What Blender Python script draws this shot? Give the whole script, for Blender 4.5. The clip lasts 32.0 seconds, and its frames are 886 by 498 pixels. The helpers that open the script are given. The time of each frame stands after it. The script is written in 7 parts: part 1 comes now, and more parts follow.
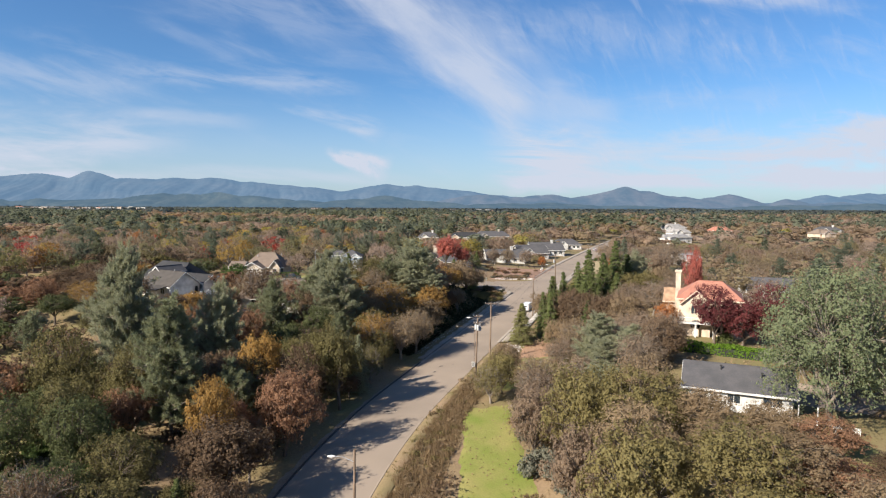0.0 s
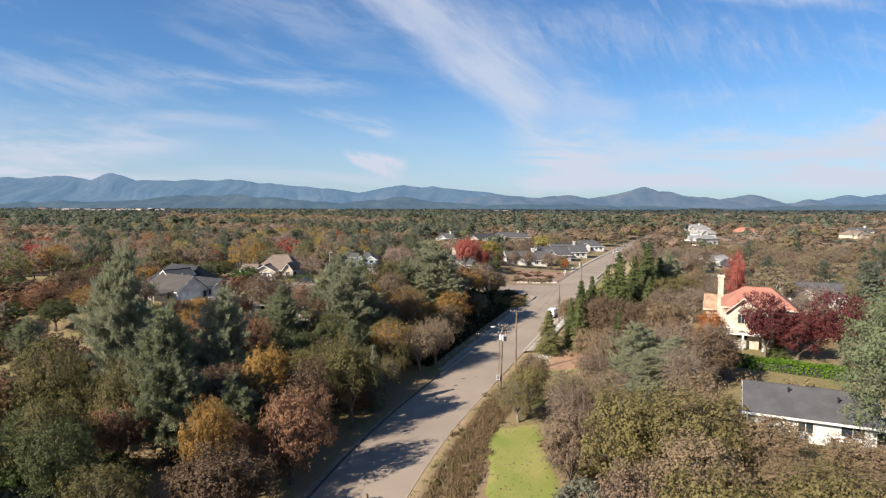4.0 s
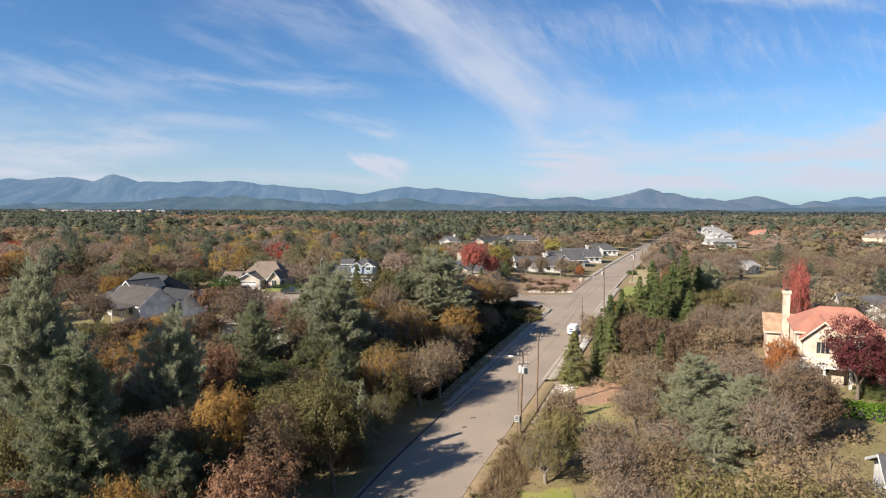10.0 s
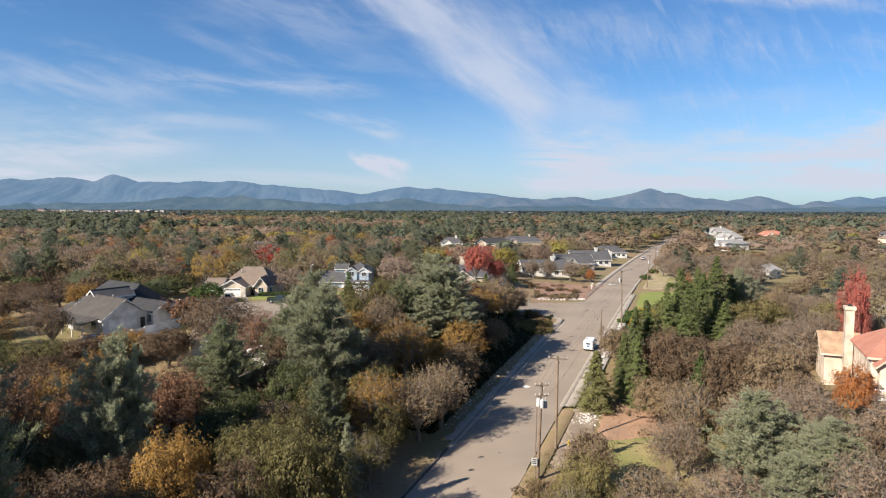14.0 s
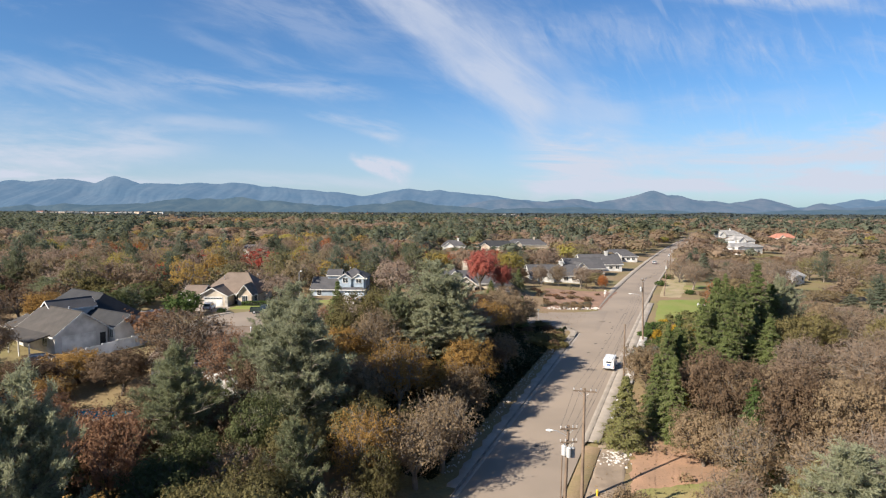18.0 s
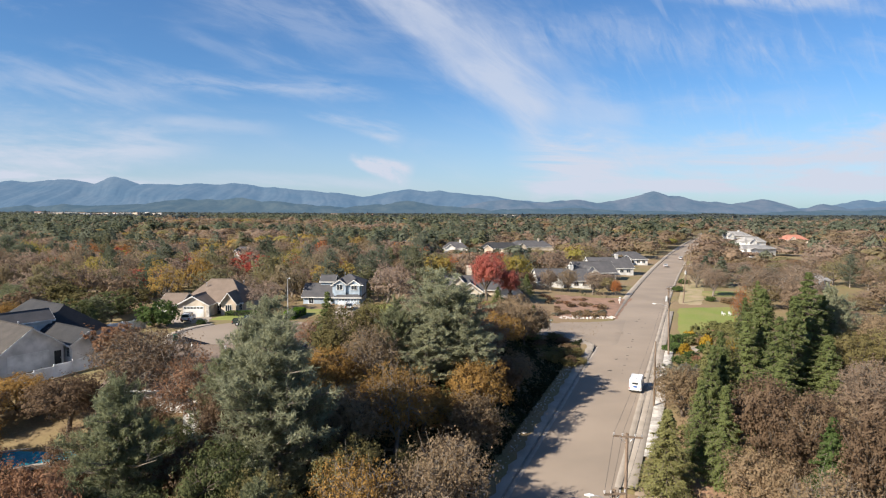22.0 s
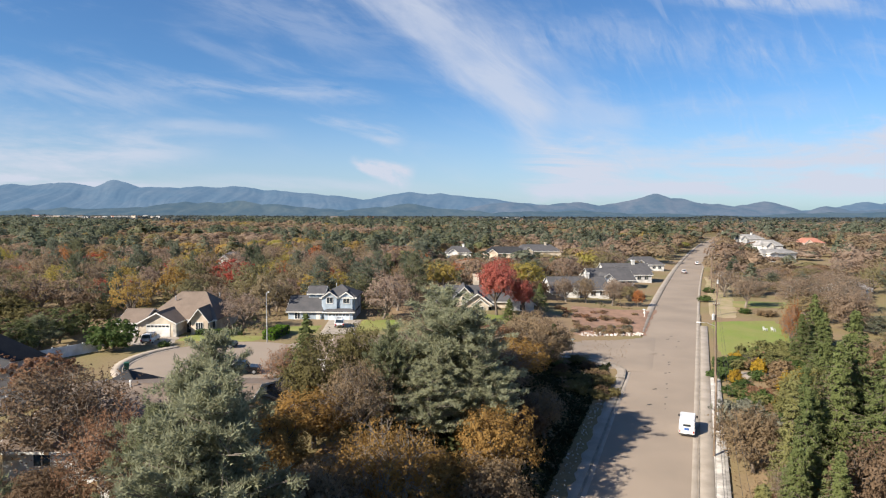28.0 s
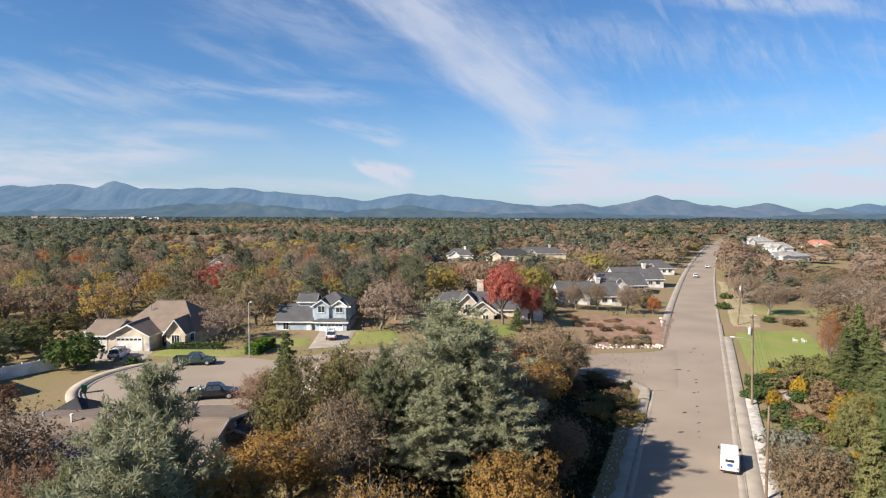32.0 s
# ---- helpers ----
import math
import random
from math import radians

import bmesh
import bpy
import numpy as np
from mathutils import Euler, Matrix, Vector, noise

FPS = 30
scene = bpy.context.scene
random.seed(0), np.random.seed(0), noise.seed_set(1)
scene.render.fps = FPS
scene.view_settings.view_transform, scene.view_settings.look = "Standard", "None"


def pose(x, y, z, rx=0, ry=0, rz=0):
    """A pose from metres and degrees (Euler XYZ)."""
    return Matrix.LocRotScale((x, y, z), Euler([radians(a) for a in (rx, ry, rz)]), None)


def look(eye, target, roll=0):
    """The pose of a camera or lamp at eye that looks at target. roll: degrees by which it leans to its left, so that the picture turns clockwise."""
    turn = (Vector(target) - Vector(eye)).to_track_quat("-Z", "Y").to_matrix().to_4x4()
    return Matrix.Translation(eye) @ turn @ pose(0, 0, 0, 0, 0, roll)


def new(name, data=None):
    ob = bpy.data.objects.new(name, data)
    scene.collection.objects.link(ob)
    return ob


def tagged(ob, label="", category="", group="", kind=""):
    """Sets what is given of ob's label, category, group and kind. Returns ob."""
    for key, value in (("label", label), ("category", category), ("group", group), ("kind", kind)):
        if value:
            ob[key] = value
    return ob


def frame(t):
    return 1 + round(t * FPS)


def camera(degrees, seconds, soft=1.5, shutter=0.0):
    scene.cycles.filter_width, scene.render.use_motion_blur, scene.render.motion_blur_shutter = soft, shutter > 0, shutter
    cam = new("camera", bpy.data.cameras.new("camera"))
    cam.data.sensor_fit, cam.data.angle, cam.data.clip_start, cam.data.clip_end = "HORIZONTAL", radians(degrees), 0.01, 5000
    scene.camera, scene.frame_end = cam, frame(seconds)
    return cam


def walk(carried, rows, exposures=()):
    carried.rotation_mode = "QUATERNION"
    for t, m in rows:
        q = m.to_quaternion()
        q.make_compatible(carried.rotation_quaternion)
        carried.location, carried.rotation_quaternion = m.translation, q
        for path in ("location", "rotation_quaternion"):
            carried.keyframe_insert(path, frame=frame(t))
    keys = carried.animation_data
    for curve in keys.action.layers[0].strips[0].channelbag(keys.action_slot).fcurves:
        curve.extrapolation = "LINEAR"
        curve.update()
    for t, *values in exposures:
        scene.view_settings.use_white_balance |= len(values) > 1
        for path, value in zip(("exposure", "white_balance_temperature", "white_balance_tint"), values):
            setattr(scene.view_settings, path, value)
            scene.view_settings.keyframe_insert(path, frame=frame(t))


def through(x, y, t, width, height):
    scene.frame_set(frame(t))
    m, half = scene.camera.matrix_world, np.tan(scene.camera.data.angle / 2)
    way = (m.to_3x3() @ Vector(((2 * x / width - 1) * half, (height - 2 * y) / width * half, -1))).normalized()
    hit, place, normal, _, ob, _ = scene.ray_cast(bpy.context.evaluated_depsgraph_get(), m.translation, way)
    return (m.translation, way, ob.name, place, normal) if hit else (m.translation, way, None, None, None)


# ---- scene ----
cam = camera(71.5, 32.0, soft=1.2)
PATH = [
    (0, (1.972, -95.014, 27.131), (2.052, -93.021, 26.987), 0.3),
    (1, (2.11, -92.954, 26.942), (2.165, -90.96, 26.795), 0.1),
    (2, (2.015, -90.877, 26.861), (2.049, -88.882, 26.72), 0.2),
    (3, (1.709, -88.698, 26.91), (1.737, -86.704, 26.769), 0.2),
    (6, (1.103, -80.3, 26.914), (1.125, -78.305, 26.774), 0.2),
    (9, (1.268, -69.653, 26.768), (1.285, -67.658, 26.632), 0.2),
    (13, (1.112, -55.64, 26.967), (1.126, -53.645, 26.83), 0.2),
    (17, (1.228, -41.262, 26.63), (1.237, -39.266, 26.501), 0.2),
    (19, (1.037, -34.683, 26.62), (1.045, -32.687, 26.491), 0.3),
    (25, (0.243, -15.674, 26.541), (0.248, -13.678, 26.419), 0.2),
    (32, (-0.309, 3.853, 26.383), (-0.307, 5.85, 26.27), 0.2),
]
walk(cam, [(t, look(eye, target, roll)) for t, eye, target, roll in PATH], ((0, 1.15), (32, 1.15)))

# ---- light ----
SUN_EL, SUN_AZ = 32.0, 236.0
world = bpy.data.worlds.new("world")
scene.world = world
world.use_nodes = True
wn, wl = world.node_tree.nodes, world.node_tree.links
wn.clear()


def wmath(op, a, b=None, c=None):
    n = wn.new("ShaderNodeMath")
    n.operation = op
    for i, v in enumerate((a, b, c)):
        if v is None:
            continue
        if isinstance(v, (int, float)):
            n.inputs[i].default_value = v
        else:
            wl.new(v, n.inputs[i])
    return n.outputs[0]


sky = wn.new("ShaderNodeTexSky")
sky.sky_type = "NISHITA"
sky.sun_disc = False
sky.sun_elevation, sky.sun_rotation = radians(SUN_EL), radians(SUN_AZ)
sky.altitude, sky.air_density, sky.dust_density, sky.ozone_density = 200, 1.0, 0.6, 2.0
coord = wn.new("ShaderNodeTexCoord")
sep = wn.new("ShaderNodeSeparateXYZ")
wl.new(coord.outputs["Generated"], sep.inputs[0])


def wramp(v, lo, hi):
    n = wn.new("ShaderNodeMapRange")
    n.interpolation_type = "SMOOTHSTEP"
    wl.new(v, n.inputs[0])
    n.inputs[1].default_value, n.inputs[2].default_value = lo, hi
    return n.outputs[0]


# bearing and rise of the view ray, as tangents
side, rise = wmath("DIVIDE", sep.outputs[0], wmath("MAXIMUM", wmath("ABSOLUTE", sep.outputs[1]), 0.05)), wmath("DIVIDE", sep.outputs[2], wmath("MAXIMUM", wmath("ABSOLUTE", sep.outputs[1]), 0.05))


def wflow(sx, sy, turn, detail=6.0, rough=0.6, dist=0.4, off=0.0):
    """Cirrus grain in bearing and rise, drawn out along one direction."""
    c, s = math.cos(radians(turn)), math.sin(radians(turn))
    u = wmath("ADD", wmath("MULTIPLY", side, c), wmath("MULTIPLY", rise, s))
    v = wmath("SUBTRACT", wmath("MULTIPLY", rise, c), wmath("MULTIPLY", side, s))
    comb = wn.new("ShaderNodeCombineXYZ")
    wl.new(wmath("MULTIPLY", u, sx), comb.inputs[0])
    wl.new(wmath("MULTIPLY", v, sy), comb.inputs[1])
    comb.inputs[2].default_value = off
    n = wn.new("ShaderNodeTexNoise")
    n.inputs["Scale"].default_value, n.inputs["Detail"].default_value = 1.0, detail
    n.inputs["Roughness"].default_value, n.inputs["Distortion"].default_value = rough, dist
    wl.new(comb.outputs[0], n.inputs["Vector"])
    return n.outputs["Fac"]


def streak(x0, y0, x1, y1, w0, w1, fade, ragged=1.0, soft=(0.35, 1.25), grain=None):
    """A band of cirrus from one bearing and rise to another, ragged at its edges."""
    dx, dy = x1 - x0, y1 - y0
    ln = math.hypot(dx, dy)
    dx, dy = dx / ln, dy / ln
    a, b = wmath("SUBTRACT", side, x0), wmath("SUBTRACT", rise, y0)
    along = wmath("DIVIDE", wmath("ADD", wmath("MULTIPLY", a, dx), wmath("MULTIPLY", b, dy)), ln)
    turn = math.degrees(math.atan2(dy, dx))
    rag = wmath("MULTIPLY", wmath("SUBTRACT", wflow(9, 26, turn, off=x0 * 7), 0.5), 2.2 * ragged)
    across = wmath("ABSOLUTE", wmath("SUBTRACT", wmath("MULTIPLY", b, dx), wmath("MULTIPLY", a, dy)))
    width = wmath("MAXIMUM", wmath("ADD", wmath("MULTIPLY", along, w1 - w0), w0), 0.002)
    q = wmath("ADD", wmath("DIVIDE", across, width), rag)
    m = wmath("SUBTRACT", 1.0, wramp(q, *soft))
    ends = wmath("MULTIPLY", wramp(along, -fade, fade), wmath("SUBTRACT", 1.0, wramp(along, 1 - fade, 1 + fade)))
    out = wmath("MULTIPLY", m, ends)
    if grain:
        out = wmath("MULTIPLY", out, wramp(wflow(grain[0], grain[1], turn + grain[2], 7.0, 0.62, 0.5, y0 * 9), 0.30, 0.62))
    return out


# cirrus: start, end, half-widths, fade, raggedness, edge, grain, strength
CIRRUS = [
    (streak(-0.20, 0.45, 0.175, 0.148, 0.060, 0.044, 0.06, 0.6, (0.25, 1.35)), 0.50),
    (streak(-0.18, 0.45, 0.19, 0.165, 0.095, 0.085, 0.10, 0.9, (0.2, 1.5), (6, 22, 0)), 0.26),
    (streak(0.19, 0.165, 0.31, 0.145, 0.045, 0.035, 0.25, 1.0, (0.1, 1.5)), 0.36),
    (streak(-0.140, 0.083, -0.056, 0.052, 0.010, 0.026, 0.16, 0.7, (0.2, 1.25), (10, 20, 20)), 0.95),
    (streak(-0.215, 0.155, -0.070, 0.118, 0.007, 0.020, 0.15, 0.9, (0.2, 1.3), (7, 30, 0)), 0.48),
    (streak(0.145, 0.082, 0.275, 0.066, 0.050, 0.040, 0.42, 1.1, (0.1, 1.5), (3, 40, 4)), 0.95),
    (streak(0.34, 0.088, 0.95, 0.112, 0.024, 0.050, 0.25, 1.1, (0.3, 1.4), (3, 20, -3)), 0.90),
    (streak(0.26, 0.042, 1.00, 0.052, 0.014, 0.020, 0.25, 1.0, (0.3, 1.4), (3, 24, 0)), 0.85),
    (streak(-0.90, 0.215, -0.45, 0.182, 0.040, 0.034, 0.18, 1.0, (0.1, 1.5), (5, 20, -9)), 0.34),
    (streak(-0.62, 0.265, -0.44, 0.220, 0.010, 0.010, 0.25, 0.9, (0.1, 1.5), (9, 40, 0)), 0.16),
    (streak(-0.46, 0.205, -0.13, 0.190, 0.022, 0.014, 0.25, 1.0, (0.1, 1.5), (8, 34, -6)), 0.38),
    (streak(-0.42, 0.285, -0.30, 0.230, 0.012, 0.010, 0.3, 0.9, (0.1, 1.5), (8, 34, 0)), 0.15),
    (streak(-0.40, 0.345, -0.12, 0.260, 0.050, 0.040, 0.25, 1.0, (0.0, 1.6), (6, 26, 0)), 0.26),
    (streak(-0.95, 0.085, -0.42, 0.105, 0.060, 0.030, 0.2, 0.9, (0.2, 1.6), (3, 20, -6)), 0.62),
    (streak(-0.95, 0.052, -0.46, 0.040, 0.018, 0.010, 0.2, 0.8, (0.2, 1.5), (4, 30, 0)), 0.62),
    (streak(-0.46, 0.142, -0.28, 0.130, 0.010, 0.010, 0.3, 0.9, (0.2, 1.5)), 0.26),
    (streak(-0.40, 0.050, -0.05, 0.040, 0.012, 0.010, 0.2, 0.8, (0.2, 1.5), (4, 30, 0)), 0.26),
    (streak(0.12, 0.285, 0.56, 0.250, 0.036, 0.034, 0.2, 1.1, (0.0, 1.6), (12, 30, -58)), 0.26),
    (streak(0.38, 0.345, 0.68, 0.338, 0.018, 0.022, 0.2, 1.0, (0.1, 1.5), (12, 30, -50)), 0.46),
    (streak(0.30, 0.170, 0.62, 0.182, 0.020, 0.020, 0.3, 1.0, (0.0, 1.6), (8, 30, 0)), 0.16),
]
wisps = wmath("MULTIPLY", wramp(wflow(13, 40, -60, 8.0, 0.6, 0.8, 5.0), 0.50, 0.82), wramp(side, 0.05, 0.35))
veil = wmath("MULTIPLY", wramp(wflow(5, 20, -12, 8.0, 0.60, 0.4), 0.46, 0.80), wramp(wflow(2.2, 6, -10, 4.0, 0.5, 0.3, 3.0), 0.38, 0.68))
bits = wmath("ADD", wmath("MULTIPLY", veil, 0.34), wmath("MULTIPLY", wisps, 0.22))
for m, k in CIRRUS:
    bits = wmath("ADD", bits, wmath("MULTIPLY", m, k))
# a pale band of haze low over the horizon, all the way round
haze = wmath("MULTIPLY", wmath("SUBTRACT", 1.0, wramp(sep.outputs[2], 0.01, 0.20)), 0.46)
cover = wmath("MINIMUM", wmath("ADD", bits, haze), 0.98)
cover = wmath("MULTIPLY", cover, wramp(sep.outputs[2], -0.02, 0.03))
mixc = wn.new("ShaderNodeMix")
mixc.data_type = "RGBA"
wl.new(cover, mixc.inputs[0])
tint = wn.new("ShaderNodeMix")
tint.data_type, tint.blend_type = "RGBA", "MULTIPLY"
tint.inputs[0].default_value = 1.0
tint.inputs[7].default_value = (0.59, 0.905, 1.23, 1)
wl.new(sky.outputs[0], tint.inputs[6])
wl.new(tint.outputs[2], mixc.inputs[6])
mixc.inputs[7].default_value = (5.75, 6.2, 7.3, 1)
back = wn.new("ShaderNodeBackground")
back.inputs[1].default_value = 0.0503
wl.new(mixc.outputs[2], back.inputs[0])
wout = wn.new("ShaderNodeOutputWorld")
wl.new(back.outputs[0], wout.inputs[0])

sun = new("sun", bpy.data.lights.new("sun", "SUN"))
sun.data.energy, sun.data.angle, sun.data.color = 5.0, radians(0.55), (1.0, 0.90, 0.765)
sx, sy = math.sin(radians(SUN_AZ)) * math.cos(radians(SUN_EL)), math.cos(radians(SUN_AZ)) * math.cos(radians(SUN_EL))
sun.matrix_world = look((sx * 100, sy * 100, math.sin(radians(SUN_EL)) * 100), (0, 0, 0))

# ---- materials ----


def mat(name, col, rough=0.8, var=0.25, scale=1.0, fine=12.0, bump=0.0, col2=None, metal=0.0, rnd=0.0, island=0.0, emit=None, spec=0.3, through=0.0):
    """Base colour varied by broad and fine noise, by object (rnd) and by loose piece (island)."""
    m = bpy.data.materials.new(name)
    m.use_nodes = True
    nt = m.node_tree
    n, l = nt.nodes, nt.links
    b = n["Principled BSDF"]
    b.inputs["Roughness"].default_value, b.inputs["Metallic"].default_value = rough, metal
    b.inputs["Specular IOR Level"].default_value = spec
    geo = n.new("ShaderNodeNewGeometry")

    def tex(s, det):
        t = n.new("ShaderNodeTexNoise")
        t.inputs["Scale"].default_value, t.inputs["Detail"].default_value = s, det
        l.new(geo.outputs["Position"], t.inputs["Vector"])
        return t.outputs["Fac"]

    def mth(op, a, c):
        q = n.new("ShaderNodeMath")
        q.operation = op
        for i, v in enumerate((a, c)):
            if isinstance(v, (int, float)):
                q.inputs[i].default_value = v
            else:
                l.new(v, q.inputs[i])
        return q.outputs[0]

    broad_f, fine_f = tex(scale, 4), tex(fine, 3)
    mix = n.new("ShaderNodeMix")
    mix.data_type = "RGBA"
    mix.inputs[6].default_value = (*col, 1)
    mix.inputs[7].default_value = (*(col2 or [c * 0.6 for c in col]), 1)
    fac = broad_f
    mr = n.new("ShaderNodeMapRange")
    mr.inputs[1].default_value, mr.inputs[2].default_value = 0.35, 0.65
    if island or rnd:
        info = n.new("ShaderNodeObjectInfo")
        fac = mth("ADD", mth("MULTIPLY", broad_f, max(0.0, 1 - island - rnd)), mth("ADD", mth("MULTIPLY", geo.outputs["Random Per Island"], island), mth("MULTIPLY", info.outputs["Random"], rnd)))
        mr.inputs[1].default_value, mr.inputs[2].default_value = 0.15, 0.85
    l.new(fac, mr.inputs[0])
    l.new(mr.outputs[0], mix.inputs[0])
    hsv = n.new("ShaderNodeHueSaturation")
    l.new(mix.outputs[2], hsv.inputs["Color"])
    l.new(mth("ADD", mth("MULTIPLY", fine_f, 2 * var), 1 - var), hsv.inputs["Value"])
    l.new(hsv.outputs[0], b.inputs["Base Color"])
    if bump:
        bp = n.new("ShaderNodeBump")
        bp.inputs["Strength"].default_value, bp.inputs["Distance"].default_value = bump, 0.05
        l.new(fine_f, bp.inputs["Height"])
        l.new(bp.outputs[0], b.inputs["Normal"])
    if through:
        tr = n.new("ShaderNodeBsdfTranslucent")
        l.new(hsv.outputs[0], tr.inputs[0])
        ms = n.new("ShaderNodeMixShader")
        ms.inputs[0].default_value = through
        l.new(b.outputs[0], ms.inputs[1])
        l.new(tr.outputs[0], ms.inputs[2])
        l.new(ms.outputs[0], n["Material Output"].inputs[0])
    # emit: a set glow, which stands in for haze on the hills
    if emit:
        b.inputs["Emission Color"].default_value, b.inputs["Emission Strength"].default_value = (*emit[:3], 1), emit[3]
    return m


def leafmat(name, c1, c2, rnd=0.3):
    c1, c2 = [c * 1.16 for c in c1], [c * 1.22 for c in c2]
    return mat(name, c1, 0.75, 0.16, 0.30, 2.5, 0, c2, rnd=rnd, island=0.22, spec=0.12, through=0.46)


M_OAKS = [
    leafmat("oak leaves brown", (0.185, 0.128, 0.082), (0.085, 0.057, 0.036)),
    leafmat("oak leaves tan", (0.295, 0.218, 0.136), (0.150, 0.110, 0.067)),
    leafmat("oak leaves olive", (0.235, 0.198, 0.085), (0.115, 0.098, 0.042)),
    leafmat("oak leaves ochre", (0.35, 0.215, 0.068), (0.19, 0.115, 0.040)),
    leafmat("oak leaves rust", (0.28, 0.160, 0.098), (0.15, 0.086, 0.052)),
    leafmat("grey twigs and leaves", (0.285, 0.210, 0.148), (0.150, 0.110, 0.078)),
    leafmat("live oak leaves", (0.125, 0.140, 0.060), (0.054, 0.062, 0.028)),
]
M_PINE3 = leafmat("soft grey-green pine needles", (0.190, 0.218, 0.118), (0.095, 0.112, 0.062))
M_OLIVE = leafmat("dark olive oak leaves", (0.165, 0.145, 0.062), (0.072, 0.063, 0.028))
M_PINE = leafmat("grey pine needles", (0.305, 0.312, 0.200), (0.165, 0.172, 0.110))
M_PINE2 = leafmat("green pine needles", (0.230, 0.242, 0.140), (0.118, 0.130, 0.074))
M_CEDAR = leafmat("cedar needles", (0.165, 0.190, 0.070), (0.076, 0.096, 0.038))
M_CEDAR2 = leafmat("golden cedar needles", (0.225, 0.218, 0.088), (0.110, 0.114, 0.048))
M_RED = leafmat("red maple leaves", (0.43, 0.140, 0.110), (0.27, 0.085, 0.066))
M_PURPLE = leafmat("purple plum leaves", (0.165, 0.050, 0.048), (0.080, 0.024, 0.027))
M_YELLOW = leafmat("yellow leaves", (0.42, 0.29, 0.04), (0.24, 0.15, 0.022))
M_ORANGE = leafmat("orange leaves", (0.38, 0.16, 0.06), (0.22, 0.095, 0.04))
M_HEDGE = leafmat("hedge leaves", (0.13, 0.22, 0.025), (0.055, 0.11, 0.014))
M_SHRUB = leafmat("dark shrub leaves", (0.098, 0.142, 0.045), (0.042, 0.064, 0.022))
M_SILVER = leafmat("silvery shrub leaves", (0.215, 0.215, 0.165), (0.11, 0.11, 0.085))
M_BRUSH = leafmat("dry brush", (0.27, 0.195, 0.115), (0.15, 0.105, 0.06))
# bank leaves: the near-black colour holds the cut bank's shade
M_BANK_SHADE = leafmat("dark ivy", (0.040, 0.048, 0.022), (0.016, 0.020, 0.010))


def tonemat(name, stops):
    """Leaves of joined woods: one colour for each tree, by its stored tone, with fine mottling."""
    m = bpy.data.materials.new(name)
    m.use_nodes = True
    n, l = m.node_tree.nodes, m.node_tree.links
    b = n["Principled BSDF"]
    b.inputs["Roughness"].default_value, b.inputs["Specular IOR Level"].default_value = 0.85, 0.1
    at = n.new("ShaderNodeAttribute")
    at.attribute_name = "tone"
    ramp = n.new("ShaderNodeValToRGB")
    el = ramp.color_ramp.elements
    while len(el) < len(stops):
        el.new(0.5)
    for e, (p, c) in zip(el, stops):
        e.position, e.color = p, (*c, 1)
    l.new(at.outputs["Fac"], ramp.inputs[0])
    geo = n.new("ShaderNodeNewGeometry")
    t = n.new("ShaderNodeTexNoise")
    t.inputs["Scale"].default_value, t.inputs["Detail"].default_value = 0.22, 3
    l.new(geo.outputs["Position"], t.inputs["Vector"])
    mr = n.new("ShaderNodeMapRange")
    mr.inputs[1].default_value, mr.inputs[2].default_value = 0.3, 0.7
    mr.inputs[3].default_value, mr.inputs[4].default_value = 0.86, 1.14
    l.new(t.outputs["Fac"], mr.inputs[0])
    hsv = n.new("ShaderNodeHueSaturation")
    hsv.inputs["Saturation"].default_value = 1.02
    l.new(ramp.outputs[0], hsv.inputs["Color"])
    l.new(mr.outputs[0], hsv.inputs["Value"])
    l.new(hsv.outputs[0], b.inputs["Base Color"])
    tr = n.new("ShaderNodeBsdfTranslucent")
    l.new(hsv.outputs[0], tr.inputs[0])
    ms = n.new("ShaderNodeMixShader")
    ms.inputs[0].default_value = 0.56
    l.new(b.outputs[0], ms.inputs[1])
    l.new(tr.outputs[0], ms.inputs[2])
    l.new(ms.outputs[0], n["Material Output"].inputs[0])
    return m


M_WOODS = tonemat("mixed autumn leaves", [(0.0, (0.345, 0.268, 0.212)), (0.18, (0.295, 0.215, 0.160)), (0.34, (0.255, 0.200, 0.130)), (0.48, (0.345, 0.255, 0.185)), (0.58, (0.245, 0.220, 0.115)),
                                           (0.68, (0.310, 0.195, 0.130)), (0.76, (0.190, 0.205, 0.105)), (0.83, (0.400, 0.275, 0.095)), (0.90, (0.310, 0.290, 0.085)), (0.95, (0.400, 0.190, 0.085)), (0.99, (0.380, 0.095, 0.080))])
M_WOODSP = tonemat("mixed pine needles", [(0.0, (0.150, 0.168, 0.118)), (0.35, (0.190, 0.202, 0.145)), (0.6, (0.118, 0.142, 0.098)), (0.8, (0.180, 0.182, 0.105)), (1.0, (0.105, 0.130, 0.094))])
# horizon woods: distance haze is tinted into these blue-grey base colours
M_WOODS_HAZE = tonemat("dark blue-green far woods", [(0.0, (0.078, 0.096, 0.094)), (0.35, (0.105, 0.118, 0.110)), (0.6, (0.066, 0.086, 0.088)), (0.8, (0.125, 0.118, 0.102)), (1.0, (0.085, 0.100, 0.092))])
M_BARK = mat("oak bark", (0.15, 0.12, 0.095), 0.9, 0.35, 1.0, 9.0, 0.4)
M_BARKP = mat("grey bark", (0.23, 0.195, 0.16), 0.9, 0.35, 1.0, 9.0, 0.4)
M_ASPH = mat("worn asphalt", (0.268, 0.218, 0.172), 0.9, 0.10, 0.09, 26.0, 0.15, (0.222, 0.182, 0.145))
M_PATCH = mat("tar patch", (0.07, 0.065, 0.06), 0.8, 0.2, 2, 20)
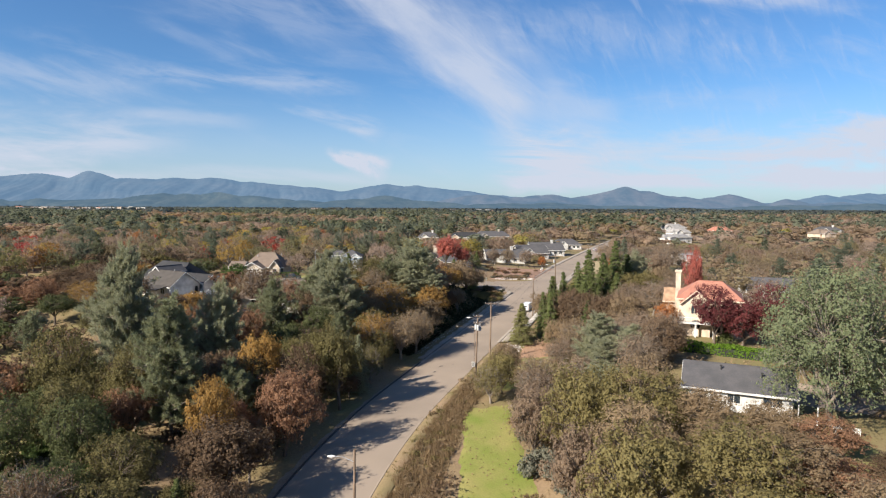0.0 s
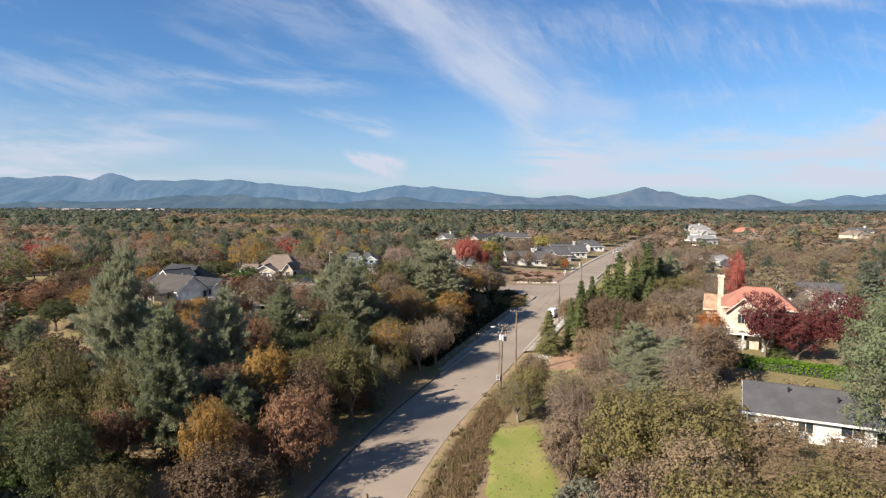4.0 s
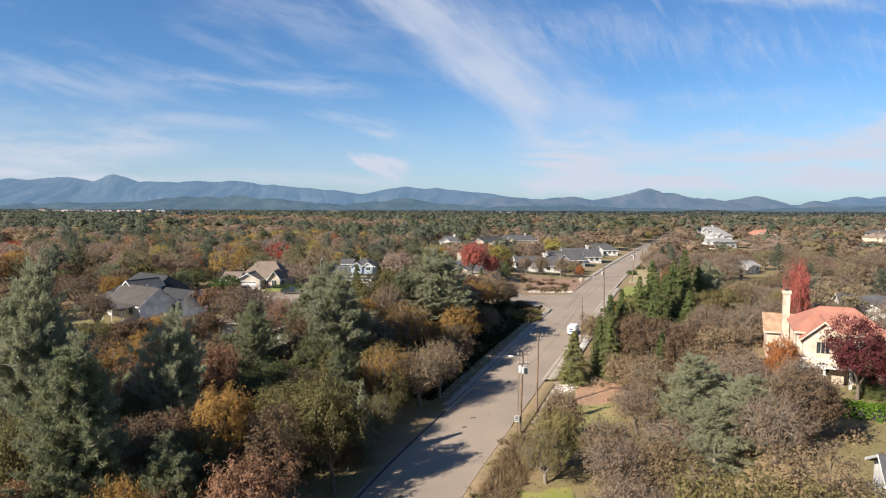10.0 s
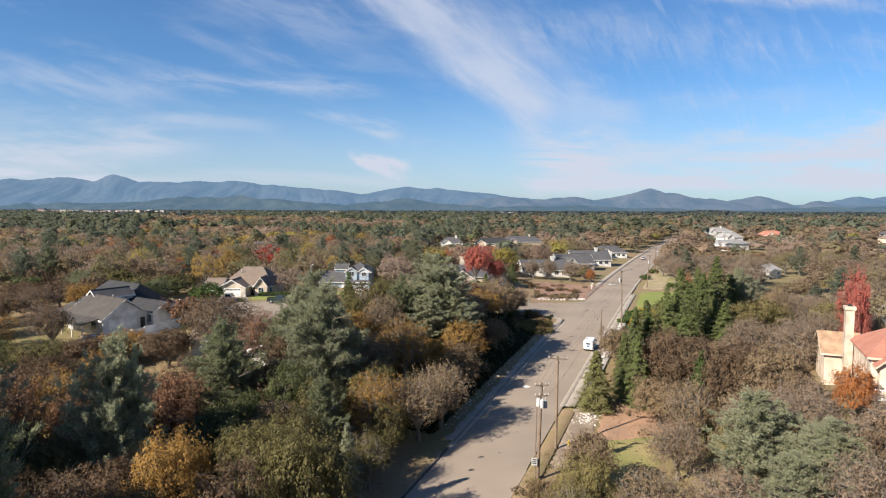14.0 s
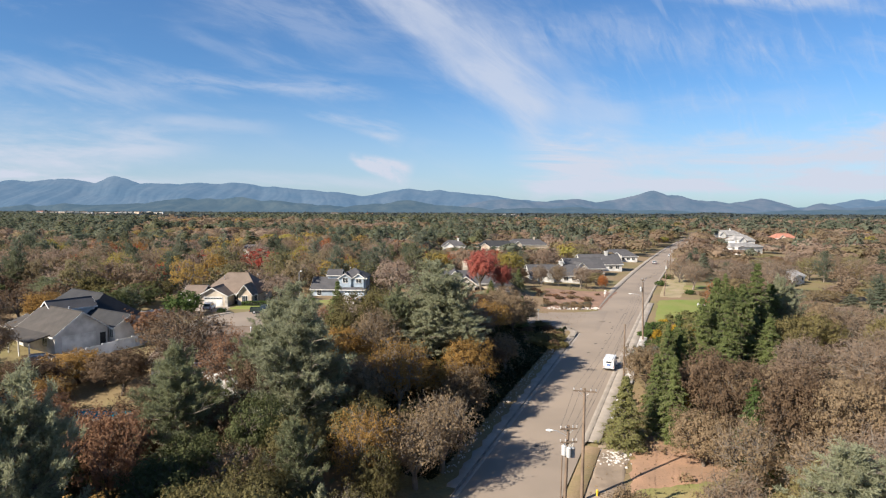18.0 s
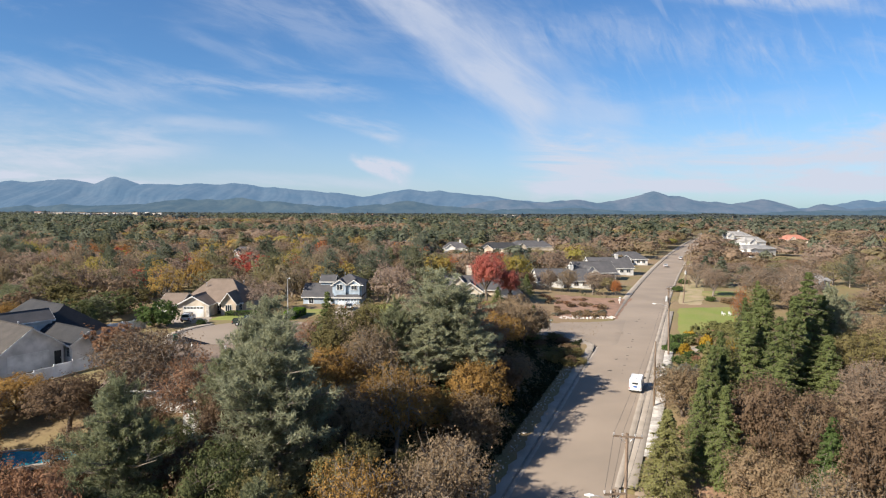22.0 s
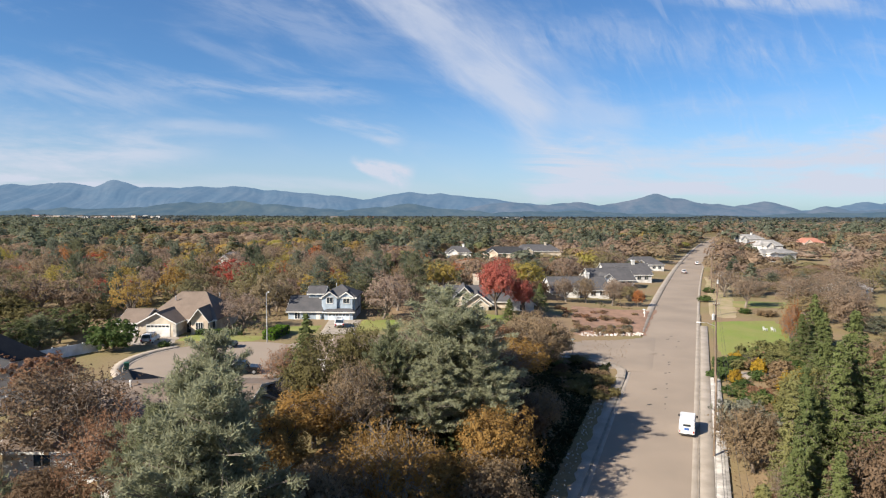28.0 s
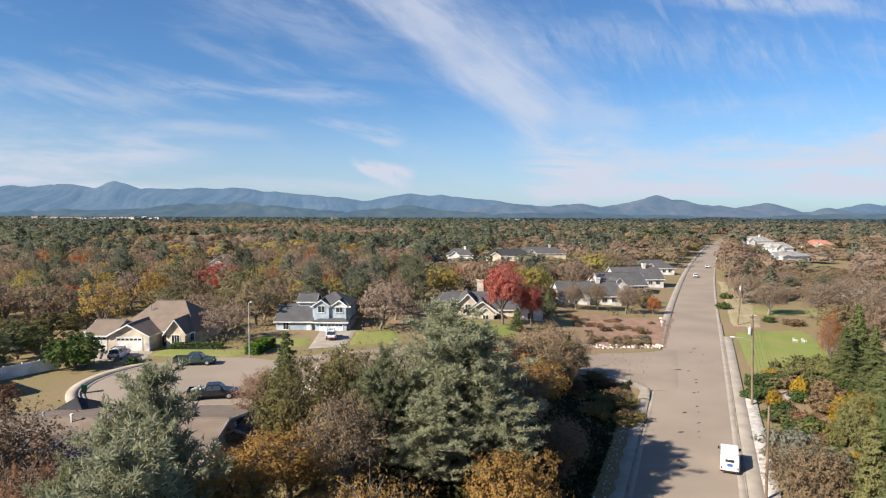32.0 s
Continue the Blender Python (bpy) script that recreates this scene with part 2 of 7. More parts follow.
M_CONC = mat("concrete", (0.335, 0.292, 0.245), 0.85, 0.14, 0.5, 9, 0.1, (0.265, 0.23, 0.19))
M_CURB = mat("kerb concrete", (0.275, 0.24, 0.20), 0.85, 0.15, 0.8, 14)
M_GRAVEL = mat("pale gravel", (0.50, 0.47, 0.43), 0.9, 0.40, 1.2, 9.0, 0.5, (0.28, 0.26, 0.235))
M_STONE = mat("white landscape stone", (0.56, 0.52, 0.47), 0.85, 0.2, 3, 20, 0.3, (0.42, 0.39, 0.36), island=0.5)
M_DIRT = mat("red-brown dirt", (0.34, 0.205, 0.13), 0.95, 0.22, 0.3, 5.0, 0.3, (0.25, 0.16, 0.105))
M_MULCH = mat("bark mulch", (0.27, 0.165, 0.115), 0.95, 0.25, 0.5, 7.0, 0.3, (0.19, 0.12, 0.085))
M_LAWN = mat("lawn", (0.155, 0.20, 0.040), 0.9, 0.22, 0.12, 6.0, 0.3, (0.205, 0.20, 0.065))
M_LAWNP = mat("patchy lawn", (0.155, 0.175, 0.05), 0.9, 0.25, 0.14, 5.0, 0.3, (0.27, 0.215, 0.10))
M_WOOD = mat("pole wood", (0.20, 0.145, 0.105), 0.9, 0.25, 0.8, 9.0)
M_METAL = mat("galvanised steel", (0.55, 0.56, 0.57), 0.45, 0.08, 1, 9, metal=0.6)
M_GREYCAN = mat("grey painted steel", (0.50, 0.50, 0.49), 0.5, 0.08, 1, 9)
M_CERAM = mat("ceramic", (0.60, 0.57, 0.54), 0.35, 0.1)
M_WIRE = mat("wire", (0.05, 0.05, 0.05), 0.6, 0.05)
M_WHITE = mat("white paint", (0.70, 0.69, 0.66), 0.6, 0.06, 0.5, 8)
M_VINYL = mat("white vinyl", (0.78, 0.79, 0.80), 0.4, 0.04, 0.5, 8)
M_CREAM = mat("cream stucco", (0.60, 0.49, 0.385), 0.85, 0.08, 0.5, 14, 0.2)
M_TAN = mat("tan stucco", (0.52, 0.45, 0.36), 0.85, 0.08, 0.5, 14, 0.2)
M_GREYW = mat("light grey siding", (0.62, 0.60, 0.57), 0.8, 0.08, 0.5, 8)
M_BLUEW = mat("blue-grey siding", (0.36, 0.43, 0.50), 0.7, 0.06, 0.5, 10)
M_BLUED = mat("pale blue door paint", (0.60, 0.68, 0.76), 0.5, 0.04)
M_RBROWN = mat("brown shingles", (0.185, 0.142, 0.112), 0.9, 0.22, 0.6, 6.0, 0.3, (0.150, 0.116, 0.092))
M_RDARK = mat("charcoal shingles", (0.036, 0.036, 0.038), 0.85, 0.25, 0.6, 6.0, 0.3, (0.025, 0.026, 0.029))
M_RGREY = mat("grey shingles", (0.085, 0.082, 0.086), 0.9, 0.25, 0.6, 6.0, 0.3, (0.062, 0.062, 0.066))
M_RRED = mat("clay roof tiles", (0.36, 0.165, 0.118), 0.8, 0.2, 0.7, 5.0, 0.4, (0.31, 0.135, 0.095))
M_RPALE = mat("pale grey roofing", (0.30, 0.29, 0.28), 0.85, 0.2, 0.4, 4.0)
M_GLASS = mat("window glass", (0.03, 0.04, 0.05), 0.08, 0.05, spec=0.8)
M_DARK = mat("dark recess", (0.03, 0.03, 0.03), 0.8, 0.1)
M_RUBBER = mat("tyre rubber", (0.025, 0.025, 0.026), 0.8, 0.1)
M_CARW = mat("white car paint", (0.78, 0.79, 0.80), 0.25, 0.02, spec=0.6)
M_CARB = mat("black car paint", (0.015, 0.016, 0.02), 0.2, 0.02, spec=0.6)
M_CARG = mat("dark green car paint", (0.035, 0.055, 0.05), 0.25, 0.03, spec=0.6)
M_CARS = mat("silver car paint", (0.50, 0.52, 0.54), 0.3, 0.03, metal=0.5)
M_LAMPW = mat("clear lamp lens", (0.8, 0.8, 0.78), 0.2, 0.02)
M_LAMPR = mat("red lamp lens", (0.45, 0.02, 0.02), 0.3, 0.02)
M_BIN = mat("green plastic", (0.03, 0.11, 0.07), 0.5, 0.05)
M_POOL = mat("pool water", (0.05, 0.36, 0.47), 0.08, 0.06, 0.6, 3)
M_YEL = mat("yellow enamel", (0.65, 0.45, 0.05), 0.5, 0.1)
M_FLAG = mat("red cloth", (0.5, 0.05, 0.06), 0.8, 0.1)
M_BLUEBAR = mat("blue graphic", (0.05, 0.12, 0.35), 0.5, 0.03)

# ---- lie of the land ----


def smooth(a, b, v):
    u = np.clip((np.asarray(v, float) - a) / (b - a), 0, 1)
    return u * u * (3 - 2 * u)


def xc(y):
    """Centre line of the road: straight to the north, bending near its south end."""
    y = np.asarray(y, float)
    yb = np.clip(12 - y, 0, 76)
    far = np.clip(y - 150, 0, 900)
    return 2.43 + 0.00011 * far * far + 0.419 * (np.maximum(y, 12) - 12) - (0.419 * yb - 0.00275 * yb * yb)


def slope(y):
    return (float(xc(y + 0.5)) - float(xc(y - 0.5)))


def zr(y):
    """Height of the road: it climbs from the south and levels out."""
    a = -5.8 + 0.058 * np.asarray(y, float)
    return 1.0 - np.log1p(np.exp(np.clip((1.0 - a) * 0.9, -40, 40))) / 0.9


def height(x, y):
    x, y = np.asarray(x, float), np.asarray(y, float)
    d = x - xc(y)
    road_z = zr(y)
    far_y = smooth(170, 420, y)
    left = -5.0 + 9.0 * smooth(2, 62, y)
    left = left * (1 - far_y) + 1.0 * far_y
    left = np.maximum(left, road_z + 0.3 * (1 - far_y))
    end = -22 - 34 * smooth(80, 102, y)
    k = np.clip((d + 9.0) / (end + 9.0), 0, 1)
    k = k * k * (3 - 2 * k)
    zl = road_z + (left - road_z) * k
    right = 3.2 - 2.6 * smooth(45, 95, y)
    right = np.maximum(right, road_z)
    r0, r1 = 24 - 15 * smooth(25, 70, y), 45 - 9 * smooth(25, 70, y)
    kr = np.clip((d - r0) / (r1 - r0), 0, 1)
    kr = kr * kr * (3 - 2 * kr)
    zright = road_z + (right - road_z) * kr
    z = np.where(d < 0, zl, zright)
    big_d = np.hypot(x, y)
    roll = 1.5 * np.sin(x * 0.011 + 1) * np.cos(y * 0.009) + 0.8 * np.sin(x * 0.03) * np.sin(y * 0.027 + 2)
    away = smooth(25, 120, np.abs(d)) * smooth(150, 400, big_d)
    z = z + roll * away - 9 * smooth(900, 3500, big_d) * smooth(-10, 200, np.abs(d))
    return z


def hz(x, y):
    return float(height(x, y))


def mesh_of(name, verts, faces, material=None):
    me = bpy.data.meshes.new(name)
    verts = np.asarray(verts, np.float32)
    faces = np.asarray(faces, np.int32)
    k = faces.shape[1]
    me.vertices.add(len(verts))
    me.vertices.foreach_set("co", verts.ravel())
    me.loops.add(faces.size)
    me.loops.foreach_set("vertex_index", faces.ravel())
    me.polygons.add(len(faces))
    me.polygons.foreach_set("loop_start", np.arange(0, faces.size, k, dtype=np.int32))
    me.polygons.foreach_set("loop_total", np.full(len(faces), k, np.int32))
    if material:
        me.materials.append(material)
    me.update(calc_edges=True)
    return me


def grid_faces(nu, nv):
    i = np.arange((nu - 1) * (nv - 1))
    a = (i // (nv - 1)) * nv + i % (nv - 1)
    return np.stack([a, a + nv, a + nv + 1, a + 1], 1)


def smooth_shade(me):
    me.polygons.foreach_set("use_smooth", np.ones(len(me.polygons), bool))
    return me


def bmesh_mesh(name, bm, material):
    me = bpy.data.meshes.new(name)
    bmesh.ops.recalc_face_normals(bm, faces=bm.faces[:])
    bm.to_mesh(me)
    bm.free()
    if material:
        me.materials.append(material)
    return me


def part(name, bm, material, parent, label="", at=None):
    me = bm if isinstance(bm, bpy.types.Mesh) else bmesh_mesh(name, bm, material)
    ob = new(name, me)
    ob.parent = parent
    if at is not None:
        ob.matrix_basis = at
    if label:
        ob["label"] = label
    return ob


def thing(name, m, label, category, group="", kind=""):
    ob = new(name)
    ob.matrix_basis = m
    return tagged(ob, label, category, group, kind)


def structure(name, me, label, category):
    return tagged(new(name, me), label, category, kind="structure")


# ground: one sheet to the horizon
def steps(edges):
    out = []
    for a, b, s in edges:
        n = max(1, round(abs(b - a) / s))
        out += [a + (b - a) * i / n for i in range(n)]
    return np.array(out + [edges[-1][1]])


gx = steps([(-4700, -1500, 300), (-1500, -400, 60), (-400, -120, 12), (-120, 130, 1.6), (130, 400, 9), (400, 1500, 60), (1500, 4700, 300)])
gy = steps([(-700, -160, 60), (-160, -60, 6), (-60, 170, 1.6), (170, 420, 7), (420, 1500, 50), (1500, 4700, 250)])
GX, GY = np.meshgrid(gx, gy, indexing="ij")
GZ = height(GX, GY)
perp = np.abs(GX - xc(GY)) * 0.92
GZ = GZ - 0.3 * (1 - smooth(5.0, 6.6, perp)) + 0.05 * np.sin(GX * 1.3) * np.cos(GY * 1.7) * smooth(9, 14, perp)
M_GROUND = mat("leaf litter and dry grass", (0.215, 0.150, 0.090), 0.95, 0.3, 0.06, 3.0, 0.4, (0.17, 0.145, 0.062))
ground = structure("ground", smooth_shade(mesh_of("ground", np.stack([GX, GY, GZ], -1).reshape(-1, 3), grid_faces(len(gx), len(gy)), M_GROUND)), "brown leaf-littered ground with dry grass", "ground")


def along(d0, d1, y0, y1, off0, off1=None, step=2.0, across=2, name="strip", material=None):
    """A strip that runs along the road, from d0 to d1 metres right of its centre."""
    off1 = off0 if off1 is None else off1
    n = max(2, int(abs(y1 - y0) / step) + 1)
    vs = []
    for y in np.linspace(y0, y1, n):
        s = slope(y)
        q = math.hypot(1, s)
        for k in range(across):
            f = k / (across - 1)
            d = d0 + (d1 - d0) * f
            vs.append((float(xc(y)) + d / q, y - d * s / q, float(zr(y)) + off0 + (off1 - off0) * f))
    return mesh_of(name, vs, grid_faces(n, across), material)


def solid_along(d0, d1, y0, y1, z0, z1, name, material, step=2.0):
    n = max(2, int(abs(y1 - y0) / step) + 1)
    vs, fs = [], []
    for i, y in enumerate(np.linspace(y0, y1, n)):
        s = slope(y)
        q = math.hypot(1, s)
        c = 0.03
        for d, z in ((d0, z0), (d0, z1 - c), (d0 + c, z1), (d1 - c, z1), (d1, z1 - c), (d1, z0)):
            vs.append((float(xc(y)) + d / q, y - d * s / q, float(zr(y)) + z))
        if i:
            a, b = (i - 1) * 6, i * 6
            fs += [(a + k, b + k, b + k + 1, a + k + 1) for k in range(5)]
    return mesh_of(name, vs, fs, material)


road = structure("road", smooth_shade(along(-5.5, 5.5, -160, 900, 0.0, step=3, across=3, name="road", material=M_ASPH)), "worn tan-grey asphalt road", "road")
structure("gutter_left", solid_along(-5.62, -5.05, 24, 94.5, -0.2, 0.012, "gutter", M_CONC), "pale concrete gutter", "gutter")
structure("kerb_left", solid_along(-5.80, -5.62, 24, 94.5, -0.2, 0.15, "kerb", M_CURB), "worn concrete kerb", "kerb")
structure("pavement_left", solid_along(-7.25, -5.81, 26, 94.0, -0.2, 0.14, "pavement", M_CONC), "leaf-stained concrete pavement", "pavement")
structure("gravel_strip", solid_along(-8.7, -7.26, 27, 92.0, -0.3, 0.12, "gravel", M_GRAVEL), "pale gravel strip beside the pavement", "gravel")
structure("gutter_right", solid_along(4.95, 5.62, 42, 420, -0.2, 0.012, "gutter", M_CONC), "pale concrete gutter", "gutter")
structure("kerb_right", solid_along(5.62, 5.80, 42, 150, -0.2, 0.15, "kerb", M_CURB), "pale concrete kerb", "kerb")
structure("pavement_right", solid_along(5.81, 7.3, 42, 135, -0.2, 0.14, "pavement", M_CONC), "pale concrete pavement", "pavement")
structure("gravel_strip_right", solid_along(7.31, 8.8, 50, 97.0, -0.3, 0.12, "gravel", M_GRAVEL), "pale stone strip beside the pavement", "gravel")
structure("kerb_asphalt", solid_along(5.45, 5.65, -120, 22, -0.2, 0.05, "kerb", M_ASPH), "low worn asphalt kerb", "kerb")
structure("kerb_dike", solid_along(-5.68, -5.42, -120, 24, -0.2, 0.13, "kerb", M_PATCH), "low black asphalt dike", "kerb")
structure("verge_right", solid_along(5.66, 7.6, -120, 41, -0.6, 0.035, "verge", mat("dry brown verge", (0.235, 0.165, 0.10), 0.95, 0.3, 0.25, 4.0, 0.4, (0.19, 0.15, 0.075))), "brown dry-grass verge beside the road", "soil")
structure("verge_left", solid_along(-9.0, -5.69, -120, 23, -0.7, 0.02, "verge", mat("leaf-strewn shoulder", (0.20, 0.145, 0.098), 0.95, 0.35, 0.3, 4.0, 0.4, (0.25, 0.20, 0.155))), "leaf-strewn dirt shoulder", "soil")
structure("kerb_left_far", solid_along(-5.80, -5.62, 124, 520, -0.2, 0.15, "kerb", M_CURB), "concrete kerb", "kerb")
structure("pavement_left_far", solid_along(-7.4, -5.81, 124, 520, -0.2, 0.14, "pavement", M_CONC), "pale concrete pavement", "pavement")


def drape(corners, off, name, material, n=14, wob=0.4, seed=1):
    """A patch of ground cover inside four corners, laid on the land."""
    rng = np.random.RandomState(seed)
    a, b, c, d = [np.array(p, float) for p in corners]
    u, v = np.meshgrid(np.linspace(0, 1, n), np.linspace(0, 1, n), indexing="ij")
    P = (a * ((1 - u) * (1 - v))[..., None] + b * (u * (1 - v))[..., None] + c * (u * v)[..., None] + d * ((1 - u) * v)[..., None])
    edge = (u == 0) | (u == 1) | (v == 0) | (v == 1)
    P = P + np.where(edge[..., None], rng.uniform(-wob, wob, P.shape), 0)
    z = height(P[..., 0], P[..., 1]) + np.where(edge, off - 0.12, off)
    return smooth_shade(mesh_of(name, np.concatenate([P, z[..., None]], -1).reshape(-1, 3), grid_faces(n, n), material))


def drape_path(pts, width, off, name, material, per=2.0, skirt=0.3):
    """A paved way of even width along a line, laid on the land."""
    P = [np.array(p, float) for p in pts]
    line = []
    for a, b in zip(P[:-1], P[1:]):
        k = max(1, int(np.linalg.norm(b - a) / per))
        line += [a + (b - a) * i / k for i in range(k)]
    line.append(P[-1])
    line = np.array(line)
    for _ in range(6):
        line[1:-1] = (line[:-2] + 2 * line[1:-1] + line[2:]) / 4
    vs = []
    for i, p in enumerate(line):
        t = line[min(i + 1, len(line) - 1)] - line[max(i - 1, 0)]
        t /= np.linalg.norm(t)
        nrm = np.array((t[1], -t[0]))
        for k in range(7):
            f = -0.5 + k / 6
            q = p + nrm * width * f
            vs.append((q[0], q[1], hz(*q) + off))
    return smooth_shade(mesh_of(name, vs, grid_faces(len(line), 7), material))


COURT = (-33.0, 85.0, 13.3)
ang = np.linspace(0, 2 * math.pi, 49)[:-1]
cv, cf = [(COURT[0], COURT[1], hz(COURT[0], COURT[1]) + 0.10)], []
for ring in range(1, 6):
    for a in ang:
        r = COURT[2] * ring / 5
        x, y = COURT[0] + r * math.cos(a), COURT[1] + r * math.sin(a)
        cv.append((x, y, hz(x, y) + 0.10))
tri = [(0, 1 + i, 1 + (i + 1) % 48) for i in range(48)]
for ring in range(4):
    for i in range(48):
        a, b = 1 + ring * 48 + i, 1 + ring * 48 + (i + 1) % 48
        tri += [(a, a + 48, b + 48), (a, b + 48, b)]
structure("road_court", mesh_of("court", cv, tri, M_ASPH), "round asphalt turning court", "road")
STREET = [(-28, 90), (-15, 98), (5, 106.5), (22, 110), (40, 112.5)]
structure("road_side", drape_path(STREET, 9.4, 0.09, "side_street", M_ASPH), "side street of worn asphalt", "road")


def ring_strip(r0, r1, a0, a1, z0, z1, name, material):
    vs, fs = [], []
    n = 28
    for i in range(n + 1):
        a = radians(a0 + (a1 - a0) * i / n)
        for r, z in ((r0, z0), (r0, z1), (r1, z1), (r1, z0)):
            x, y = COURT[0] + r * math.cos(a), COURT[1] + r * math.sin(a)
            vs.append((x, y, hz(x, y) + z))
        if i:
            p, q = (i - 1) * 4, i * 4
            fs += [(p + k, q + k, q + k + 1, p + k + 1) for k in range(3)]
    return mesh_of(name, vs, fs, material)


structure("gutter_court", ring_strip(12.9, 13.5, 140, 300, -0.1, 0.115, "gutter", M_CONC), "pale concrete gutter round the court", "gutter")
structure("kerb_court", ring_strip(13.5, 13.68, 140, 300, -0.1, 0.25, "kerb", M_CURB), "concrete kerb round the court", "kerb")
structure("pavement_court", ring_strip(13.7, 15.1, 140, 300, -0.1, 0.22, "pavement", M_CONC), "pale pavement round the court", "pavement")

structure("road_mouth", drape([(26.5, 98.0), (36.0, 96.6), (45.5, 122.0), (27.5, 117.5)], 0.075, "junction", M_ASPH, wob=0.0), "asphalt mouth of the side street", "road")
KERB_TURN = [(30.2, 93.5), (31.6, 97), (31.2, 100.6), (28.2, 103.1), (22, 104.6), (10, 102.2), (-2, 98.2)]
structure("kerb_return", drape_path(KERB_TURN, 0.34, 0.24, "kerb", M_CURB, per=0.9), "concrete kerb turning into the side street", "kerb")
structure("pavement_return", drape_path([(x - 0.75, y - 0.7) for x, y in KERB_TURN], 1.3, 0.19, "pavement", M_CONC, per=0.9), "pale concrete pavement on the corner", "pavement")
structure("lawn_field", drape([(6.0, -34), (16, -33), (17, 4), (9.2, 2)], 0.10, "lawn", mat("field grass", (0.150, 0.185, 0.034), 0.9, 0.28, 0.16, 5.0, 0.3, (0.235, 0.215, 0.070)), seed=2), "patchy green field beside the road", "grass")
structure("lawn_bank", drape([(14, 9), (24, 12), (32, 30), (23, 29)], 0.10, "lawn", M_LAWNP, seed=3), "thin green grass", "grass")
structure("dirt_bank", drape([(21.5, 27), (33, 30), (48, 44), (27, 42)], 0.12, "dirt", M_DIRT, seed=4), "bare red-brown dirt bank", "soil")
structure("dirt_pullout", drape([(14.3, 20), (19, 21), (26, 40), (22.6, 42)], 0.09, "pullout", mat("tan hardpan", (0.30, 0.235, 0.175), 0.95, 0.15, 0.3, 8, 0.2), seed=5), "bare tan pull-out beside the road", "soil")
structure("leaf_litter", drape([(-13, 42), (2, 41), (3, 52), (-12, 54)], 0.10, "litter_patch", mat("orange leaf litter", (0.36, 0.215, 0.085), 0.95, 0.35, 0.5, 6, 0.3, (0.25, 0.16, 0.07)), seed=21), "orange-brown carpet of fallen leaves", "ground")
structure("lawn_front", drape([(51.5, 106), (71, 112), (81, 141), (64, 139)], 0.08, "lawn", M_LAWN, seed=6), "smooth green front lawn", "grass")
structure("driveway_right", drape([(44.8, 93.0), (58, 91.6), (59, 95.6), (46.6, 97.2)], 0.08, "driveway", M_CONC, wob=0.05), "grey concrete driveway", "driveway")
structure("bed_corner", drape([(28, 121.0), (43.5, 123.5), (57, 155), (34, 155)], 0.12, "mulch", M_MULCH, seed=7), "brown mulch planting bed on the corner", "soil")
structure("lawn_brown_house", drape([(-46.5, 99.4), (-33, 99.0), (-31, 103.5), (-46, 104.2)], 0.12, "lawn", M_LAWN, wob=0.15, seed=8), "trim green lawn", "grass")
structure("driveway_brown_house", drape([(-57.5, 95.5), (-45.5, 96.2), (-47, 102.9), (-61, 103.2)], 0.09, "driveway", M_CONC, wob=0.05), "concrete driveway", "driveway")
structure("driveway_blue_house", drape([(-22.5, 105), (-16.6, 106.5), (-16.8, 120.9), (-23.6, 120.7)], 0.13, "driveway", M_CONC, wob=0.05), "concrete driveway", "driveway")
structure("lawn_blue_house", drape([(-34, 105.5), (-23.6, 106.5), (-23.8, 114.5), (-34, 112)], 0.11, "lawn", M_LAWN, wob=0.15, seed=9), "green front lawn", "grass")
structure("lawn_blue_side", drape([(-16.3, 108), (-8, 110), (-9, 121), (-16.6, 121)], 0.11, "lawn", M_LAWN, wob=0.15, seed=10), "green side lawn", "grass")
structure("lawn_chimney_house", drape([(-3, 119), (14, 121), (15, 133), (-2, 132)], 0.11, "lawn", M_LAWN, seed=11), "green front lawn", "grass")
structure("driveway_near_house", drape([(-24, 73), (-15, 78), (-18, 86), (-25, 80)], 0.13, "driveway", M_CONC, wob=0.05), "concrete driveway", "driveway")
structure("lawn_left_edge", drape([(-80, -40), (-38, -38), (-44, -10), (-80, 10)], 0.10, "lawn", M_LAWNP, seed=12), "patchy yellow-green grass slope", "grass")
structure("yard_grey_house", drape([(32, -42), (48, -45), (46, -31), (35, -27)], 0.10, "yard", M_LAWNP, seed=13), "dry grassy yard", "grass")
structure("driveway_red_house", drape([(34, -15), (49, -12), (70, -24), (60, -32)], 0.08, "driveway", mat("dusty drive", (0.34, 0.27, 0.21), 0.95, 0.15, 0.4, 6), seed=14), "dusty tan drive behind the house", "driveway")
structure("verge_far", drape([(66, 143), (72, 141), (112, 232), (106, 240)], 0.09, "verge", mat("dry verge", (0.33, 0.26, 0.17), 0.95, 0.2, 0.3, 5, 0.2, (0.24, 0.21, 0.10)), seed=15), "dry tan roadside verge", "soil")
structure("drive_far_yard", drape([(78, 160), (100, 158), (102, 170), (84, 172)], 0.10, "yard", M_LAWNP, seed=16), "dry grassy yard", "grass")

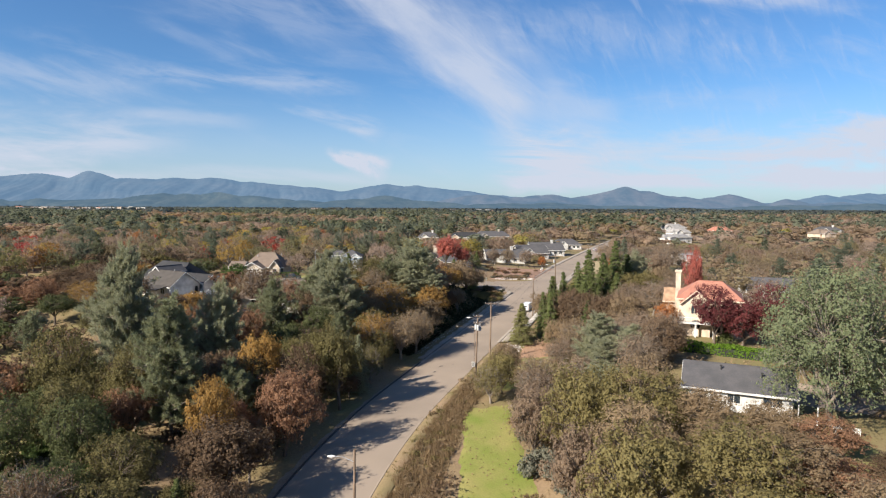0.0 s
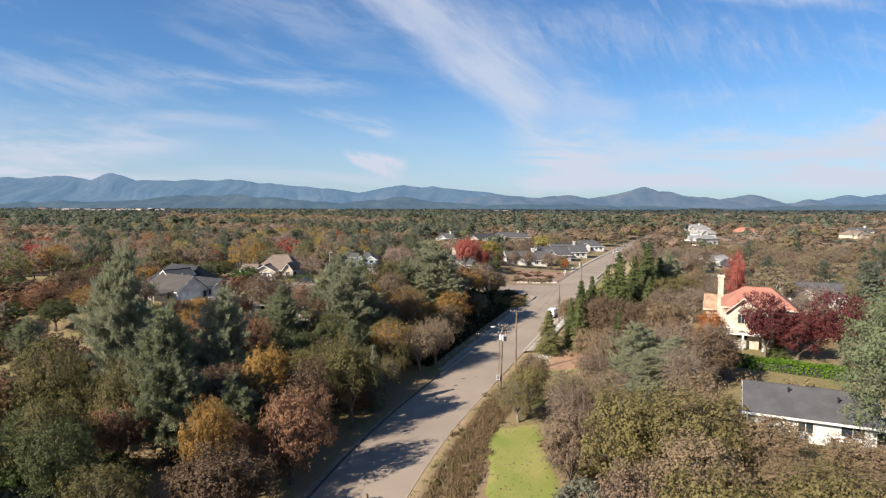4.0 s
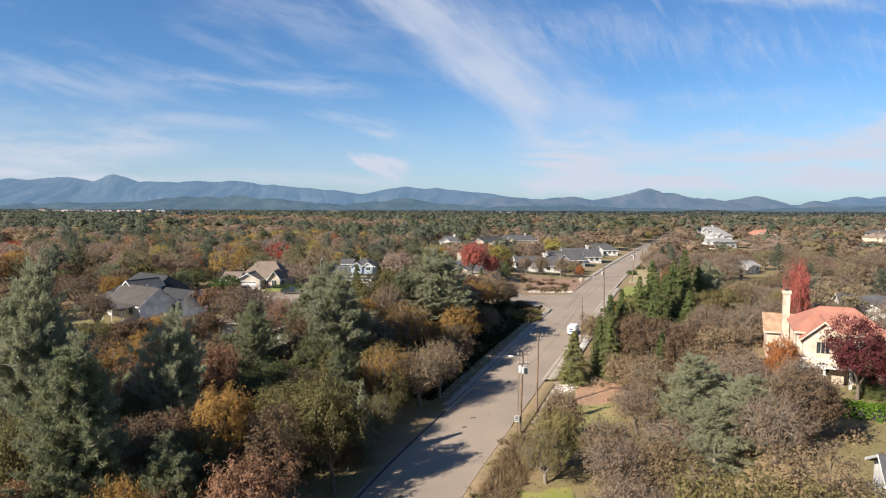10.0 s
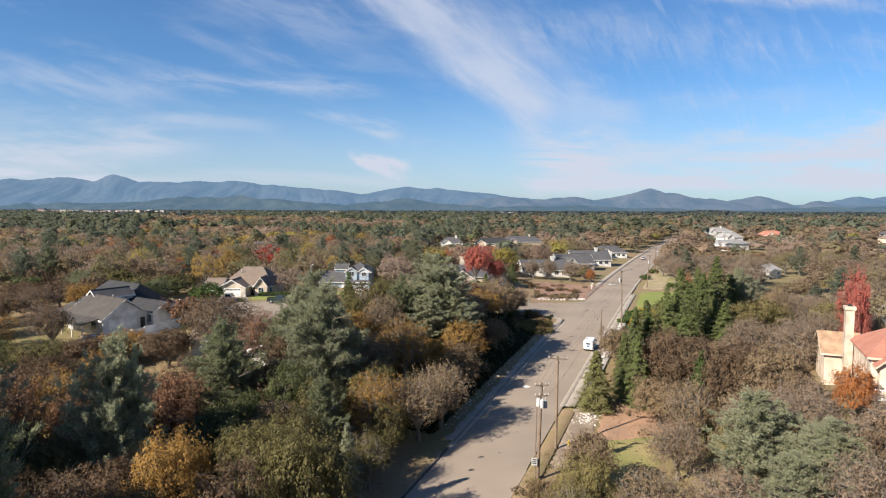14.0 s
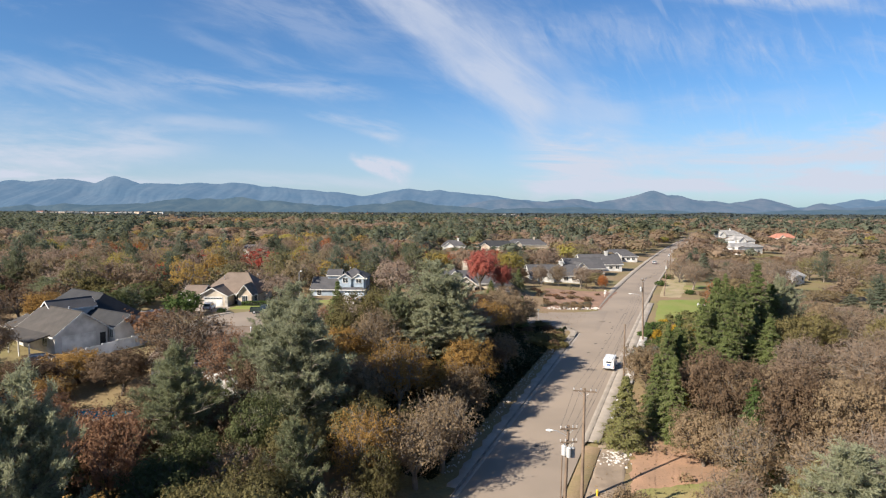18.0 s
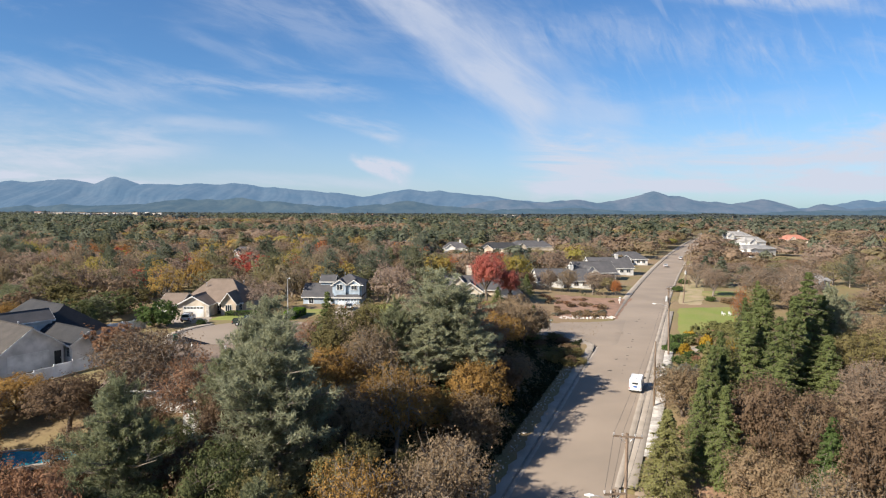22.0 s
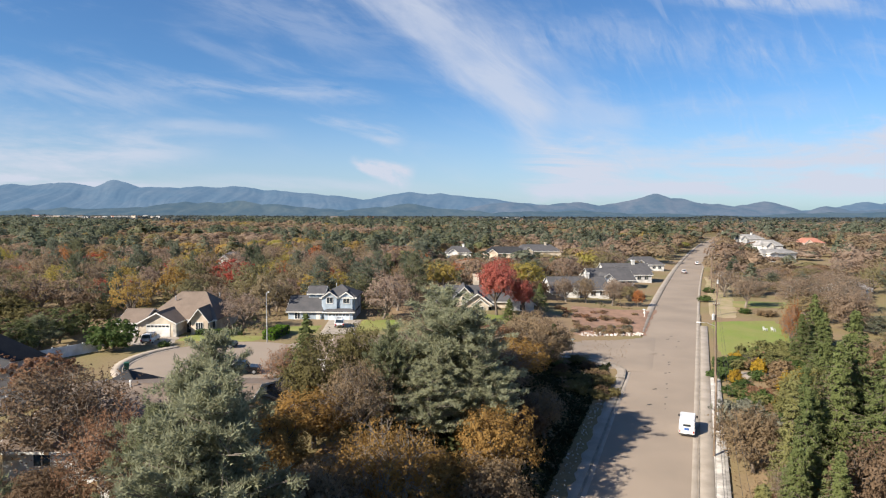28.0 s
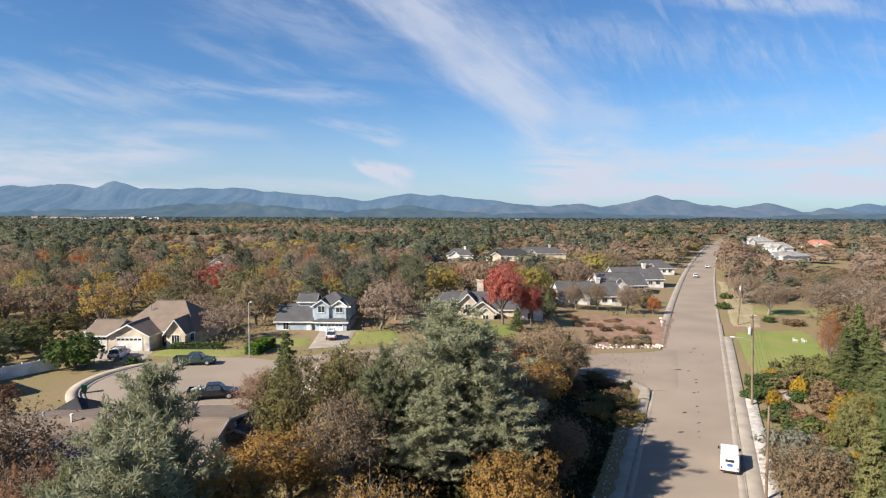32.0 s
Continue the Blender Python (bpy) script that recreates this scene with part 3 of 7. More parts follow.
# distance: ranges of hills, with haze put in as a blue glow
def ridge(name, ypos, peaks, rough, seed, material, depth=700):
    """A range of hills: the envelope of its peaks (bearing, rise, fall), with spurs and gullies down its face."""
    dist = ypos + 30
    xs = np.linspace(-4300, 4300, 900)
    prof = np.full_like(xs, -30.0)
    for a, b, fall in peaks:
        du = (xs / dist - a)
        prof = np.maximum(prof, 26 + dist * (b - fall * (np.sqrt(du * du + 0.00006) - 0.0077)))
    rng = np.random.RandomState(seed)
    ph = rng.uniform(0, 6.28, (12, 3))
    for o in range(10):
        k = 0.006 * 1.7 ** o
        prof = prof + rough * 0.62 ** o * (np.abs(np.sin(xs * k + ph[o, 0] + 1.3 * np.sin(xs * k * 0.37 + ph[o, 1]))) - 0.5) * 2
    rows = []
    nr = 14
    for k in range(nr):
        f = k / (nr - 1)
        spur = np.zeros_like(xs)
        for o in range(5):
            w = 0.008 * 1.8 ** o
            spur += 0.6 ** o * np.abs(np.sin(xs * w + ph[o + 5, 0] + f * 1.6 * math.sin(ph[o + 5, 1]) + 0.9 * np.sin(xs * w * 0.41 + f * 2 + ph[o + 5, 2])))
        z = -30 + (prof + 30) * (f ** 1.15) + (spur - 1.2) * 0.16 * (prof + 30) * f * (1 - f) * 2.2
        rows.append(np.stack([xs + 25 * np.sin(f * 9 + xs * 0.004), ypos - depth * (1 - f) + 60 * np.sin(xs * 0.005 + f * 3), z], -1))
    me = mesh_of(name, np.concatenate(rows), grid_faces(nr, len(xs)), material)
    return tagged(new(name, smooth_shade(me)), "wooded hills on the horizon, glowing blue as haze", "hills", kind="structure")


# dark base colours; the blue emission imitates haze in front of each range
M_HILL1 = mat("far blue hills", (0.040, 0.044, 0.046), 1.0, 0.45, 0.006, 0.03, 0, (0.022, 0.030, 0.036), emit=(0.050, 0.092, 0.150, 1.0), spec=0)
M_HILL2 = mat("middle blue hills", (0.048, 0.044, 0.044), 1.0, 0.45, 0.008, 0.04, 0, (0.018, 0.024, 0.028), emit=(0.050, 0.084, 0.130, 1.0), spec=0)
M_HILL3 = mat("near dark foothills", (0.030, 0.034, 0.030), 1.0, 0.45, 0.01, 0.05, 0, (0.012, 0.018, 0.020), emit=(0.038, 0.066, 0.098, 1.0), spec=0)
FAR_PEAKS = [(-1.05, 0.040, 0.08), (-0.86, 0.046, 0.09), (-0.687, 0.044, 0.22), (-0.62, 0.0465, 0.11), (-0.5225, 0.0500, 0.36), (-0.457, 0.040, 0.12), (-0.385, 0.0412, 0.13), (-0.338, 0.0410, 0.10), (-0.279, 0.035, 0.14), (-0.174, 0.0265, 0.13), (-0.057, 0.0325, 0.17), (-0.004, 0.030, 0.11), (0.05, 0.023, 0.25), (0.685, 0.0185, 0.14), (0.79, 0.023, 0.10), (0.98, 0.022, 0.10)]
MID_PEAKS = [(0.116, 0.0165, 0.14), (0.198, 0.0155, 0.12), (0.221, 0.0172, 0.22), (0.338, 0.0305, 0.40), (0.332, 0.026, 0.20), (0.366, 0.0245, 0.24), (0.428, 0.0148, 0.12), (0.451, 0.0155, 0.20), (0.510, 0.0135, 0.11), (0.5335, 0.0190, 0.28), (0.6165, 0.0118, 0.34), (0.70, 0.006, 0.05), (0.02, 0.004, 0.08), (0.9, 0.008, 0.05)]
NEAR_PEAKS = [(-0.66, 0.003, 0.06), (-0.60, 0.0055, 0.09), (-0.50, 0.0075, 0.09), (-0.417, 0.0155, 0.14), (-0.376, 0.0172, 0.20), (-0.325, 0.0172, 0.15), (-0.27, 0.0118, 0.10), (-0.178, 0.0055, 0.10), (-0.105, 0.0085, 0.10), (-0.059, 0.0130, 0.14), (0.0, 0.006, 0.08), (0.2, 0.003, 0.03), (0.75, 0.004, 0.03), (-0.95, 0.006, 0.05)]
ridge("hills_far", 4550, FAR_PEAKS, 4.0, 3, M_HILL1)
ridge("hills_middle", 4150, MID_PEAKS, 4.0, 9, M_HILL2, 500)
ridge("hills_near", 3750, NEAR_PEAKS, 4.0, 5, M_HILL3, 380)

# ---- trees ----


def tubes(segs, sides=5):
    """Tapered tubes: segs of (start, end, radius0, radius1)."""
    vs, fs = [], []
    ang = np.linspace(0, 2 * math.pi, sides + 1)[:-1]
    for a, b, r0, r1 in segs:
        a, b = np.array(a, float), np.array(b, float)
        t = b - a
        t /= max(np.linalg.norm(t), 1e-6)
        u = np.cross(t, (0.3, 0.9, 0.2))
        u /= max(np.linalg.norm(u), 1e-6)
        v = np.cross(t, u)
        k = len(vs)
        for c, r in ((a, r0), (b, r1)):
            for q in ang:
                vs.append(c + r * (u * math.cos(q) + v * math.sin(q)))
        for i in range(sides):
            j = (i + 1) % sides
            fs.append((k + i, k + j, k + sides + j, k + sides + i))
    return vs, fs


def leaf_quads(C, N, size, aspect, rng, bend=0.0):
    """Small leaf faces at C facing N, with random spin."""
    n = len(C)
    N = N / np.maximum(np.linalg.norm(N, axis=1, keepdims=True), 1e-6)
    r = rng.normal(size=(n, 3))
    U = np.cross(N, r)
    U /= np.maximum(np.linalg.norm(U, axis=1, keepdims=True), 1e-6)
    V = np.cross(N, U)
    s = np.asarray(size)[:, None]
    U, V = U * s * aspect, V * s
    P = np.stack([C - U - V * 0.7, C + U * 1.1 - V * 0.5, C + U * 0.1 + V * 1.25], 1).reshape(-1, 3)
    return P, np.arange(3 * n).reshape(-1, 3)


def crown_lobes(rng, n):
    d = rng.normal(size=(n, 3))
    return d / np.linalg.norm(d, axis=1, keepdims=True), rng.uniform(-0.28, 0.30, n)


def broad_tree(seed, H, R, clumps, per, leaf, base=0.30, spread=0.16, twig=0, flat=0.85, jit=0.75, limb_r=1.0):
    """Trunk with forking limbs and a crown of leaf clumps at their ends."""
    rng = np.random.RandomState(seed)
    segs = []
    top = np.array((rng.uniform(-0.05, 0.05) * H, rng.uniform(-0.05, 0.05) * H, base * H))
    r0 = 0.030 * H * limb_r
    segs.append(((0, 0, -0.8), top * 0.5, r0 * 1.3, r0))
    segs.append((top * 0.5, top, r0, r0 * 0.85))
    lob, amp = crown_lobes(rng, 9)
    cz, rz = (base + (1 - base) * 0.48) * H, (1 - base) * 0.56 * H
    ends = []
    golden = math.pi * (3 - math.sqrt(5))
    for i in range(clumps):
        zf = 1 - 1.75 * (i + 0.5) / clumps
        th = golden * i + rng.uniform(-0.4, 0.4)
        q = math.sqrt(max(0, 1 - zf * zf))
        d = np.array((q * math.cos(th), q * math.sin(th), zf))
        g = 1 + np.sum(amp * np.clip(lob @ d, 0, 1) ** 3)
        k = g * rng.uniform(0.62, 1.0) * (0.55 if rng.rand() < 0.22 else 1)
        ends.append(np.array((top[0] + d[0] * R * k, top[1] + d[1] * R * k, max(base * H * 0.75, cz + d[2] * rz * k * flat))))
    nl = 7
    hubs = []
    for i in range(nl):
        th = 2 * math.pi * i / nl + rng.uniform(-0.3, 0.3)
        e = top + np.array((math.cos(th) * R * 0.42, math.sin(th) * R * 0.42, rz * rng.uniform(0.35, 0.95)))
        mid = (top + e) / 2 + rng.normal(size=3) * 0.05 * R
        segs.append((top, mid, r0 * 0.55, r0 * 0.42))
        segs.append((mid, e, r0 * 0.42, r0 * 0.28))
        hubs.append(e)
    hubs.append(top + np.array((0, 0, rz * 0.9)))
    segs.append((top, hubs[-1], r0 * 0.6, r0 * 0.25))
    hubs = np.array(hubs)
    for e in ends:
        h = hubs[np.argmin(np.linalg.norm(hubs - e, axis=1))]
        m = (h + e) / 2 + rng.normal(size=3) * 0.06 * R
        segs.append((h, m, r0 * 0.2, r0 * 0.13))
        segs.append((m, e, r0 * 0.13, r0 * 0.05))
        for _ in range(twig):
            segs.append((m + (e - m) * rng.rand(), e + rng.normal(size=3) * spread * R * 0.9, r0 * 0.06, r0 * 0.025))
    ends = np.array(ends)
    # sprays: small knots of leaves inside each clump
    knots = max(2, per // 9)
    kn = np.repeat(ends, knots, 0) + rng.normal(size=(clumps * knots, 3)) * spread * R * np.array((1, 1, 0.72))
    own = np.repeat(np.arange(clumps) * knots, per) + rng.randint(0, knots, clumps * per)
    C = kn[own] + rng.normal(size=(clumps * per, 3)) * spread * R * 0.34
    centre = np.array((top[0], top[1], cz - 0.25 * rz))
    loc = C - np.repeat(ends, per, 0)
    N = (C - centre) / R + loc / (spread * R) * 0.40 + (C - kn[own]) / (spread * R) * 0.8 + rng.normal(size=C.shape) * jit
    P, F = leaf_quads(C, N, leaf * rng.uniform(0.6, 1.25, len(C)), 0.75, rng)
    return segs, P, F


def pine_tree(seed, H, R, tiers, per, tuft, base=0.25, droop=0.0, round_=0.5, forks=0):
    """A leaning stem, often forked, with upswept limbs whose side shoots end in brushes of long needles."""
    rng = np.random.RandomState(seed)
    segs, C, T = [], [], []
    r0 = 0.018 * H
    stems = [(0.0, 0.0, 1.0, 0.0)]
    for i in range(forks):
        a = rng.uniform(0, 6.28)
        stems.append((math.cos(a) * R * rng.uniform(0.30, 0.5), math.sin(a) * R * rng.uniform(0.30, 0.5), rng.uniform(0.74, 0.93), rng.uniform(0.22, 0.4)))
    for si, (ox, oy, top, split) in enumerate(stems):
        pts = []
        for i in range(9):
            f = i / 8
            g = max(0.0, (f - split) / (1 - split)) if si else 0.0
            lean = g ** 0.7
            pts.append(np.array((math.sin(f * 3 + seed) * 0.02 * H * f + ox * lean, math.cos(f * 2.3 + seed) * 0.02 * H * f + oy * lean, (f * H * 0.97 - 0.8 * (1 - f)) * (1 if f < split else 1 - (1 - top) * g))))
        thick = 1.0 if si == 0 else 0.62
        for i in range(8):
            if not si or (i + 1) / 8 > split:
                segs.append((pts[i], pts[i + 1], r0 * thick * (1 - i / 8.5), r0 * thick * (1 - (i + 1) / 8.5)))
        mine = max(10, int(tiers * (1.0 if not forks else (0.55 if si == 0 else 0.5 / forks * 1.3))))
        lo = max(base, split + 0.05)
        for k in range(mine):
            f = lo + (1 - lo) * (k + rng.rand() * 0.7) / mine
            p = np.array([np.interp(f * 8, range(9), [q[j] for q in pts]) for j in range(3)])
            rel = (f - lo) / (1 - lo)
            w = R * (0.80 if forks else 1.0) * (math.sin(math.pi * min(1, 0.18 + 0.82 * rel) ** 0.8) * round_ + (1 - rel) * (1 - round_) + 0.10) * rng.uniform(0.42, 1.22)
            th = k * 2.4 + rng.uniform(-0.5, 0.5)
            e = p + np.array((math.cos(th) * w, math.sin(th) * w, w * rng.uniform(0.1, 0.6) - droop * w))
            m = (p + e) / 2 - np.array((0, 0, 0.06 * w))
            segs += [(p, m, r0 * 0.30 * (1.15 - rel), r0 * 0.2), (m, e, r0 * 0.2, r0 * 0.06)]
            nb = max(2, int(3 + 6 * w / R))
            for b in range(nb):
                g = 0.30 + 0.70 * (b + rng.rand()) / nb
                out = rng.normal(size=3) * 0.13 * R
                out[2] = abs(out[2]) * 0.9
                c = p + (e - p) * g + out
                segs.append((p + (e - p) * g * 0.85, c, r0 * 0.09, r0 * 0.04))
                ax = c - (p + (e - p) * g * 0.7)
                C.append(c)
                T.append(ax / max(np.linalg.norm(ax), 1e-6))
    C, T = np.array(C), np.array(T)
    n = len(C) * per
    # brushes: needles fan out from each shoot's end
    D = rng.normal(size=(n, 3)) + np.repeat(T, per, 0) * 0.7 + np.array((0, 0, 0.45))
    D /= np.linalg.norm(D, axis=1, keepdims=True)
    L = tuft * rng.uniform(0.7, 2.0, (n, 1))
    A = np.repeat(C, per, 0) - np.repeat(T, per, 0) * rng.uniform(-0.15, 0.75, (n, 1)) + D * L * 0.25 + rng.normal(size=(n, 3)) * 0.10
    W = np.cross(D, rng.normal(size=(n, 3)))
    W /= np.maximum(np.linalg.norm(W, axis=1, keepdims=True), 1e-6)
    W = W * tuft * 0.20 * rng.uniform(0.7, 1.3, (n, 1))
    P = np.stack([A - W, A + W, A + D * L], 1).reshape(-1, 3)
    return segs, P, np.arange(3 * n).reshape(-1, 3)


def cone_tree(seed, H, R, tiers, per, leaf):
    """A cedar or redwood: uneven whorls of drooping, feathery boughs that shorten to the tip."""
    rng = np.random.RandomState(seed)
    segs = [((0, 0, -0.6), (0, 0, H * 0.5), 0.022 * H, 0.014 * H), ((0, 0, H * 0.5), (0, 0, H), 0.014 * H, 0.002 * H)]
    C, N, S = [], [], []
    lob = rng.uniform(0, 6.28, 3)
    for k in range(tiers):
        f = (k + 0.3 + rng.uniform(-0.3, 0.3)) / tiers
        z = H * (0.05 + 0.95 * f)
        w = R * max(0.0, 1 - f) ** 0.80 + 0.15
        nb = max(4, int(8 * (1 - f) + 4))
        for b in range(nb):
            th = 2 * math.pi * b / nb + k * 0.7 + rng.uniform(-0.35, 0.35)
            ww = w * rng.uniform(0.55, 1.22) * (1 + 0.16 * math.sin(th * 2 + lob[0]) + 0.12 * math.sin(th * 3 + z * 0.9 + lob[1]))
            d = np.array((math.cos(th), math.sin(th), 0))
            side = np.array((-d[1], d[0], 0))
            root = np.array((0, 0, z))
            e = root + d * ww - np.array((0, 0, rng.uniform(0.12, 0.34) * ww))
            if ww > 0.8:
                segs.append((root, e, 0.004 * H, 0.001 * H))
            g = np.sqrt(rng.uniform(0.06, 1, per))
            c = root + (e - root) * g[:, None] + side * (rng.normal(size=(per, 1)) * (0.16 * ww * (1.15 - g[:, None]) + 0.07)) + rng.normal(size=(per, 3)) * 0.05 - np.array((0, 0, 1)) * (rng.uniform(0, 1, (per, 1)) ** 2 * 0.22)
            C.append(c)
            N.append(d * 0.6 + np.array((0, 0, 0.85)) + rng.normal(size=(per, 3)) * 0.45)
    C, N = np.concatenate(C), np.concatenate(N)
    P, F = leaf_quads(C, N, leaf * rng.uniform(0.6, 1.3, len(C)), 0.42, rng)
    return segs, P, F


PROTO = {}


def tree_meshes(key, built, leaf_m, bark_m):
    if key not in PROTO:
        segs, P, F = built()
        vs, fs = tubes(segs)
        wood = smooth_shade(mesh_of("trunk", vs, fs, bark_m))
        PROTO[key] = (wood, P, F, {})
    wood, P, F, by_mat = PROTO[key]
    if leaf_m.name not in by_mat:
        by_mat[leaf_m.name] = mesh_of("crown", P, F, leaf_m)
    return wood, by_mat[leaf_m.name]


def oak_built(v, lod):
    c, p, lf, tw = ((120, 108, 0.120, 2), (80, 44, 0.25, 1), (60, 48, 0.205, 0))[lod]
    return lambda: broad_tree(10 + v, 9.5, 4.8, c, p, lf, base=0.14 + 0.05 * (v % 3), spread=0.105, twig=tw, jit=0.55)


def bare_built(v, lod):
    c, p, lf, tw = ((130, 54, 0.115, 6), (80, 22, 0.23, 2), (60, 38, 0.175, 1))[lod]
    return lambda: broad_tree(40 + v, 9.5, 4.8, c, p, lf, base=0.17, spread=0.135, twig=tw, jit=1.0, limb_r=1.25)


def pine_built(v, lod):
    t, p, lf = ((88, 92, 0.20), (56, 30, 0.34), (38, 18, 0.46))[lod]
    return lambda: pine_tree(60 + v, 14, 4.8, t, p, lf, base=0.14, round_=(0.45, 0.8, 0.6, 0.9)[v], forks=(0, 2, 0, 3)[v])


def cone_built(v, lod):
    t, p, lf = ((34, 62, 0.135), (24, 24, 0.30), (18, 16, 0.42))[lod]
    return lambda: cone_tree(80 + v, 12, 2.9, t, p, lf)


KINDS = {
    "oak": (oak_built, 4, 9.5, 4.8, M_BARK),
    "bare": (bare_built, 3, 9.5, 4.8, M_BARKP),
    "pine": (pine_built, 4, 15.0, 4.6, M_BARKP),
    "tall": (lambda v, lod: (lambda: pine_tree(66 + v, 14, 4.8, 120, 92, 0.20, base=0.12, round_=(0.8, 0.95)[v], forks=(2, 3)[v])), 2, 14.0, 4.6, M_BARKP),
    "cone": (cone_built, 3, 12.0, 2.9, M_BARK),
}
TREES = []
trng = random.Random(4)
WORDS = {"oak": "oak", "bare": "half-bare oak", "pine": "pine", "tall": "pine", "cone": "conifer"}


def plant(kind, x, y, h, r, leaf_m, lod=0, look_word="", name="tree", group="", sink=0.0):
    build, nv, h0, r0, bark = KINDS[kind]
    v = trng.randrange(nv)
    wood, crown = tree_meshes((kind, v, lod), build(v, lod), leaf_m, bark)
    z = hz(x, y) - 0.1 - sink
    ob = thing(name, Matrix.LocRotScale((x, y, z), Euler((0, 0, trng.uniform(0, 6.28))), (r / r0, r / r0, h / h0)),
               f"{look_word or 'autumn'} {WORDS[kind]} tree with {leaf_m.name}", "tree", group)
    part("trunk", wood, None, ob)
    part("crown", crown, None, ob)
    TREES.append((x, y, r))
    return ob


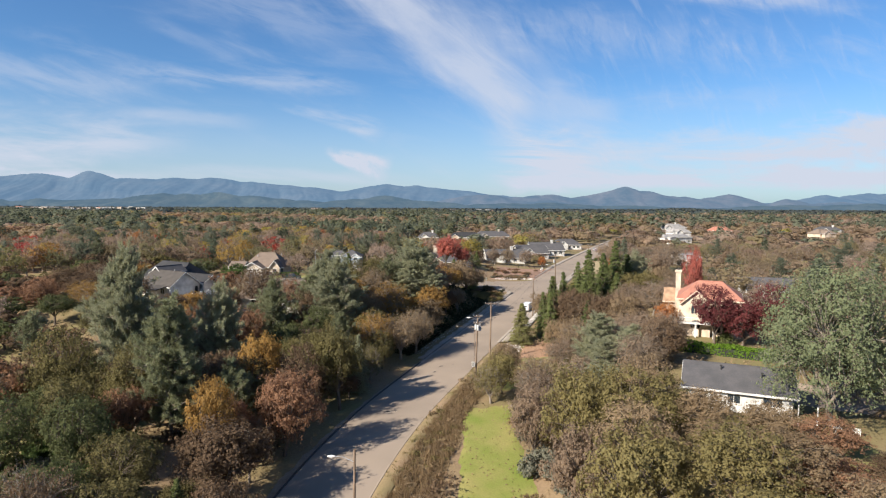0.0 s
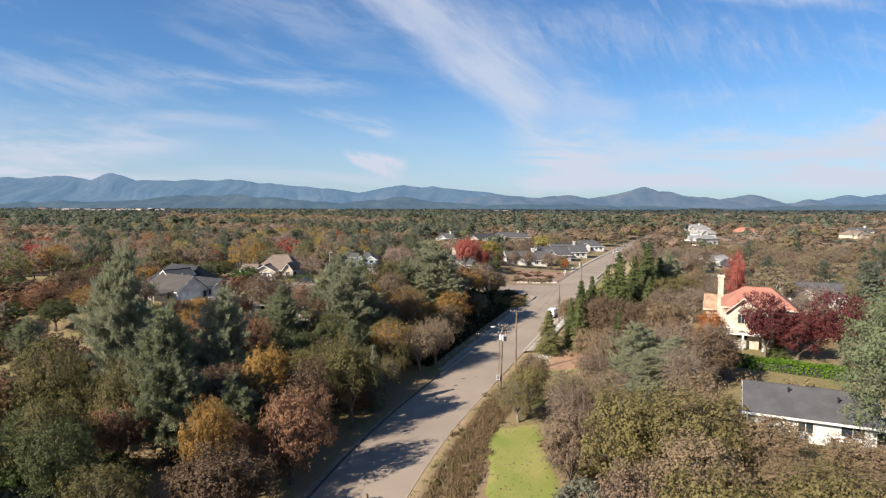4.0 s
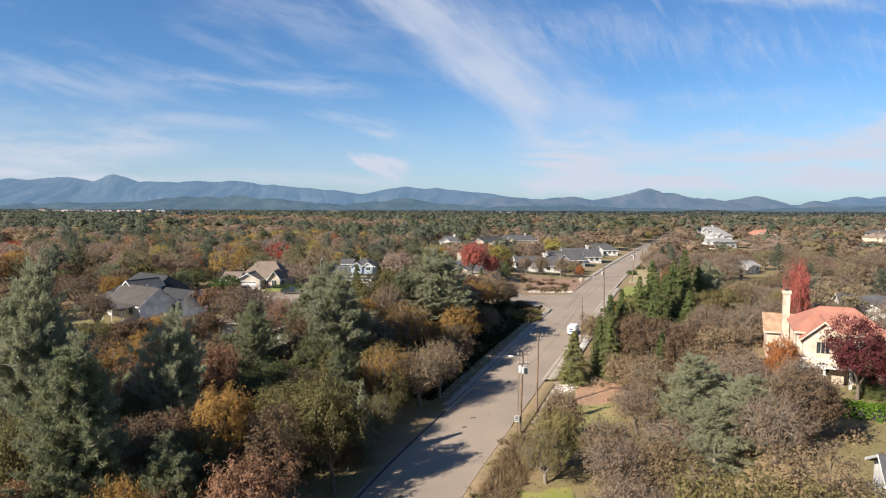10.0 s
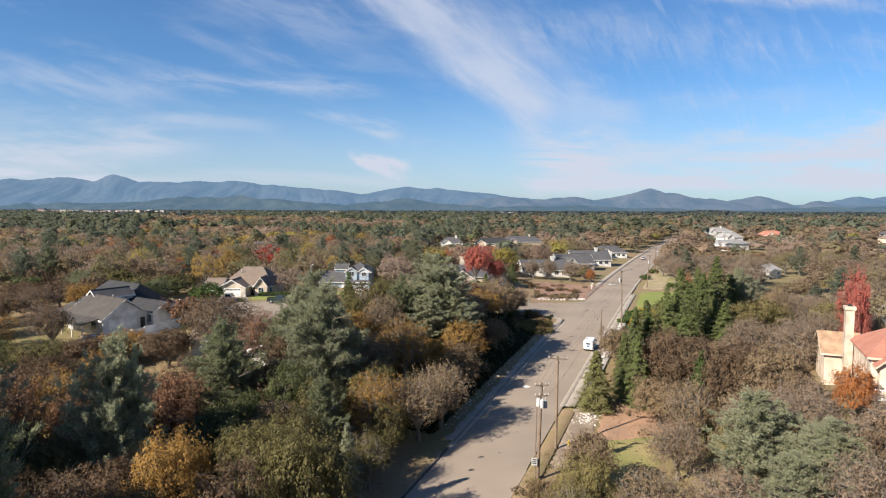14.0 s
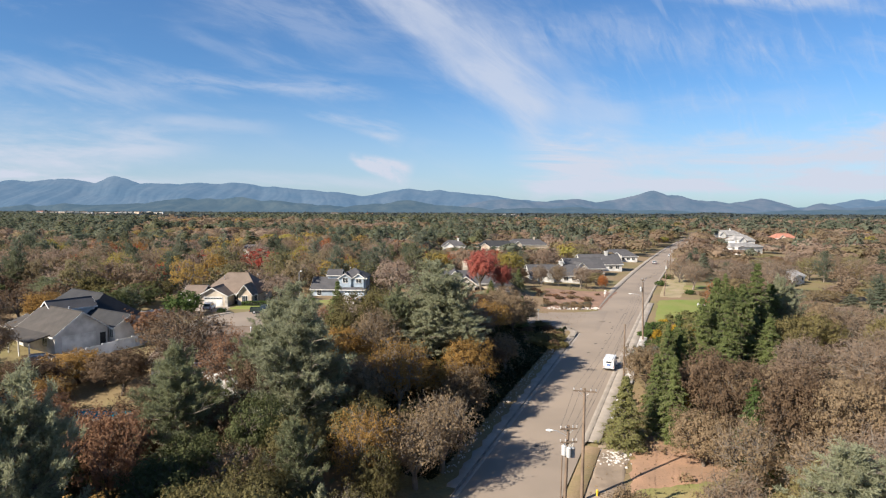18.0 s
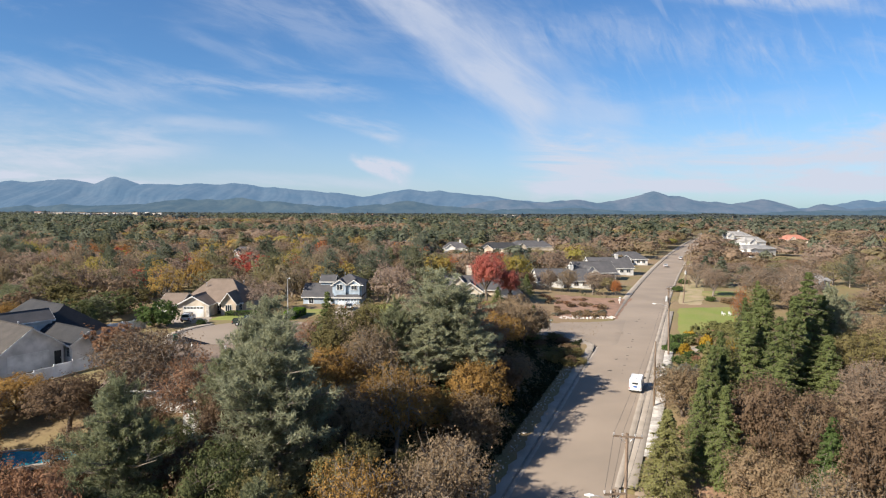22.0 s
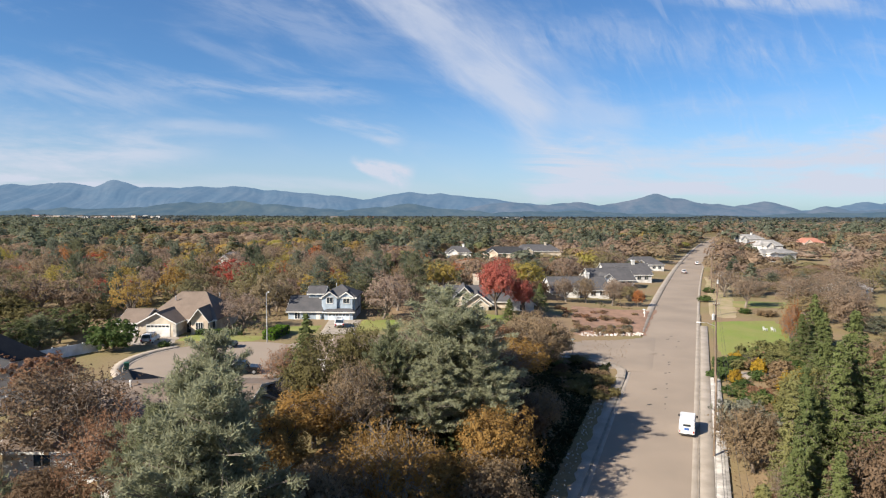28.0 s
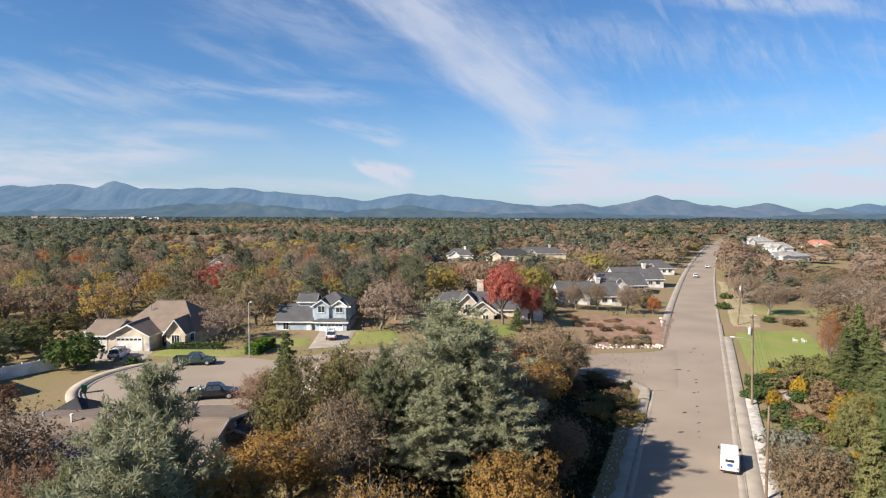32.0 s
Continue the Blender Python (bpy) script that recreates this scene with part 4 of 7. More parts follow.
# trees that can be told apart, south to north: kind, x, y, top height, crown radius, leaves
B, T, O, OC, RU, GT, LO = M_OAKS
KEY = [
    ("tall", -43, 2, 20.5, 5.6, M_PINE), ("pine", -47, 8, 17, 5, M_PINE), ("tall", -31.5, -12, 14.5, 5.4, M_PINE2), ("pine", -31.5, 9, 15.5, 4.6, M_PINE),
    ("oak", -23.5, -20.5, 6.8, 3.2, OC), ("oak", -16, -14, 6.0, 4.6, RU), ("oak", -19.5, -27, 3.8, 6.0, B), ("oak", -28.5, -31, 3.0, 4.2, M_OLIVE),
    ("oak", -10.5, 2, 8.2, 4.6, M_OLIVE), ("oak", -22.5, 3, 7.5, 4.0, OC), ("oak", -15.5, 5, 7.0, 4.6, M_OLIVE), ("oak", -16.5, -3, 5.5, 4.2, B),
    ("cone", -8.2, 9.5, 5.2, 2.1, M_PINE), ("pine", -12.5, 18, 8.0, 2.8, M_PINE2), ("oak", -28, -3, 5.5, 4.5, B),
    ("tall", -14, 30, 16.5, 6.2, M_PINE), ("pine", -26.5, 26, 13.5, 4.8, M_PINE2), ("tall", -18.2, 41, 17.0, 4.6, M_PINE), ("pine", -21.5, 38.5, 12.8, 3.6, M_PINE2), ("bare", -8, 53, 12.6, 3.6, T),
    ("bare", -34, 47.5, 13.2, 6.2, B), ("bare", -26, 41, 11.5, 4.2, RU),
    ("tall", 0.5, 60, 18.4, 6.6, M_PINE), ("pine", 4.5, 56, 12.5, 5.0, M_PINE), ("pine", -1.2, 54.5, 12.0, 4.2, M_PINE),
    ("bare", -6.5, 44, 8.0, 4.0, OC), ("oak", -1.5, 45, 6.5, 4.5, OC), ("oak", 4.5, 45, 6.0, 4.2, T), ("bare", -1.5, 28, 5.5, 4.5, T), ("bare", 1.5, 32, 6.5, 4.2, T),
    ("oak", -12.5, 52, 9.0, 4.5, OC), ("cone", -16.3, 66.2, 14.6, 2.9, M_CEDAR), ("bare", -19.5, 67.5, 10.5, 2.8, RU),
    ("bare", -12.5, 62, 6.2, 3.4, GT), ("bare", -18.0, 61, 7.4, 3.2, T), ("oak", 9.5, 73, 10.5, 5.2, OC), ("oak", 13, 85, 9.0, 5.0, T), ("bare", 7, 68, 11, 4.8, GT),
    ("oak", 14.5, 97, 9.5, 4.8, T), ("cone", 19.5, 99, 7.5, 2.2, M_CEDAR), ("oak", 20, 101, 7.0, 3.4, T), ("bare", 4, 93, 8.5, 4.5, GT), ("bare", -2, 88, 8.0, 4.2, GT),
    ("oak", 12.6, 132.5, 16.2, 4.9, M_RED), ("oak", 18.8, 135, 12.0, 3.4, M_RED), ("bare", 34, 160, 9.5, 3.2, GT), ("bare", 40, 162, 9.5, 3.2, T), ("bare", 46.5, 160, 9.0, 3.0, GT), ("oak", 53.5, 160, 6.0, 1.8, M_ORANGE), ("cone", 25.5, 152, 8.5, 2.4, M_CEDAR), ("oak", 27, 160, 8.5, 3.4, B), ("cone", 15.0, 129, 7.5, 2.2, M_CEDAR),
    # east of the road
    ("cone", 25.0, 39.5, 5.6, 3.6, M_CEDAR2), ("pine", 33, 8, 9.5, 5.2, M_PINE), ("pine", 37, 2, 8.5, 4.8, M_PINE), ("pine", 30.5, -3, 7.5, 3.8, M_PINE),
    ("oak", 22, -25, 9.2, 5.6, O), ("oak", 27, -29, 8.6, 5.2, O), ("oak", 29.5, -21, 8.5, 4.5, T), ("oak", 17, -16, 4.5, 3.6, GT), ("oak", 24, -37, 7.5, 5.0, T), ("oak", 32, -38, 6.0, 3.8, T),
    ("oak", 36, -46, 6.5, 5.0, RU), ("oak", 43, -47, 5.5, 4.0, B), ("oak", 16.5, 8.5, 2.6, 3.4, O), ("oak", 17.5, 14, 2.8, 3.4, T), ("bare", 14.0, 4, 1.5, 3.0, O),
    ("oak", 53, 8, 13.2, 4.2, M_PURPLE), ("oak", 62.5, 4, 13.6, 5.4, M_PURPLE), ("oak", 57.5, 7, 11.5, 4.0, M_PURPLE), ("oak", 47.6, 15, 10.0, 2.6, M_ORANGE), ("oak", 63, 38, 18.8, 2.5, M_RED), ("oak", 32.5, -31, 7.8, 3.6, T), ("oak", 37, -36, 7.6, 3.6, T), ("oak", 41, -40, 7.2, 3.4, RU),
    ("cone", 55.5, 9, 5.6, 2.0, M_CEDAR), ("cone", 66, -6, 6.5, 2.6, M_SHRUB), ("bare", 40.5, 12, 8.5, 4.5, GT), ("bare", 43.5, 18, 8.0, 4.2, GT), ("bare", 37.5, 18, 6.5, 4.2, T),
    ("cone", 33.6, 48.5, 10.6, 2.9, M_CEDAR), ("cone", 35.2, 53.5, 10.0, 2.7, M_CEDAR2), ("cone", 38.2, 56.5, 10.8, 2.8, M_CEDAR), ("cone", 30.8, 45, 7.4, 2.4, M_CEDAR), ("cone", 42, 57, 13.2, 3.2, M_CEDAR), ("cone", 48.5, 57.5, 15.5, 3.6, M_CEDAR), ("cone", 43.5, 52, 13.5, 3.6, M_CEDAR), ("cone", 40.5, 46, 9.5, 3.2, M_CEDAR), ("cone", 45.5, 60, 16.2, 3.9, M_CEDAR), ("cone", 53, 62, 18.2, 4.2, M_CEDAR), ("cone", 57.5, 66, 14.5, 4.0, M_CEDAR), ("pine", 61, 69, 16, 4.0, M_PINE), ("cone", 50.5, 53, 11, 3.4, M_CEDAR), ("cone", 38.5, 56, 8.5, 3.0, M_CEDAR),
    ("cone", 37.6, 31.5, 7.5, 3.4, M_SHRUB), ("cone", 31.5, 40.5, 8.0, 2.7, M_CEDAR), ("oak", 38, 36, 8.0, 4.4, B), ("oak", 36, 42, 9.2, 4.6, B), ("oak", 40.5, 37.5, 8.5, 4.2, T), ("oak", 47, 41, 8.0, 4.4, GT), ("oak", 44, 28.5, 8.5, 4.6, T), ("bare", 34, 24.5, 6.0, 4.0, T),
    ("oak", 46, 70, 7.0, 3.2, M_CEDAR2), ("oak", 50, 76, 5.6, 3.0, M_YELLOW), ("bare", 33.5, 50.5, 3.0, 2.2, GT),
    ("cone", 62, 98, 9.5, 2.6, M_CEDAR), ("cone", 66, 101, 12.5, 3.0, M_CEDAR), ("bare", 83, 160, 10.5, 4.5, GT), ("bare", 93, 150, 11.5, 6.5, GT), ("bare", 104, 152, 12, 6.5, GT), ("bare", 96, 138, 10.5, 5.5, GT), ("oak", 90, 128, 9.5, 5, GT),
    ("oak", 43.5, 22, 10.8, 4.4, T), ("oak", 40.0, 27, 10.2, 4.4, B), ("oak", -41, 42.5, 8.6, 4.6, B), ("oak", -61.5, 31, 6.8, 4.8, M_OLIVE),
    # south end, close under the flight
    ("oak", 22, -44, 9.0, 5.2, O), ("oak", 28, -47, 9.6, 4.8, O), ("oak", 18, -36, 6.0, 4.0, GT), ("oak", 33, -45, 8.6, 4.4, T), ("oak", 27, -56, 8.0, 4.8, O), ("oak", 37, -54, 8.0, 4.6, T), ("oak", 42, -52, 8.0, 4.6, RU), ("oak", 48, -50, 8.0, 4.2, B), ("oak", 20, -54, 7, 4.5, T),
    ("oak", -26, -40, 3.2, 4.6, M_OLIVE), ("oak", -17, -38, 1.5, 4.2, B), ("cone", -21.5, -36, 0.5, 2.2, M_CEDAR), ("oak", -33, -37, 3.0, 4.4, LO), ("oak", -36, -26, 5.0, 4.2, LO), ("oak", -41, -20, 6.5, 4.6, M_OLIVE), ("oak", -46, -26, 5.5, 4.4, LO), ("oak", -38, -8, 7.5, 4.8, M_OLIVE), ("oak", -50, -6, 8.5, 5.0, M_OLIVE),
    # round the pool and the white house's south side
    ("oak", -51.5, 41, 7.6, 5.0, B), ("oak", -48.5, 46, 7.4, 4.4, OC), ("oak", -57.5, 38.5, 7.4, 5.0, M_OLIVE), ("oak", -44.5, 45, 6.8, 3.0, B), ("oak", -54.0, 33.0, 6.6, 4.8, B), ("oak", -46.5, 34, 7.0, 3.6, OC), ("oak", -32.5, 30, 6.2, 3.6, B), ("oak", -50.5, 30, 6.4, 4.0, B), ("bare", -63.5, 50.5, 11.5, 4.2, B), ("oak", -78, 55, 10.5, 4.6, B), ("bare", -73, 47, 10.0, 4.6, OC), ("oak", -86, 62, 11.5, 5.0, B), ("oak", -76, 39, 8.0, 4.6, LO), ("oak", -67, 41, 7.0, 3.8, LO), ("oak", -84, 48, 9.5, 4.8, RU), ("bare", -80, 72, 11.5, 4.8, B), ("oak", -90, 80, 11, 5, B), ("oak", -70, 88, 9.5, 3.8, B), ("oak", -76, 82, 10.5, 4.2, OC), ("oak", -43.0, 29.0, 6.2, 3.6, RU), ("oak", -37, 22, 7.2, 4.2, B), ("bare", -45, 22, 7.4, 4.6, OC), ("oak", -30.5, 19, 8.8, 4.2, RU),
    # round the court and the cut bank
    ("oak", -3, 70, 11.5, 4.6, GT), ("bare", -20.5, 74.5, 7.0, 2.4, GT), ("oak", 10.5, 80, 11, 4.8, T), ("oak", 6.5, 78, 12, 4.8, RU), ("oak", 1.5, 80, 10.5, 4.4, T), ("oak", 8, 90, 9.5, 4.4, T), ("oak", 17, 93, 8.5, 3.8, T), ("bare", 12.5, 66, 6.0, 3.2, T), ("oak", 4.5, 51, 8.5, 4.2, OC), ("oak", -15, 46, 9.5, 4.4, OC), ("oak", 9, 60, 6.0, 3.4, B),
    ("cone", 58, 86, 10.5, 2.8, M_CEDAR), ("cone", 54, 78, 9.5, 2.6, M_CEDAR), ("cone", 61, 90, 11, 2.8, M_CEDAR), ("cone", 48.5, 70, 10.5, 2.8, M_CEDAR), ("bare", 66, 108, 10.5, 2.0, M_ORANGE), ("cone", 70, 106, 9.0, 2.8, M_SHRUB), ("cone", 74, 112, 8.0, 2.6, M_CEDAR),
]
for kind, x, y, top, r, lm in KEY:
    h = max(3.0, top - hz(x, y))
    plant(kind, x, y, h, r, lm, 0)
# the broad dense pine beside the grey house
KINDS["round"] = (lambda v, lod: (lambda: broad_tree(91, 18.0, 8.6, 260, 130, 0.135, base=0.13, spread=0.095, twig=1, flat=0.98, jit=0.6, limb_r=0.7)), 1, 18.0, 8.6, M_BARKP)
WORDS["round"] = "pine"
plant("round", 47.2, -31.0, 18.0, 7.6, M_PINE3, 0, "dense round grey-green")

# keep-clear zones: x0, x1, y0, y1
CLEAR = [(-81, -50, 48, 80), (-60, -40, 94, 119), (-33, -16, 103, 131), (-4, 21, 119, 158), (-20, -8, 73, 90), (-42, -16, 42, 70), (-49, -18, 70, 100), (-58, -45, 78, 96), (26, 58, 119, 156), (44, 82, 92, 146),
         (31, 54, -40, -10), (44, 68, -8, 36), (6, 17.5, -40, 6), (-60, -42, -40, -14), (14, 28, 8, 44), (-18, 42, 97, 118), (66, 110, 141, 178), (-46, -34, 33, 42), (27, 52, 166, 186)]
HOMES = [(87, 62, 13, 10), (32, 170, 17, 11), (50, 196, 15, 11), (60, 216, 17, 12), (82, 262, 16, 11), (22, 318, 22, 12), (44, 348, 26, 14), (2, 330, 14, 11), (170, 318, 24, 10), (204, 385, 16, 10), (232, 478, 26, 14), (270, 455, 18, 12), (119, 172, 13, 9), (345, 420, 20, 12), (300, 350, 16, 11), (-60, 300, 18, 12), (-98, 260, 16, 11), (-30, 385, 18, 12), (-100, -2, 17, 10)]
CLEAR += [(44, 60, 76, 104), (28, 48, 61, 101), (-66, -44, 34, 62), (-48, -25, -41, -17), (-14, 2, 41, 53)]
CLEAR += [(a - 3, a + w + 3, c - (52 if c > 200 else 9), c + e + 2) for a, c, w, e in HOMES]


def free(x, y, r, gap=0.62):
    d = x - float(xc(y))
    q = r * 0.75
    if -9.5 - q < d < 8.5 + q:
        return False
    for a, b, c, e in CLEAR:
        if a - q * 0.4 < x < b + q * 0.4 and c - q * 0.4 < y < e + q * 0.4:
            return False
    for tx, ty, tr in TREES:
        if (tx - x) ** 2 + (ty - y) ** 2 < ((tr + r) * gap) ** 2:
            return False
    return True


def lowered(x, y):
    """Trees stay low in front of the farther houses."""
    f = np.ones(np.shape(x))
    for a, c, w, e in HOMES:
        if c > 160 and a > -20:
            open_x = x + (c - y) * (a + w / 2) / (c + 45)
            f = np.where((open_x > a - 6) & (open_x < a + w + 6) & (y < c + 2) & (y > c - 150), 0.5, f)
    return f


def scatter(n, box, kinds, hs, rs, lod, seed, gap=0.62, group="woodland trees"):
    rnd = random.Random(seed)
    made = tries = 0
    while made < n and tries < n * 30:
        tries += 1
        x, y = rnd.uniform(box[0], box[1]), rnd.uniform(box[2], box[3])
        r = rnd.uniform(*rs)
        if not free(x, y, r, gap) or (box[0] < 0 and x > float(xc(y))):
            continue
        kind, lm = rnd.choice(kinds)
        if x > -17 and y > 12 and lm is B:
            lm = rnd.choice((T, OC, T))
        h = rnd.uniform(*hs) * (1.25 if kind in ("pine", "cone") else 1)
        if x < -22 and y > 22:
            h *= 0.58
        plant(kind, x, y, h, r * (0.75 if kind in ("pine", "cone") else 1), lm, lod, "", group=group)
        made += 1


erng = random.Random(77)
for i in range(22):  # young oaks close to the road's west edge
    y = -44 + i * 3.9 + erng.uniform(-1, 1)
    r = erng.uniform(2.4, 3.2)
    x = float(xc(y)) - erng.uniform(9.6, 12.5) - (1.5 if y > 20 else 0)
    if all((tx - x) ** 2 + (ty - y) ** 2 > (0.55 * (tr + r)) ** 2 for tx, ty, tr in TREES):
        plant(erng.choice(("oak", "oak", "bare")), x, y, erng.uniform(4.5, 7.5), r, erng.choice((B, OC, RU, M_OLIVE, B)), 0, "young")
LEFT = [("oak", B), ("oak", B), ("oak", B), ("bare", B), ("oak", M_OLIVE), ("oak", RU), ("bare", B), ("oak", LO), ("pine", M_PINE2), ("oak", M_OLIVE)]
RIGHT = [("oak", T), ("oak", T), ("bare", GT), ("bare", T), ("oak", O), ("bare", GT), ("oak", B)]
scatter(58, (-50, 8, -48, 64), LEFT, (7.5, 11), (3.4, 4.8), 0, 11, 0.55)
scatter(64, (-110, -46, -20, 112), LEFT, (8, 12), (4, 5.5), 1, 12, 0.55)
scatter(46, (18, 75, -30, 100), RIGHT, (6.5, 9), (3.4, 4.8), 0, 13, 0.55)
MIX = ["oak", "oak", "bare", "bare", "oak", "pine", "oak", "bare", "bare", "oak", "bare", "oak", "bare", "oak", "pine", "pine", "bare"]
RMIX = ["oak", "bare", "bare", "bare", "oak", "oak", "oak", "bare", "pine", "bare", "bare", "cone"]


def toned(name, P, tones, material):
    """One mesh of leaves; each vertex knows the tone of its tree."""
    me = mesh_of(name, P, np.arange(len(P)).reshape(-1, 3), material)
    me.attributes.new("tone", "FLOAT", "POINT").data.foreach_set("value", np.asarray(tones, np.float32))
    return me


def grove(name, n, box, kinds, hs, rs, seed, label, gap=0.5, dull=1.0):
    """Woodland past the nearest trees: many trees joined, each with a tone of its own."""
    rnd = random.Random(seed)
    made = tries = 0
    leaves, wood = {"crowns": ([], []), "pine_crowns": ([], [])}, []
    while made < n and tries < n * 25:
        tries += 1
        x, y = rnd.uniform(box[0], box[1]), rnd.uniform(box[2], box[3])
        r = rnd.uniform(*rs)
        if not free(x, y, r, gap):
            continue
        kind = rnd.choice(kinds)
        build, nv, h0, r0, bark = KINDS[kind]
        v = rnd.randrange(nv)
        ever = kind in ("pine", "cone")
        tree_meshes((kind, v, 2), build(v, 2), M_WOODS, bark)
        me, P, F, _ = PROTO[kind, v, 2]
        h = rnd.uniform(*hs) * (1.3 if ever else 1) * float(lowered(x, y))
        r = r * (0.75 if ever else 1)
        a = rnd.uniform(0, 6.28)
        R = np.array(((math.cos(a), -math.sin(a), 0), (math.sin(a), math.cos(a), 0), (0, 0, 1)))
        base = np.array((x, y, hz(x, y) - 0.1))
        S = np.array((r / r0, r / r0, h / h0))
        ps, ts = leaves["pine_crowns" if ever else "crowns"]
        ps.append((P * S) @ R.T + base)
        ts.append(np.full(len(P), rnd.random() * dull))
        co = np.empty(len(me.vertices) * 3, np.float32)
        me.vertices.foreach_get("co", co)
        wood.append(((co.reshape(-1, 3) * S) @ R.T + base, me))
        TREES.append((x, y, r))
        made += 1
    top = tagged(new(name), label, "woods", kind="stuff")
    for key, (ps, ts) in leaves.items():
        if ps:
            part(key, toned(key, np.concatenate(ps), np.concatenate(ts), M_WOODSP if key == "pine_crowns" else M_WOODS), None, top)
    vs, fs, k = [], [], 0
    for co, me in wood:
        f = np.empty(len(me.polygons) * 4, np.int32)
        me.loops.foreach_get("vertex_index", f)
        vs.append(co)
        fs.append(f.reshape(-1, 4) + k)
        k += len(co)
    part("trunks", mesh_of("trunks", np.concatenate(vs), np.concatenate(fs), M_BARKP), None, top)


grove("woods_beyond_court", 400, (-175, 75, 112, 262), MIX, (7.5, 11.5), (4.0, 6.2), 14, "autumn oaks and pines crowding beyond the houses", dull=1.0)
grove("woods_east", 330, (58, 245, 20, 262), RMIX, (6.5, 9.5), (4.0, 6.2), 15, "grey and tan half-bare oaks east of the road", dull=0.66)
grove("woods_west", 100, (-190, -84, -10, 150), MIX, (8, 12), (4, 5.5), 16, "brown oaks and pines west of the houses")


# far woods, in rings, each one mesh of leafy many-lobed crowns
def woods(name, n, y0, y1, k, rr, hh, material, seed, keep=None, label="mixed autumn woodland of oaks and pines", tones=(0.0, 1.0), lobes=8, tall=0.0):
    rng = np.random.RandomState(seed)
    yy = np.sqrt(rng.uniform(y0 * y0, y1 * y1, n * 3))
    xx = rng.uniform(-0.92, 0.92, n * 3) * (yy + 90)
    d = xx - xc(yy)
    ok = (d < -12) | (d > 11)
    for a, b, c, e in CLEAR:
        ok &= ~((xx > a) & (xx < b) & (yy > c) & (yy < e))
    if keep is not None:
        ok &= keep(xx, yy, rng)
    xx, yy = xx[ok][:n], yy[ok][:n]
    m = len(xx)
    r = rr[0] + (rr[1] - rr[0]) * rng.uniform(0, 1, m) ** 1.4
    h = rng.uniform(*hh, m) * lowered(xx, yy) * (0.8 + 0.2 * r / rr[1])
    zz = height(xx, yy)
    # lobes: smaller domes spread over the crown
    L = rng.normal(size=(m, lobes, 3))
    L[..., 2] = np.abs(L[..., 2]) * 0.9 - 0.1
    L /= np.linalg.norm(L, axis=2, keepdims=True)
    L *= rng.uniform(0.40, 0.78, (m, lobes, 1))
    L[:, 0] = (0, 0, 0.50 + 0.30 * tall)
    if tall:
        L[..., :2] *= (1 - np.clip(L[..., 2:], 0, 0.8) * tall)
    lr = rng.uniform(0.26, 0.50, (m, lobes)) * (1 - 0.25 * tall)
    pick = rng.randint(0, lobes, (m, k))
    C0 = np.take_along_axis(L, pick[..., None], 1)
    D = rng.normal(size=(m, k, 3))
    D[..., 2] += 0.55
    D += C0 * 1.0
    D /= np.linalg.norm(D, axis=2, keepdims=True)
    Q = C0 + D * (np.take_along_axis(lr, pick, 1) * rng.uniform(0.80, 1.08, (m, k)))[..., None]
    C = np.stack([xx[:, None] + Q[..., 0] * r[:, None], yy[:, None] + Q[..., 1] * r[:, None], zz[:, None] + h[:, None] * (0.48 + 0.45 * Q[..., 2])], -1)
    N = D * 0.6 + C0 * 0.8 + np.array((0, 0, 0.35)) + rng.normal(size=D.shape) * 0.28
    size = np.repeat(r * 1.75 / math.sqrt(k), k) * rng.uniform(0.6, 1.2, m * k)
    P, F = leaf_quads(C.reshape(-1, 3), N.reshape(-1, 3), size, 0.9, rng)
    patch = 0.5 + 0.5 * np.sin(xx / 31 + 2.0 * np.sin(yy / 67)) * np.cos(yy / 43 + 1.4 * np.sin(xx / 53))
    one = 0.55 * rng.uniform(0, 1, m) + 0.45 * patch
    one = np.clip((one - 0.5) * 1.15 + 0.46, 0, 1) * np.where((xx > xc(yy)) & (rng.uniform(0, 1, m) < 0.85), 0.62, 1.0)
    tone = np.repeat(tones[0] + (tones[1] - tones[0]) * one, k * 3)
    return tagged(new(name, toned(name, P, tone, material)), label, "woods", kind="stuff")


def understory(name, n, box, k, material, seed, hh, label):
    rng = np.random.RandomState(seed)
    xx, yy = rng.uniform(box[0], box[1], n * 3), rng.uniform(box[2], box[3], n * 3)
    d = xx - xc(yy)
    ok = (d < -12) | (d > 11)
    for a, b, c, e in CLEAR:
        ok &= ~((xx > a) & (xx < b) & (yy > c) & (yy < e))
    xx, yy = xx[ok][:n], yy[ok][:n]
    m = len(xx)
    r, h = rng.uniform(0.9, 1.9, m), rng.uniform(*hh, m)
    D = rng.normal(size=(m, k, 3))
    D[..., 2] = np.abs(D[..., 2])
    D /= np.linalg.norm(D, axis=2, keepdims=True)
    rad = rng.uniform(0.5, 1.15, (m, k))
    C = np.stack([xx[:, None] + D[..., 0] * r[:, None] * rad, yy[:, None] + D[..., 1] * r[:, None] * rad, height(xx, yy)[:, None] + h[:, None] * D[..., 2] * rad], -1)
    P, F = leaf_quads(C.reshape(-1, 3), (D + rng.normal(size=D.shape) * 0.7).reshape(-1, 3), rng.uniform(0.12, 0.26, m * k), 0.8, rng)
    return tagged(new(name, mesh_of(name, P, F, material)), label, "undergrowth", kind="stuff")


